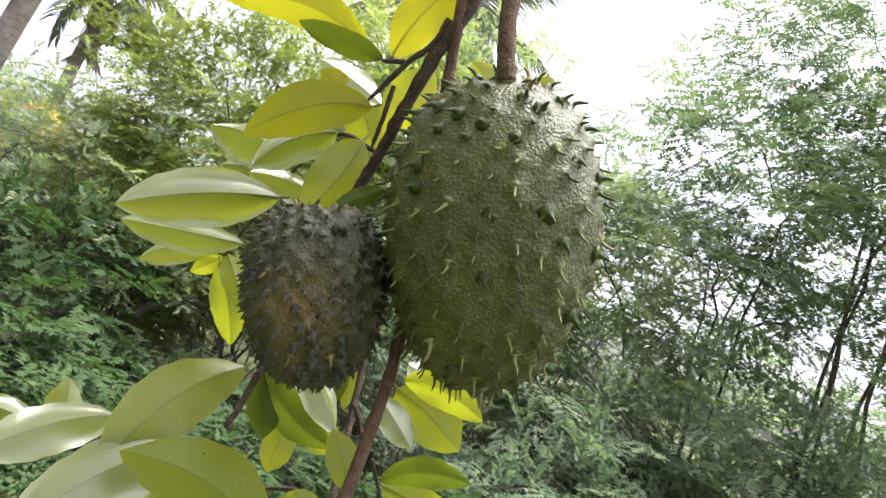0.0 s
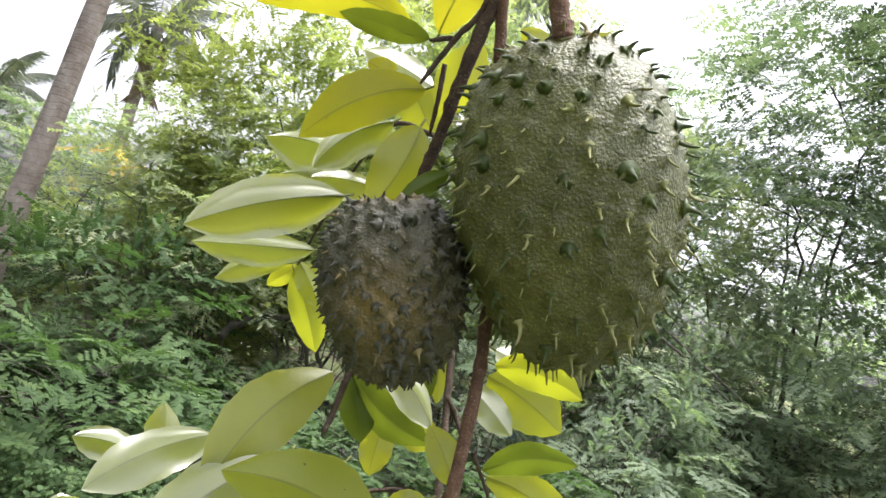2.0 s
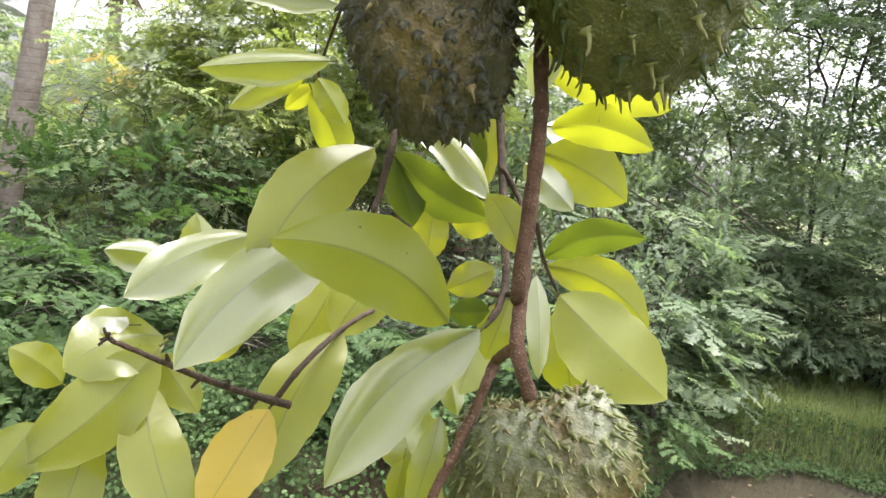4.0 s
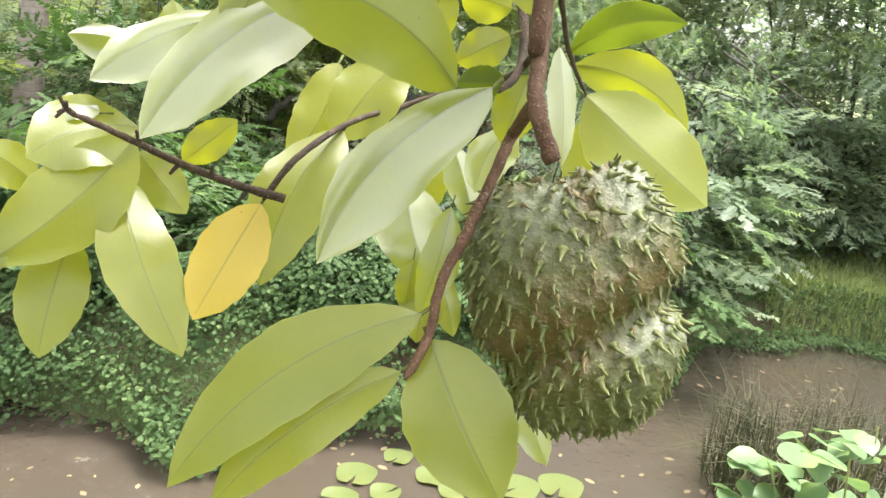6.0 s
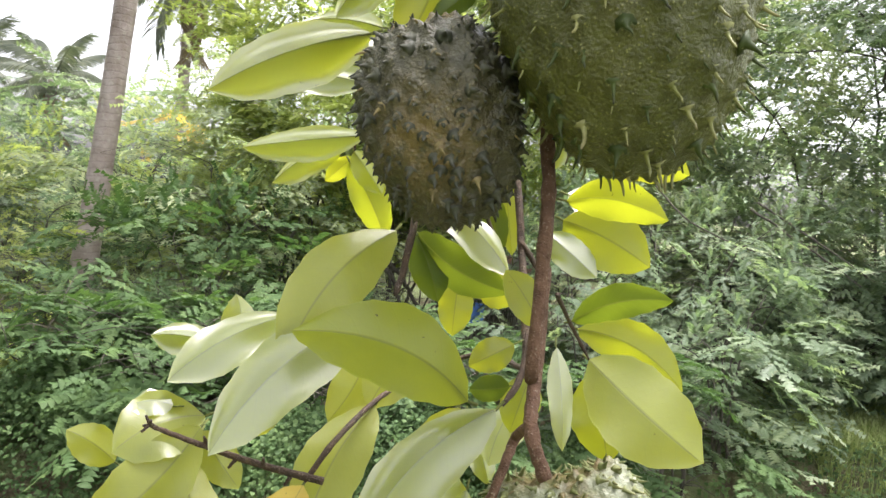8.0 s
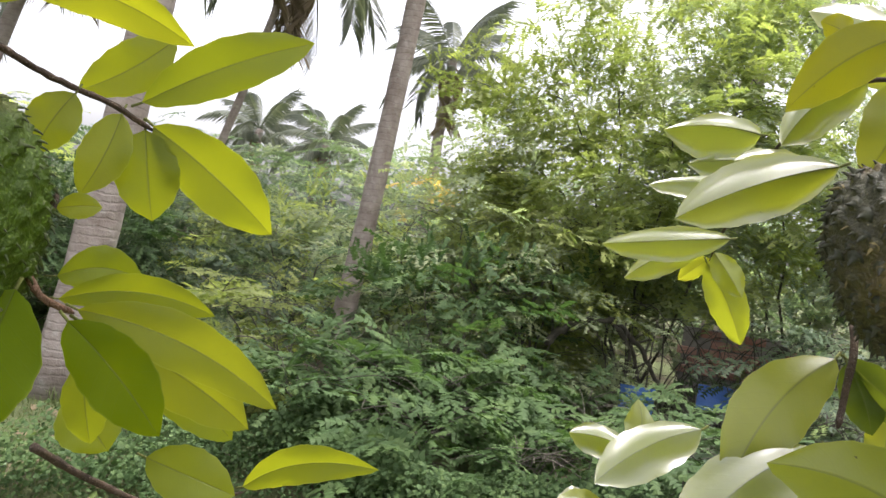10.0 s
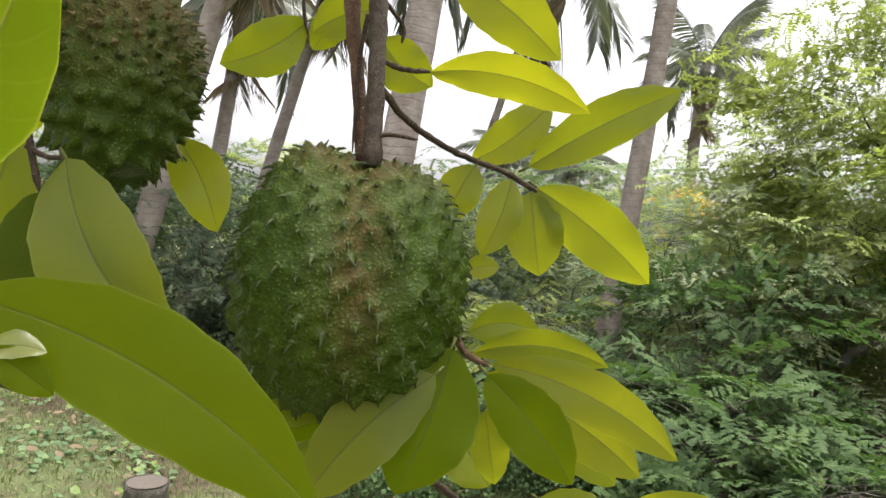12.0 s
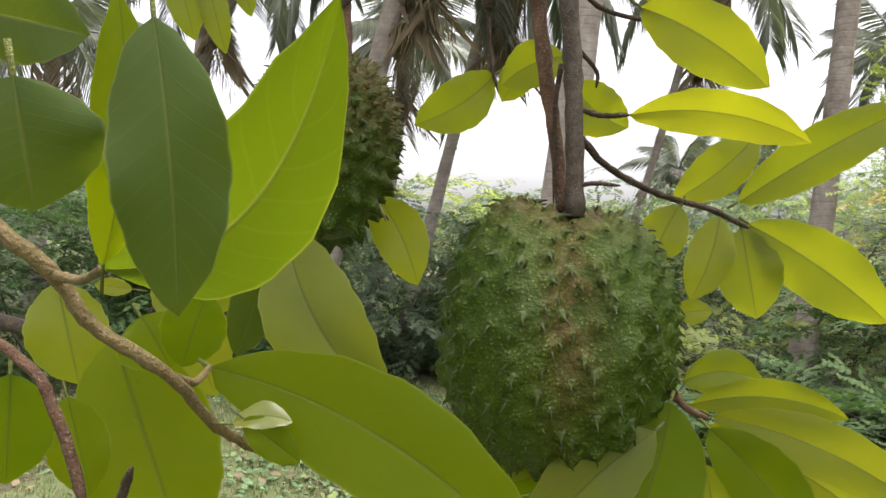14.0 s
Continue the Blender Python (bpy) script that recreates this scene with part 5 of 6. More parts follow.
leaf(branch_a, (0.009, 0.629, 1.554), (0.079, 0.615, 1.545), 0.031, (-0.22, -0.95, -0.24), -12, 0.07, 0.14, M_LEAF_LIGHT)
leaf(branch_a, (-0.005, 0.696, 1.611), (0.099, 0.694, 1.581), 0.054, (-0.09, -0.97, -0.24), -10, 0.06, 0.08, M_LEAF_LIGHT)
leaf(branch_a, (-0.006, 0.674, 1.528), (0.036, 0.674, 1.497), 0.030, (0.25, -0.91, 0.32), -17.4, 0.05, 0, M_LEAF_PALE)
leaf(branch_a, (-0.006, 0.692, 1.579), (0.005, 0.702, 1.641), 0.031, (-0.43, -0.88, 0.21), -17.4, 0.05, -0, M_LEAF_PALE)
leaf(branch_a, (0.006, 0.711, 1.561), (0.050, 0.714, 1.548), 0.037, (0.25, -0.71, 0.66), -17.4, 0.05, 0, M_LEAF_PALE)
twig(branch_a, ((0.009, 0.619, 1.487), (0.019, 0.697, 1.454), (0.036, 0.715, 1.424)), 0.0018, 0.0014, M_TWIG_DARK)
twig(branch_a, ((-0.031, 0.647, 1.574), (-0.019, 0.620, 1.514), (-0.006, 0.571, 1.447), (-0.013, 0.526, 1.428)), 0.003, 0.0022, M_TWIG_DARK)
twig(branch_a, ((-0.020, 0.621, 1.522), (-0.005, 0.619, 1.501), (0.004, 0.587, 1.484)), 0.002, 0.0016, M_TWIG_DARK)
twig(branch_a, ((-0.059, 0.622, 1.564), (-0.043, 0.619, 1.531), (-0.029, 0.617, 1.507)), 0.0016, 0.0012, M_TWIG_DARK)
leaf(branch_a, (-0.095, 0.612, 1.522), (-0.023, 0.605, 1.486), 0.033, (-0.16, -0.98, -0.14), -14, 0.06, -0.08, M_LEAF_DARK)
leaf(branch_a, (-0.024, 0.597, 1.500), (-0.084, 0.587, 1.550), 0.034, (0.57, -0.60, 0.56), -29, 0.06, -0.06, M_LEAF_PALE)
leaf(branch_a, (-0.096, 0.612, 1.520), (-0.075, 0.607, 1.474), 0.029, (0.13, -0.98, 0.15), -12, 0.05, 0.05, M_LEAF_DARK)
leaf(branch_a, (-0.065, 0.631, 1.489), (-0.066, 0.625, 1.447), 0.027, (-0.02, -0.99, 0.15), -12, 0.05, 0, M_LEAF_LIGHT)
leaf(branch_a, (-0.014, 0.571, 1.457), (-0.042, 0.565, 1.440), 0.023, (0.12, -0.98, 0.14), -12, 0.05, -0, M_LEAF_LIGHT)
leaf(branch_a, (0.002, 0.575, 1.469), (-0.026, 0.587, 1.504), 0.025, (-0.11, -0.96, 0.24), -10, 0.05, -0.05, M_LEAF_LIGHT)
leaf(branch_a, (-0.013, 0.557, 1.432), (-0.037, 0.544, 1.430), 0.019, (0.48, -0.86, -0.14), -14, 0.06, -0, M_LEAF_DARK)
leaf(branch_a, (-0.030, 0.658, 1.509), (-0.043, 0.667, 1.577), 0.017, (0.05, -0.99, 0.13), -12, 0.04, -0, M_LEAF_LIGHT)
leaf(branch_a, (-0.037, 0.648, 1.513), (-0.057, 0.653, 1.565), 0.022, (0.04, -0.99, 0.11), -12, 0.04, -0, M_LEAF_DARK)
leaf(branch_a, (0.013, 0.594, 1.454), (0.024, 0.576, 1.389), 0.019, (0.47, -0.83, 0.31), -17.4, 0.04, 0, M_LEAF_PALE)
leaf(branch_a, (-0.002, 0.580, 1.437), (-0.012, 0.573, 1.397), 0.027, (0.03, -0.99, 0.16), -12, 0.05, -0, M_LEAF_LIGHT)
leaf(branch_a, (-0.035, 0.555, 1.361), (-0.047, 0.544, 1.295), 0.024, (-0.19, -0.96, 0.20), -20.3, 0.05, 0.05, M_LEAF_PALE)
leaf(branch_a, (-0.056, 0.567, 1.324), (-0.058, 0.562, 1.292), 0.017, (0.13, -0.98, 0.14), -14, 0.05, 0, M_LEAF_LIGHT)
leaf(branch_a, (-0.022, 0.665, 1.477), (-0.058, 0.662, 1.485), 0.031, (0.09, -0.99, 0.04), -12, 0.05, -0, M_LEAF_LIGHT)

# the neighbouring branch, its leaves backlit
branch_b = branch((-0.524, 0.197, 1.768), "speckled brown soursop branch with backlit yellow-green leaves")
twig(branch_b, ((-0.525, 0.198, 1.800), (-0.511, 0.198, 1.716), (-0.505, 0.196, 1.667), (-0.499, 0.194, 1.614)), 0.0048, 0.0052, M_TWIG_GREY, "stem", "grey speckled stem")
twig(branch_b, ((-0.551, 0.195, 1.799), (-0.537, 0.195, 1.721), (-0.527, 0.198, 1.670), (-0.515, 0.198, 1.617)), 0.0050, 0.0038, M_TWIG, "stem")
twig(branch_b, ((-0.522, 0.199, 1.705), (-0.523, 0.196, 1.679), (-0.514, 0.190, 1.622)), 0.0018, 0.001, M_TWIG_DARK)
twig(branch_b, ((-0.502, 0.199, 1.659), (-0.506, 0.220, 1.646), (-0.510, 0.250, 1.636), (-0.509, 0.277, 1.629), (-0.504, 0.302, 1.624), (-0.493, 0.327, 1.612)), 0.0022, 0.0018, M_TWIG_DARK)
twig(branch_b, ((-0.501, 0.192, 1.631), (-0.494, 0.202, 1.633), (-0.493, 0.221, 1.633)), 0.0016, 0.001, M_TWIG_DARK)
twig(branch_b, ((-0.509, 0.199, 1.678), (-0.501, 0.211, 1.673), (-0.492, 0.225, 1.673)), 0.0018, 0.0014, M_TWIG_DARK)
twig(branch_b, ((-0.516, 0.207, 1.713), (-0.518, 0.222, 1.703), (-0.518, 0.222, 1.693)), 0.0014, 0.001, M_TWIG_DARK)
twig(branch_b, ((-0.617, 0.204, 1.765), (-0.614, 0.206, 1.726), (-0.611, 0.211, 1.704)), 0.0016, 0.001, M_TWIG_DARK)
twig(branch_b, ((-0.516, 0.195, 1.760), (-0.523, 0.226, 1.744), (-0.523, 0.268, 1.741)), 0.0018, 0.0014, M_TWIG_DARK)
leaf(branch_b, (-0.507, 0.281, 1.625), (-0.516, 0.266, 1.587), 0.029, (0.78, -0.62, 0.05), 8, 0.04, -0.04)
leaf(branch_b, (-0.500, 0.308, 1.619), (-0.505, 0.290, 1.566), 0.029, (0.74, -0.65, 0.15), 10, 0.04, 0.05)
leaf(branch_b, (-0.496, 0.323, 1.612), (-0.489, 0.331, 1.555), 0.040, (0.68, -0.73, -0.02), 8, 0.04, 0)
leaf(branch_b, (-0.493, 0.326, 1.615), (-0.439, 0.387, 1.555), 0.043, (0.62, -0.76, -0.20), 10, 0.05, 0.05)
leaf(branch_b, (-0.494, 0.317, 1.628), (-0.433, 0.400, 1.689), 0.035, (0.84, -0.54, -0.11), 12, 0.05, 0.04)
leaf(branch_b, (-0.498, 0.339, 1.675), (-0.527, 0.295, 1.630), 0.032, (0.83, -0.56, 0.02), 10, 0.05, 0.06)
leaf(branch_b, (-0.520, 0.257, 1.748), (-0.469, 0.312, 1.695), 0.041, (0.56, -0.78, -0.27), 10, 0.05, 0.06)
leaf(branch_b, (-0.550, 0.229, 1.702), (-0.530, 0.258, 1.674), 0.034, (0.74, -0.66, -0.14), 10, 0.05, -0.1)
leaf(branch_b, (-0.613, 0.208, 1.718), (-0.635, 0.157, 1.681), 0.037, (0.94, -0.30, -0.15), 10, 0.05, 0.08)
leaf(branch_b, (-0.599, 0.228, 1.730), (-0.609, 0.212, 1.699), 0.024, (0.91, -0.40, -0.09), 10, 0.04, -0)
leaf(branch_b, (-0.511, 0.281, 1.556), (-0.497, 0.301, 1.560), 0.016, (0.82, -0.57, 0.08), 10, 0.05, 0.05)
leaf(branch_b, (-0.499, 0.279, 1.517), (-0.472, 0.319, 1.518), 0.027, (0.81, -0.56, 0.15), 16, 0.05, 0.15)
leaf(branch_b, (-0.489, 0.275, 1.505), (-0.432, 0.341, 1.502), 0.023, (0.75, -0.65, -0.09), 12, 0.06, 0.14)
leaf(branch_b, (-0.475, 0.278, 1.501), (-0.386, 0.355, 1.453), 0.033, (0.67, -0.74, 0.06), 12, 0.06, 0.1)
leaf(branch_b, (-0.490, 0.291, 1.491), (-0.422, 0.372, 1.429), 0.043, (0.78, -0.63, 0.04), 12, 0.05, 0.06)
leaf(branch_b, (-0.493, 0.340, 1.461), (-0.455, 0.393, 1.410), 0.036, (0.88, -0.45, 0.18), 10, 0.05, 0.04)
leaf(branch_b, (-0.529, 0.198, 1.466), (-0.560, 0.152, 1.456), 0.025, (0.71, -0.57, 0.41), 14, 0.05, -0.1)
leaf(branch_b, (-0.528, 0.198, 1.447), (-0.546, 0.172, 1.418), 0.024, (0.74, -0.66, 0.16), 10, 0.05, -0)
leaf(branch_b, (-0.504, 0.305, 1.462), (-0.497, 0.313, 1.411), 0.027, (0.75, -0.66, -0.01), 10, 0.05, 0)
leaf(branch_b, (-0.492, 0.225, 1.673), (-0.429, 0.297, 1.655), 0.028, (0.58, -0.63, -0.52), 14, 0.06, 0.14)
leaf(branch_b, (-0.469, 0.269, 1.496), (-0.422, 0.301, 1.437), 0.039, (0.66, -0.73, 0.14), 10, 0.05, 0.05, M_LEAF_DEEP)
leaf(branch_b, (-0.467, 0.237, 1.514), (-0.465, 0.202, 1.435), 0.054, (0.74, -0.61, 0.29), 8, 0.05, 0.04, M_LEAF_DEEP)
leaf(branch_b, (-0.464, 0.224, 1.500), (-0.493, 0.161, 1.429), 0.042, (0.76, -0.61, 0.23), 10, 0.05, -0.06)
leaf(branch_b, (-0.536, 0.205, 1.454), (-0.567, 0.160, 1.445), 0.024, (0.81, -0.57, 0.10), 14, 0.05, -0.1, M_LEAF_DEEP)
leaf(branch_b, (-0.580, 0.245, 1.729), (-0.600, 0.206, 1.708), 0.032, (0.91, -0.39, -0.15), 10, 0.05, -0.1)
twig(branch_b, ((-0.482, 0.252, 1.519), (-0.477, 0.258, 1.508), (-0.476, 0.277, 1.499)), 0.0022, 0.002, M_TWIG)
twig(branch_b, ((-0.551, 0.292, 1.529), (-0.520, 0.285, 1.563), (-0.511, 0.280, 1.554)), 0.0016, 0.0012, M_TWIG_DARK)
leaf(branch_b, (-0.512, 0.470, 1.343), (-0.407, 0.508, 1.377), 0.031, (0.34, -0.94, -0.00), 14, 0.06, 0.14)
leaf(branch_b, (-0.596, 0.365, 1.414), (-0.568, 0.380, 1.375), 0.049, (0.76, -0.57, 0.31), 12, 0.05, 0)
leaf(branch_b, (-0.486, 0.348, 1.399), (-0.437, 0.383, 1.379), 0.038, (0.64, -0.70, 0.32), 12, 0.05, 0)
twig(branch_b, ((-0.569, 0.322, 1.389), (-0.577, 0.375, 1.352), (-0.562, 0.441, 1.317), (-0.511, 0.470, 1.339)), 0.003, 0.002, M_TWIG_DARK)

# the branch behind, from which the upper fruit hangs
branch_c = branch((-0.637, 0.086, 1.772), "dark soursop branch with large hanging green leaves")
twig(branch_c, ((-0.669, 0.128, 1.784), (-0.646, 0.071, 1.719), (-0.648, 0.048, 1.680), (-0.654, 0.040, 1.649), (-0.677, 0.022, 1.614), (-0.697, 0.008, 1.570), (-0.738, -0.017, 1.512)), 0.0032, 0.0034, M_TWIG_DARK)
twig(branch_c, ((-0.633, 0.054, 1.699), (-0.628, 0.042, 1.676), (-0.628, 0.041, 1.649), (-0.624, 0.046, 1.610), (-0.620, 0.051, 1.585)), 0.0022, 0.0018, M_TWIG_DARK)
twig(branch_c, ((-0.625, 0.044, 1.610), (-0.619, 0.053, 1.605), (-0.614, 0.061, 1.605)), 0.0016, 0.0014, M_TWIG_DARK)
twig(branch_c, ((-0.676, 0.117, 1.783), (-0.655, 0.112, 1.730), (-0.644, 0.108, 1.712)), 0.005, 0.005, M_TWIG, "stalk", "thick brown fruit stalk")
twig(branch_c, ((-0.671, 0.032, 1.629), (-0.682, 0.014, 1.599), (-0.692, -0.002, 1.568)), 0.0014, 0.0012, M_TWIG_DARK)
leaf(branch_c, (-0.687, 0.150, 1.633), (-0.657, 0.173, 1.567), 0.040, (0.86, -0.46, 0.22), 8, 0.05, 0.06)
leaf(branch_c, (-0.613, 0.062, 1.605), (-0.556, 0.107, 1.503), 0.057, (0.92, -0.38, 0.10), 8, 0.05, -0.1)
leaf(branch_c, (-0.672, 0.047, 1.626), (-0.684, 0.026, 1.540), 0.044, (0.98, -0.15, -0.10), 8, 0.05, 0.02)
leaf(branch_c, (-0.630, 0.054, 1.585), (-0.639, 0.039, 1.523), 0.031, (0.99, -0.12, -0.11), 8, 0.05, 0.02, M_LEAF_DARK)
leaf(branch_c, (-0.730, 0.070, 1.662), (-0.745, 0.047, 1.620), 0.034, (0.95, -0.22, -0.22), 8, 0.05, -0)
leaf(branch_c, (-0.729, 0.035, 1.629), (-0.745, 0.012, 1.640), 0.020, (0.84, -0.54, 0.10), 8, 0.05, -0)
leaf(branch_c, (-0.703, -0.001, 1.572), (-0.688, 0.020, 1.539), 0.030, (0.93, -0.22, 0.29), 8, 0.05, 0)
leaf(branch_c, (-0.744, 0.010, 1.562), (-0.721, 0.042, 1.482), 0.057, (0.96, -0.14, 0.23), 8, 0.05, 0)
leaf(branch_c, (-0.611, 0.053, 1.575), (-0.559, 0.110, 1.512), 0.014, (0.84, -0.47, 0.28), 8, 0.05, 0)
leaf(branch_c, (-0.696, 0.022, 1.785), (-0.688, 0.037, 1.725), 0.020, (0.96, -0.26, 0.06), 8, 0.05, 0)
leaf(branch_c, (-0.705, 0.005, 1.785), (-0.698, 0.018, 1.734), 0.024, (0.97, -0.23, 0.07), 8, 0.05, 0)
leaf(branch_c, (-0.685, 0.043, 1.786), (-0.680, 0.052, 1.751), 0.016, (0.95, -0.31, 0.05), 8, 0.05, 0)
leaf(branch_c, (-0.549, 0.306, 1.789), (-0.552, 0.299, 1.762), 0.024, (0.79, -0.61, 0.05), 8, 0.05, 0)
leaf(branch_c, (-0.626, -0.062, 1.571), (-0.619, -0.050, 1.515), 0.042, (0.99, -0.00, 0.12), 8, 0.05, 0)
leaf(branch_c, (-0.563, -0.028, 1.571), (-0.572, -0.045, 1.573), 0.009, (0.89, -0.45, 0.10), 12, 0.05, -0)

# the near branch that comes in beside the lens
branch_d = branch((-0.496, -0.115, 1.619), "tan soursop twig with large close green leaves")
twig(branch_d, ((-0.505, -0.119, 1.640), (-0.472, -0.082, 1.602), (-0.473, -0.061, 1.582), (-0.476, -0.048, 1.563), (-0.478, -0.020, 1.542), (-0.503, 0.003, 1.514), (-0.509, 0.027, 1.499), (-0.511, 0.041, 1.500), (-0.507, 0.060, 1.492)), 0.0033, 0.0019, M_TWIG_TAN)
twig(branch_d, ((-0.473, -0.061, 1.582), (-0.440, -0.053, 1.582), (-0.406, -0.048, 1.587)), 0.0020, 0.0013, M_TWIG_TAN, "leaf_stalk")
twig(branch_d, ((-0.478, -0.020, 1.542), (-0.492, -0.009, 1.536), (-0.505, 0.000, 1.540)), 0.0022, 0.0015, M_TWIG_TAN, "leaf_stalk")
twig(branch_d, ((-0.530, -0.094, 1.562), (-0.505, -0.068, 1.542), (-0.496, -0.061, 1.529), (-0.493, -0.056, 1.516), (-0.489, -0.049, 1.490)), 0.0022, 0.0024, M_TWIG)
twig(branch_d, ((-0.478, -0.038, 1.492), (-0.465, -0.034, 1.511)), 0.002, 0.0018, M_TWIG_DARK)
leaf(branch_d, (-0.505, 0.000, 1.540), (-0.400, 0.115, 1.462), 0.050, (0.94, -0.31, 0.14), 12, 0.02, 0.09, M_LEAF_DEEP)
leaf(branch_d, (-0.406, -0.048, 1.587), (-0.295, -0.016, 1.639), 0.032, (0.62, -0.54, -0.55), 14, 0.03, -0.14, M_LEAF_THICK)
leaf(branch_d, (-0.320, -0.0435, 1.638), (-0.320, -0.038, 1.581), 0.022, (0.98, -0.14, -0.05), 8, 0.05, 0.02, M_LEAF_DARK)
leaf(branch_d, (-0.336, -0.067, 1.627), (-0.339, -0.063, 1.601), 0.030, (0.99, 0.05, -0.12), 10, 0.05, 0, M_LEAF_DARK)
leaf(branch_d, (-0.352, -0.077, 1.643), (-0.341, -0.054, 1.638), 0.018, (0.86, -0.48, -0.17), 10, 0.05, 0, M_LEAF_DARK)
leaf(branch_d, (-0.350, -0.050, 1.590), (-0.338, -0.049, 1.648), 0.014, (0.98, -0.04, -0.20), 10, 0.05, -0.05, M_LEAF_DEEP)
leaf(branch_d, (-0.569, -0.036, 1.546), (-0.537, -0.003, 1.440), 0.066, (0.97, -0.08, 0.24), 8, 0.05, 0, M_LEAF_DEEP)
leaf(branch_d, (-0.521, -0.077, 1.539), (-0.521, -0.078, 1.493), 0.036, (1.00, 0.05, -0.01), 8, 0.05, 0, M_LEAF_DEEP)
leaf(branch_d, (-0.532, -0.056, 1.526), (-0.527, -0.046, 1.482), 0.026, (0.99, 0.01, 0.12), 8, 0.05, 0, M_LEAF_DEEP)
leaf(branch_d, (-0.539, -0.026, 1.560), (-0.533, -0.013, 1.536), 0.036, (0.96, 0.02, 0.27), 8, 0.05, 0, M_LEAF_DEEP)
leaf(branch_d, (-0.515, -0.001, 1.573), (-0.520, -0.010, 1.538), 0.029, (0.98, -0.20, -0.08), 8, 0.05, 0, M_LEAF_DEEP)
leaf(branch_d, (-0.476, 0.009, 1.523), (-0.465, 0.030, 1.505), 0.015, (0.93, -0.25, 0.27), 8, 0.05, 0, M_LEAF_DEEP)
leaf(branch_d, (-0.479, 0.005, 1.521), (-0.467, 0.027, 1.522), 0.013, (0.60, -0.30, 0.74), 12, 0.05, 0.1, M_LEAF_LIGHT)

# the fruits
soursop((0.006, 0.509, 1.768), (0.057, 0.536, 1.572), 0.0717, (-0.04, -0.99, -0.13), 1, "large ripe green soursop fruit with soft curved spines", count=300, brown=0.15, dry=0.08, slim=0.9, spine=1.0, skin=M_FRUIT_RIPE, mound=1.35, droop=0.1, curl=0.85, wide=0.22)
soursop((-0.083, 0.529, 1.648), (-0.049, 0.542, 1.535), 0.0490, (0.16, -0.99, 0.04), 2, "small browned soursop fruit with dense dark spines", count=360, brown=1.0, dry=0.12, spine=0.70, slim=0.74, full=0.8, skin=M_FRUIT_BROWN, pricks=M_SPINE_GREY, mound=1.3, droop=0.3, curl=0.0, wide=0.3, cap=0.03)
soursop((0.022, 0.546, 1.383), (0.057, 0.515, 1.262), 0.0535, (-0.05, -0.95, 0.31), 3, "lopsided green soursop fruit with many pale pointed spines", count=760, brown=1.0, dry=0.12, waist=0.20, cap=0.05, spine=0.80, slim=0.50, full=0.62, dent=0.05, lobe=0.06, tilt=-0.015, skin=M_FRUIT_WARTY, pricks=M_SPINE_PALE, mound=1.1, droop=1.25, wide=0.33, bloom=1.0, cleft=0.35)
soursop((-0.523, 0.203, 1.617), (-0.526, 0.201, 1.467), 0.0685, (0.84, -0.54, 0.08), 4, "dark green heart-shaped soursop fruit with brown groove", count=400, brown=0.9, dry=0.0, groove=0.2, spine=0.66, slim=0.85, full=0.86, heavy=0.0, dent=0.05, lobe=0.06, tilt=0.03, skin=M_FRUIT_DARK, mound=1.6, droop=0.3, wide=0.27)
soursop((-0.662, 0.101, 1.721), (-0.660, 0.100, 1.599), 0.0490, (0.96, -0.25, -0.15), 5, "small green soursop fruit with crowded brown spines above", count=620, brown=0.95, dry=1.0, spine=0.66, slim=0.62, cap=0.46, face=0, full=0.8, skin=M_FRUIT_DARK, mound=1.6, droop=0.0, wide=0.27, sparse=0.46)


# ---- the soursop tree from which the branches hang, out of sight above and behind ----
def soursop_tree(foot, limbs):
    rng = np.random.default_rng(44)
    thing = empty("soursop_tree", foot, "small soursop tree with grey trunk and glossy crown", "tree")
    o = np.array(foot)
    crotch = np.array((-1.12, -0.72, 1.75))
    v, f = tube_data(smooth_line([(0, 0, -0.05), (0.03, -0.02, 0.7), tuple(crotch - o), tuple(crotch - o + np.array((0.05, 0.05, 0.35)))], 8), (0.085, 0.06, 0.05, 0.045), 14, 0.05, rng)
    child("trunk", mesh_from("trunk", v, f, M_TWIG_GREY), thing)
    meshes = []
    for s in range(3):
        u = np.linspace(0, 1, 11)[:, None]
        w = np.linspace(-1, 1, 7)[None, :]
        half = outline(u) * 0.021
        pts = np.stack(np.broadcast_arrays(0.115 * u, half * w, 0.22 * np.abs(w) * half - 0.025 * u * u + 0.002 * s * np.sin(9 * u) * w), -1).reshape(-1, 3)
        uv = np.stack(np.broadcast_arrays(u, w), -1).reshape(-1, 2)
        faces = [(i * 7 + k, (i + 1) * 7 + k, (i + 1) * 7 + k + 1, i * 7 + k + 1) for i in range(10) for k in range(6)]
        meshes.append(mesh_from("leaf", pts, faces, (M_LEAF, M_LEAF_DARK, M_LEAF)[s], uvs=uv))
    for points, r0, r1 in limbs:
        line = smooth_line(np.array((tuple(crotch),) + points) - o, 8)
        v, f = tube_data(line, (r0, r1), 10, 0.06, rng)
        child("limb", mesh_from("limb", v, f, M_TWIG_GREY), thing)
        # unseen crown leaves, added also to keep some sky light off the fruits
        for k in range(34):
            p = line[rng.integers(4, max(6, len(line) - 6))] + rng.normal(0, 0.16, 3)
            p[2] = max(p[2], 2.22 - o[2])
            ob = child("leaf", meshes[k % 3], thing)
            ob.matrix_basis = Matrix.Translation(p) @ Euler((rng.normal(0, 0.4), rng.normal(0.4, 0.35), rng.uniform(0, 6.3))).to_matrix().to_4x4()
    return thing


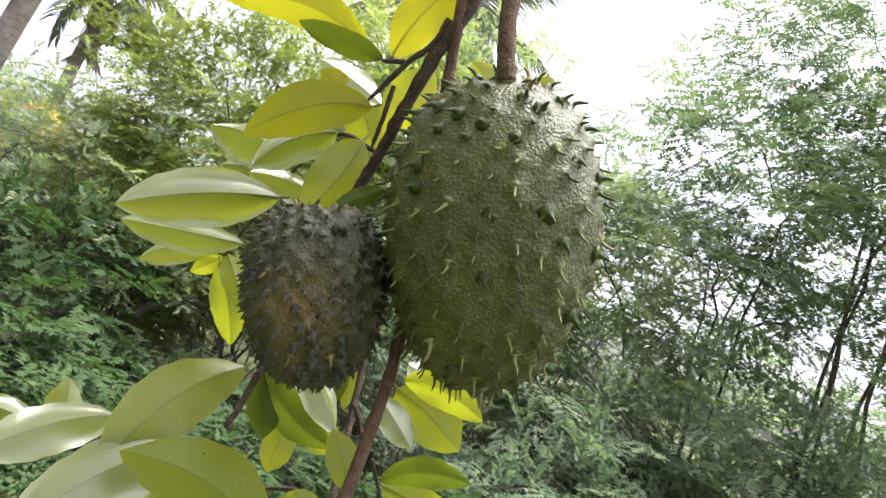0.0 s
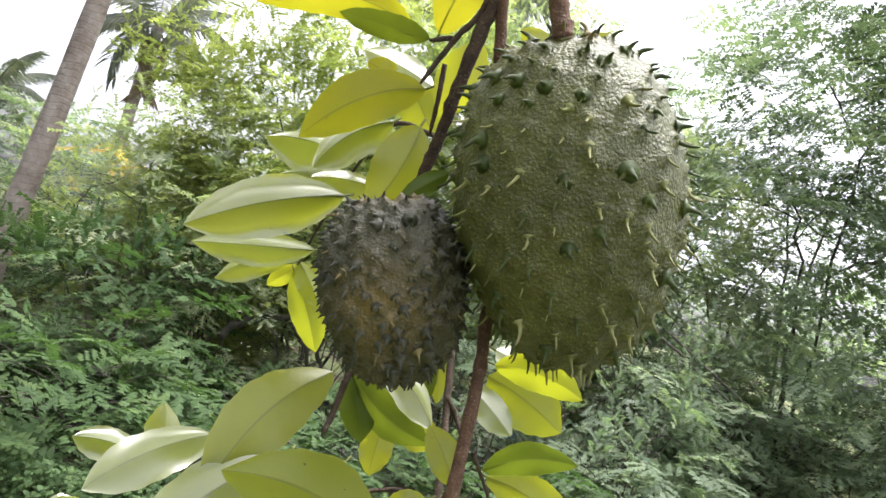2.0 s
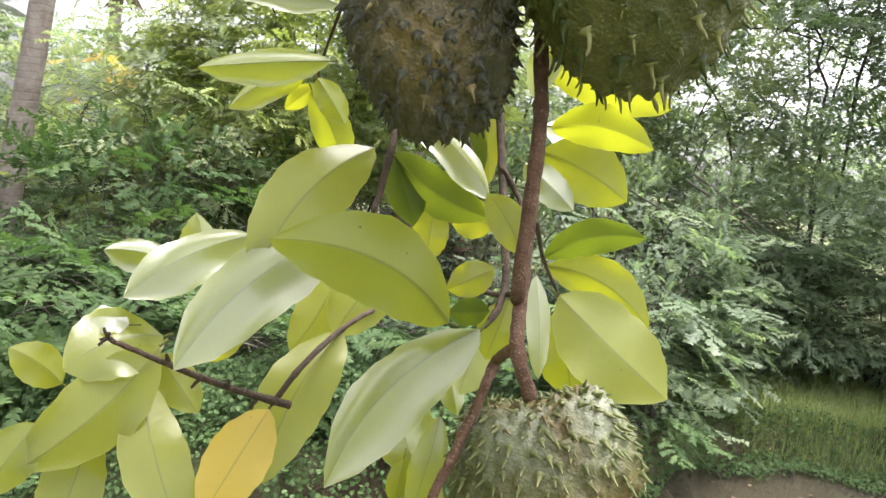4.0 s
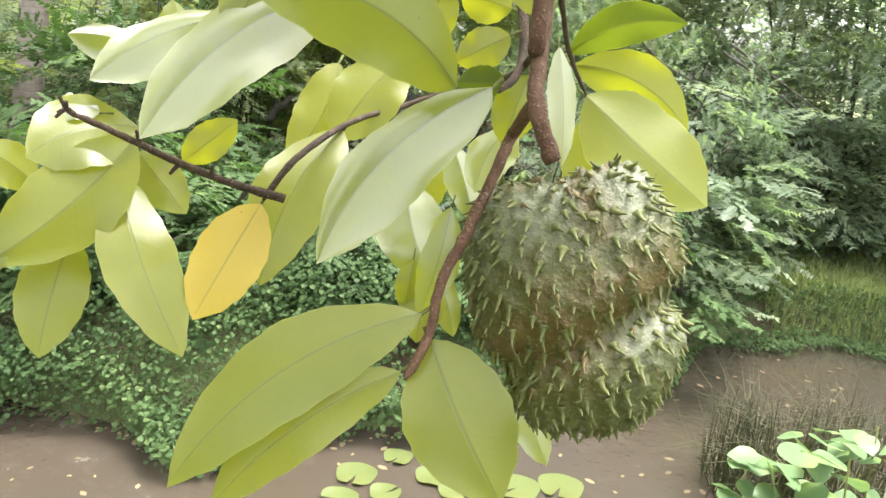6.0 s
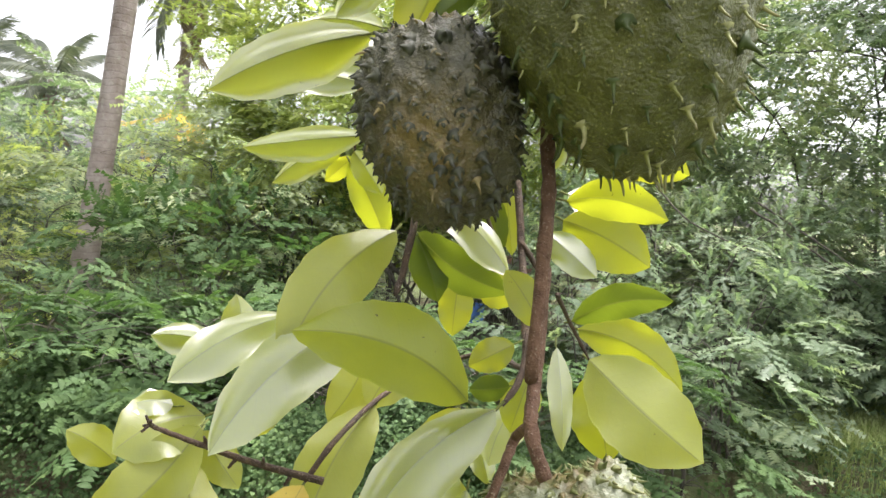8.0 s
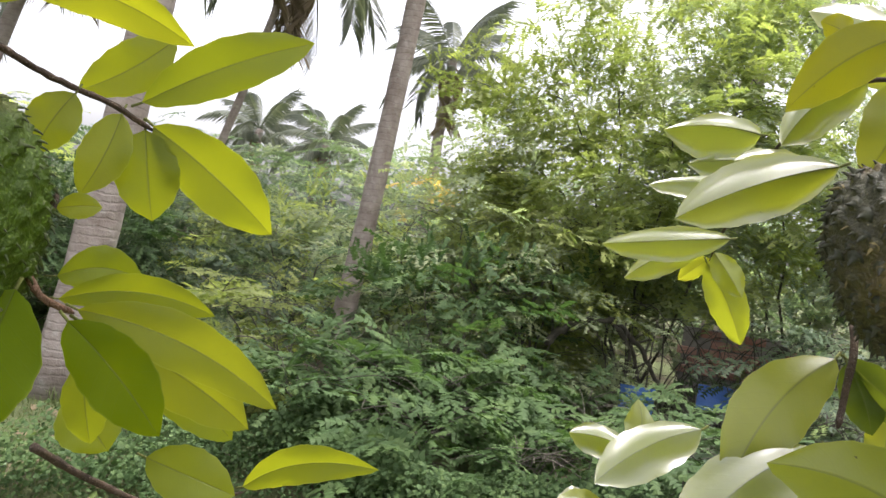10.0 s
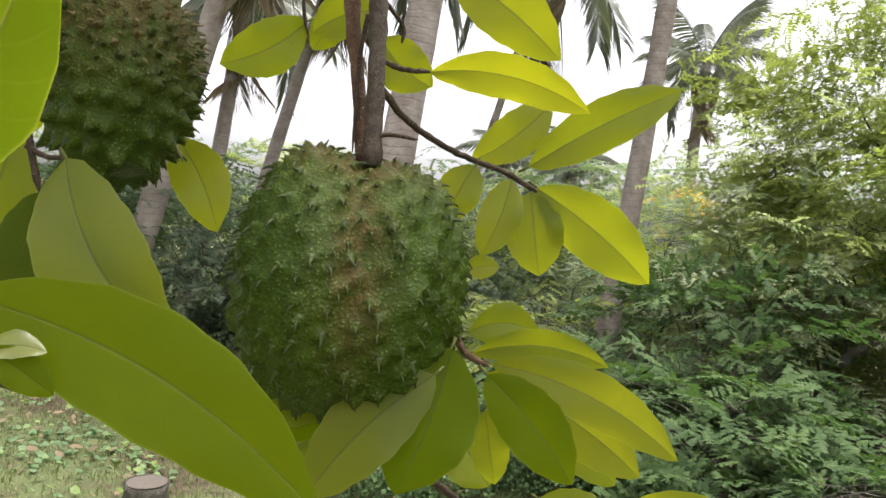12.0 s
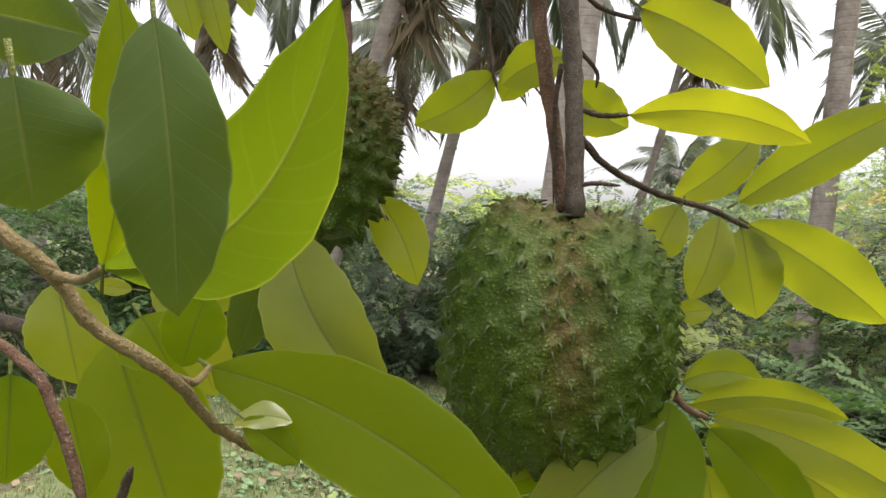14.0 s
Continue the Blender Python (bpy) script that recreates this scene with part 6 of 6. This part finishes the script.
soursop_tree((-1.15, -0.75, 0.0), ((((-0.703, -0.203, 2.360), (-0.266, 0.341, 2.300), (-0.078, 0.573, 2.064), (-0.078, 0.573, 1.964)), 0.022, 0.0055),
    (((-0.688, -0.211, 2.360), (-0.235, 0.324, 2.300), (-0.041, 0.553, 1.995), (-0.041, 0.553, 1.895)), 0.022, 0.0055),
    (((-0.682, -0.234, 2.360), (-0.223, 0.277, 2.300), (-0.026, 0.496, 1.980), (-0.026, 0.496, 1.880)), 0.022, 0.0055),
    (((-0.882, -0.353, 2.360), (-0.632, 0.032, 2.300), (-0.525, 0.198, 1.900), (-0.525, 0.198, 1.800)), 0.022, 0.0055),
    (((-0.893, -0.354, 2.360), (-0.654, 0.030, 2.300), (-0.551, 0.195, 1.899), (-0.551, 0.195, 1.799)), 0.022, 0.0055),
    (((-0.939, -0.381, 2.360), (-0.750, -0.024, 2.300), (-0.669, 0.128, 1.884), (-0.669, 0.128, 1.784)), 0.022, 0.0055),
    (((-0.943, -0.385, 2.360), (-0.756, -0.034, 2.300), (-0.676, 0.117, 1.883), (-0.676, 0.117, 1.783)), 0.022, 0.0055),
    (((-0.919, -0.351, 2.360), (-0.707, 0.037, 2.300), (-0.617, 0.204, 1.865), (-0.617, 0.204, 1.765)), 0.022, 0.0055),
    (((-0.878, -0.354, 2.360), (-0.625, 0.031, 2.300), (-0.516, 0.195, 1.860), (-0.516, 0.195, 1.760)), 0.022, 0.0055),
    (((-1.049, -0.469, 1.631), (-0.738, -0.017, 1.512)), 0.016, 0.005),
    (((-0.934, -0.519, 1.694), (-0.508, -0.118, 1.639)), 0.016, 0.005),
    (((-0.945, -0.507, 1.656), (-0.530, -0.094, 1.562)), 0.016, 0.005)))


# ---- small things round the pond ----
def bare_branch(points, radius):
    """A leafless stick caught in the thicket, with a few side twigs."""
    rng = np.random.default_rng(int(radius * 1e5) + len(bpy.data.objects))
    p = np.array(points)
    thing = empty("bare_branch", tuple(p[0]), "thin leafless branch sticking out of the thicket", "branch", "bare branches")
    line = smooth_line(p - p[0], 6)
    line[1:-1] += rng.normal(0, radius * 0.4, (len(line) - 2, 3))
    v, f = tube_data(line, (radius, radius * 0.4), 7, 0.1, rng)
    child("stick", mesh_from("stick", v, f, M_BUSH_BARK), thing)
    for i in range(4):
        k = rng.integers(2, len(line) - 1)
        d = rng.normal(0, 1, 3) * np.array([1, 1, 0.7])
        e = line[k] + d / np.linalg.norm(d) * rng.uniform(0.12, 0.35)
        v, f = tube_data(smooth_line([line[k], (line[k] + e) / 2 + 0.02, e], 4), (radius * 0.35, radius * 0.12), 5)
        child("twig", mesh_from("twig", v, f, M_BUSH_BARK), thing)
    return thing


bare_branch(((0.439, 5.747, 1.773), (0.714, 5.718, 1.523), (1.202, 5.845, 1.346), (1.609, 5.989, 1.277)), 0.008)
bare_branch(((1.261, 6.269, 1.722), (1.732, 6.262, 1.447), (2.166, 6.251, 1.181)), 0.01)
bare_branch(((1.604, 8.167, 3.301), (2.324, 8.244, 3.370), (2.869, 8.316, 3.249), (3.517, 8.413, 2.978)), 0.012)
bare_branch(((-2.533, 6.365, 0.731), (-2.327, 6.517, 0.935), (-2.105, 6.679, 1.006), (-1.855, 6.858, 0.854), (-1.673, 6.986, 0.575), (-1.533, 7.081, 0.132)), 0.04)
bare_branch(((-2.041, 6.725, 0.997), (-1.862, 6.851, 0.748), (-1.736, 6.938, 0.407)), 0.03)
bare_branch(((-2.787, 6.431, 0.941), (-2.686, 6.634, 1.392), (-2.625, 6.805, 1.682)), 0.016)
bare_branch(((-0.916, 7.529, 0.243), (-0.866, 7.570, 0.512), (-0.698, 7.696, 0.854), (-0.366, 7.941, 1.226)), 0.045)
bare_branch(((-3.040, 4.626, 0.394), (-2.900, 4.688, 0.502), (-2.790, 4.845, 0.596)), 0.014)
bare_branch(((-2.992, 6.655, 0.644), (-2.893, 6.645, 0.889), (-2.769, 6.638, 1.142)), 0.014)
bare_branch(((1.252, 6.447, 1.669), (1.721, 6.523, 1.399), (2.196, 6.602, 1.107)), 0.012)
bare_branch(((2.789, 8.373, 4.861), (3.032, 8.426, 4.565), (3.298, 8.489, 4.178)), 0.012)
bare_branch(((3.921, 8.950, 3.141), (3.554, 8.922, 2.979), (3.350, 8.921, 2.719)), 0.025)


def twiggy_undergrowth(x0, x1, y, count, seed):
    """A tangle of thin arching leafless stems rooted in the ground."""
    rng = np.random.default_rng(seed)
    tv, tf = [], []
    for i in range(count):
        p = np.array([rng.uniform(x0, x1), y + rng.normal(0, 0.15), 0.0])
        p[2] = float(ground_height(p[:1], p[1:2])[0])
        d = rng.uniform(-0.6, 0.6)
        top = rng.uniform(0.5, 1.3)
        line = smooth_line([p, p + (0.35 * d, rng.normal(0, 0.08), 0.6 * top), p + (d, rng.normal(0, 0.15), top), p + (1.6 * d, rng.normal(0, 0.2), top * rng.uniform(0.7, 1.0))], 4)
        r = rng.uniform(0.004, 0.012)
        v, f = tube_data(line, (r, 0.6 * r, 0.3 * r), 5)
        o = len(tv)
        tv += v
        tf += [tuple(q + o for q in g) for g in f]
    return tagged(new("undergrowth", mesh_from("undergrowth", tv, tf, M_BUSH_BARK)), "tangle of thin dark leafless stems before the wall", "undergrowth", kind="stuff")


twiggy_undergrowth(-2.0, -0.3, 7.15, 70, 55)


def lily_pad(x, y, r, seed):
    """A floating round leaf with a notch and a lifted rim."""
    rng = np.random.default_rng(seed)
    n = 26
    a0 = rng.uniform(0, 6)
    v = [(0, 0, 0.004)]
    for ring in (0.55, 1.0):
        for k in range(n):
            a = a0 + 0.14 + (2 * math.pi - 0.28) * k / (n - 1)
            rr = r * ring * (1 + 0.04 * math.sin(5 * a))
            v.append((rr * math.cos(a), rr * math.sin(a), 0.005 + (0.006 if ring == 1.0 else 0) * (1 + math.sin(3 * a))))
    f = [(0, 1 + k, 2 + k) for k in range(n - 1)] + [(1 + k, 1 + n + k, 2 + n + k, 2 + k) for k in range(n - 1)]
    ob = new("lily_pad", mesh_from("lily_pad", v, f, M_PAD))
    ob.location = (x, y, WATER_Z + 0.002)
    return tagged(ob, "round green lily pad floating on brown water", "lily pad", "lily pads")


for k, (x, y) in enumerate(((-0.52, 3.22), (-0.33, 3.11), (-0.67, 3.02), (0.06, 3.14), (-0.51, 2.92), (-0.69, 2.82), (-0.20, 3.04), (0.26, 3.21))):
    lily_pad(x, y, 0.07 + 0.012 * (k % 4), 40 + k)


# floating litter on the water
rng = np.random.default_rng(77)
lx = rng.uniform(-3.4, 3.0, 420)
ly = np.minimum(rng.uniform(1.4, 5.4, 420), bank_y(lx) - 0.1)
pts = np.stack([lx, ly, np.full(420, WATER_Z + 0.004)], 1)
v = scatter_fronds(pts, rng.uniform(0, 6.3, 420), np.zeros(420), np.zeros(420), rng.uniform(0.02, 0.06, 420), OVAL * np.array([1, 1, 0.1]))
tagged(new("floating_litter", quads_mesh("floating_litter", v, 6, M_PALM_DRY)), "brown fallen leaves floating on the pond", "leaf litter", kind="stuff")


rng = np.random.default_rng(78)
lx, ly = rng.uniform(-9.5, -2.6, 900), rng.uniform(-0.8, 3.2, 900)
lz = ground_height(lx, ly)
dry = lz > -0.1
pts = np.stack([lx, ly, lz + 0.03], 1)[dry]
n = len(pts)
v = scatter_fronds(pts, rng.uniform(0, 6.3, n), rng.normal(0, 0.3, n), rng.normal(0, 0.3, n), rng.uniform(0.03, 0.09, n), OVAL)
tagged(new("fallen_leaves", quads_mesh("fallen_leaves", v, 6, M_PALM_DRY)), "brown fallen leaves strewn on the lawn", "leaf litter", kind="stuff")
lx, ly = rng.uniform(-9.5, -3.0, 9000), rng.uniform(-0.9, 3.6, 9000)
patchy = np.sin(1.7 * lx + 0.6) * np.cos(2.1 * ly) + 0.6 * np.sin(4.3 * lx - 2.0 * ly) > rng.uniform(-0.6, 1.0, 9000)
pts = np.stack([lx, ly, ground_height(lx, ly) + rng.uniform(0.02, 0.06, 9000)], 1)[patchy]
n = len(pts)
v = scatter_fronds(pts, rng.uniform(0, 6.3, n), rng.normal(0.1, 0.35, n), rng.normal(0, 0.35, n), rng.uniform(0.025, 0.06, n), HEART)
tagged(new("lawn_weeds", quads_mesh("lawn_weeds", v, 6, M_BROAD)), "small round-leaved weeds in the lawn", "weeds", kind="stuff")


def broad_plant(at):
    """Pale broad-leaved creeper in a clump close to the near bank, with a curling tendril."""
    rng = np.random.default_rng(61)
    thing = empty("broad_leaved_creeper", at, "pale green broad-leaved creeper clump beside the water", "plant")
    base = np.array((0.0, 0.0, -1.1))
    meshes = []
    for s in range(4):
        nu, nv = 8, 6
        u = np.linspace(0, 1, nu + 1)[:, None]
        w = np.linspace(-1, 1, nv + 1)[None, :]
        half = 0.46 * np.sin(math.pi * u ** 0.62) ** 0.8
        x = u - 0.12 * np.abs(w) * (1 - u) ** 3
        y = half * w
        z = -0.12 * u * u + 0.10 * np.abs(w) * half + 0.03 * np.sin(7 * u + s) * w
        pts = np.stack(np.broadcast_arrays(x, y, z), -1).reshape(-1, 3)
        faces = [(i * (nv + 1) + k, (i + 1) * (nv + 1) + k, (i + 1) * (nv + 1) + k + 1, i * (nv + 1) + k + 1) for i in range(nu) for k in range(nv)]
        meshes.append(mesh_from("leaf", pts, faces, M_BROAD))
    for k in range(7):
        e = np.array([rng.uniform(-0.22, 0.3), rng.uniform(-0.15, 0.25), rng.uniform(-0.12, 0.06)])
        v, f = tube_data(smooth_line([base + e * 0.3, base * 0.5 + e * 0.6, e], 5), (0.004, 0.002), 5)
        child("stem", mesh_from("stem", v, f, M_PETIOLE), thing)
    for k in range(95):
        r, a = math.sqrt(rng.random()), rng.uniform(0, 2 * math.pi)
        p = Vector((0.36 * r * math.cos(a), 0.30 * r * math.sin(a), 0.06 - 0.16 * r - 0.22 * rng.random() ** 2))
        ob = child("leaf", meshes[k % 4], thing)
        ob.matrix_basis = Matrix.Translation(p) @ Euler((rng.normal(0, 0.3), rng.normal(0.25, 0.3), rng.uniform(0, 6.3))).to_matrix().to_4x4() @ Matrix.Scale(rng.uniform(0.055, 0.105), 4)
    curl = [np.array([0.06 + 0.03 * math.sin(3 * u) - 0.05 * u, 0.02, 0.02 + 0.2 * u]) for u in np.linspace(0, 1, 10)]
    curl += [curl[-1] + 0.025 * np.array([1 - math.cos(a), 0, math.sin(a)]) for a in np.linspace(0.5, 5.0, 8)]
    v, f = tube_data(curl, (0.0022, 0.001), 5)
    child("tendril", mesh_from("tendril", v, f, M_PETIOLE), thing, "pale curling tendril")
    return thing


broad_plant((0.909, 1.750, 0.674))


def tree_stump(x, y):
    rng = np.random.default_rng(9)
    thing = empty("tree_stump", (x, y, 0.0), "short sawn tree stump standing on the lawn", "stump")
    z = np.linspace(-0.05, 0.2, 7)
    line = np.stack([0.02 * np.sin(6 * z), 0 * z, z], 1)
    v, f = tube_data(line, (0.15, 0.12, 0.11, 0.105), 18, 0.05, rng)
    child("trunk", mesh_from("trunk", v, f, M_BUSH_BARK), thing)
    top = line[-1]
    ring = [(top[0] + 0.098 * math.cos(a), 0.098 * math.sin(a), top[2] + 0.005) for a in np.linspace(0, 2 * math.pi, 18, endpoint=False)]
    child("cut_face", mesh_from("cut_face", ring + [(top[0], 0, top[2] + 0.009)], [(k, (k + 1) % 18, 18) for k in range(18)], M_WOODCUT), thing, "pale sawn wood")
    return thing


tree_stump(-3.80, 1.24)
ox, oy, oz = -5.77, 8.49, 2.42
M_ORANGE = foliage_material("orange_foliage", (0.30, 0.20, 0.06), (0.42, 0.30, 0.09), (0.52, 0.42, 0.14), 0.4)
shrub("flowering_shrub", ox, oy, oz + 0.35, 0.5, 200, M_ORANGE, 91, "shrub with yellow and orange leaves among the palms", low=oz - 0.5, frond=0.24, leaflet=0.13)


def blue_sheet(at, w, h, seed, turn):
    """A crumpled plastic sheet hung over the thicket: folds, and a hem with thickness."""
    n = 18
    v = []
    for side in (0, 1):
        for i in range(n + 1):
            for k in range(n + 1):
                x, z = w * (i / n - 0.5), h * (k / n - 0.5)
                y = 0.10 * h * noise.noise(Vector((x * 9 + seed, z * 5, 0))) + 0.05 * h * math.sin(22 * x + 4 * z) + 0.004 * side
                v.append((x * (1 + 0.15 * noise.noise(Vector((z * 6, seed, 1)))), y, z + 0.08 * h * noise.noise(Vector((x * 7, seed, 3)))))
    m = (n + 1) ** 2
    q = [(i * (n + 1) + k, (i + 1) * (n + 1) + k, (i + 1) * (n + 1) + k + 1, i * (n + 1) + k + 1) for i in range(n) for k in range(n)]
    f = q + [tuple(j + m for j in reversed(g)) for g in q]
    ob = new("plastic_sheet", mesh_from("plastic_sheet", v, f, M_TARP))
    ob.location = at
    ob.rotation_euler = (0, 0, turn)
    return tagged(ob, "crumpled blue plastic sheet hanging in the bushes", "plastic sheet", "plastic sheets")


blue_sheet((-1.665, 6.494, 0.368), 0.30, 0.25, 3, 0.3)
blue_sheet((-1.095, 6.987, 0.449), 0.30, 0.22, 8, 0.3)
blue_sheet((0.266, 8.883, 0.187), 0.22, 0.22, 5, 0.1)


def brick_wall(at, cols, rows_n):
    """A ruined open-jointed brick wall seen through the bushes; every brick is a piece of its own."""
    rng = np.random.default_rng(14)
    thing = empty("wall_ruin", (at[0], at[1], at[2] - rows_n * 0.05), "old pinkish brick wall with deep dark joints", "wall", kind="structure")
    thing.rotation_euler = (0, 0, radians(14))
    bm = bmesh.new()
    bmesh.ops.create_cube(bm, size=1.0)
    bmesh.ops.bevel(bm, geom=bm.edges[:], offset=0.06, segments=1, affect="EDGES")
    for w in bm.verts:
        w.co = Vector((w.co.x * 0.185, w.co.y * 0.10, w.co.z * 0.072))
    me = bpy.data.meshes.new("brick")
    bm.to_mesh(me)
    bm.free()
    me.materials.append(M_BRICK)
    core = bmesh.new()
    bmesh.ops.create_cube(core, size=1.0)
    for w in core.verts:
        w.co = Vector((w.co.x * cols * 0.205, w.co.y * 0.06 + 0.04, w.co.z * (rows_n * 0.092 + 0.5) + rows_n * 0.046 - 0.25))
    cm = bpy.data.meshes.new("mortar")
    core.to_mesh(cm)
    core.free()
    cm.materials.append(M_MORTAR)
    child("mortar", cm, thing)
    for r in range(rows_n):
        for c in range(cols):
            if r > rows_n - 3 and rng.random() < 0.35:
                continue
            ob = child("brick", me, thing)
            ob.location = ((c - cols / 2 + 0.5 + 0.5 * (r % 2) - 0.25) * 0.205, rng.normal(0, 0.004), 0.046 + r * 0.092)
            ob.rotation_euler = (0, rng.normal(0, 0.015), rng.normal(0, 0.02))
    return thing


brick_wall((-1.05, 7.670, 0.80), 5, 5)
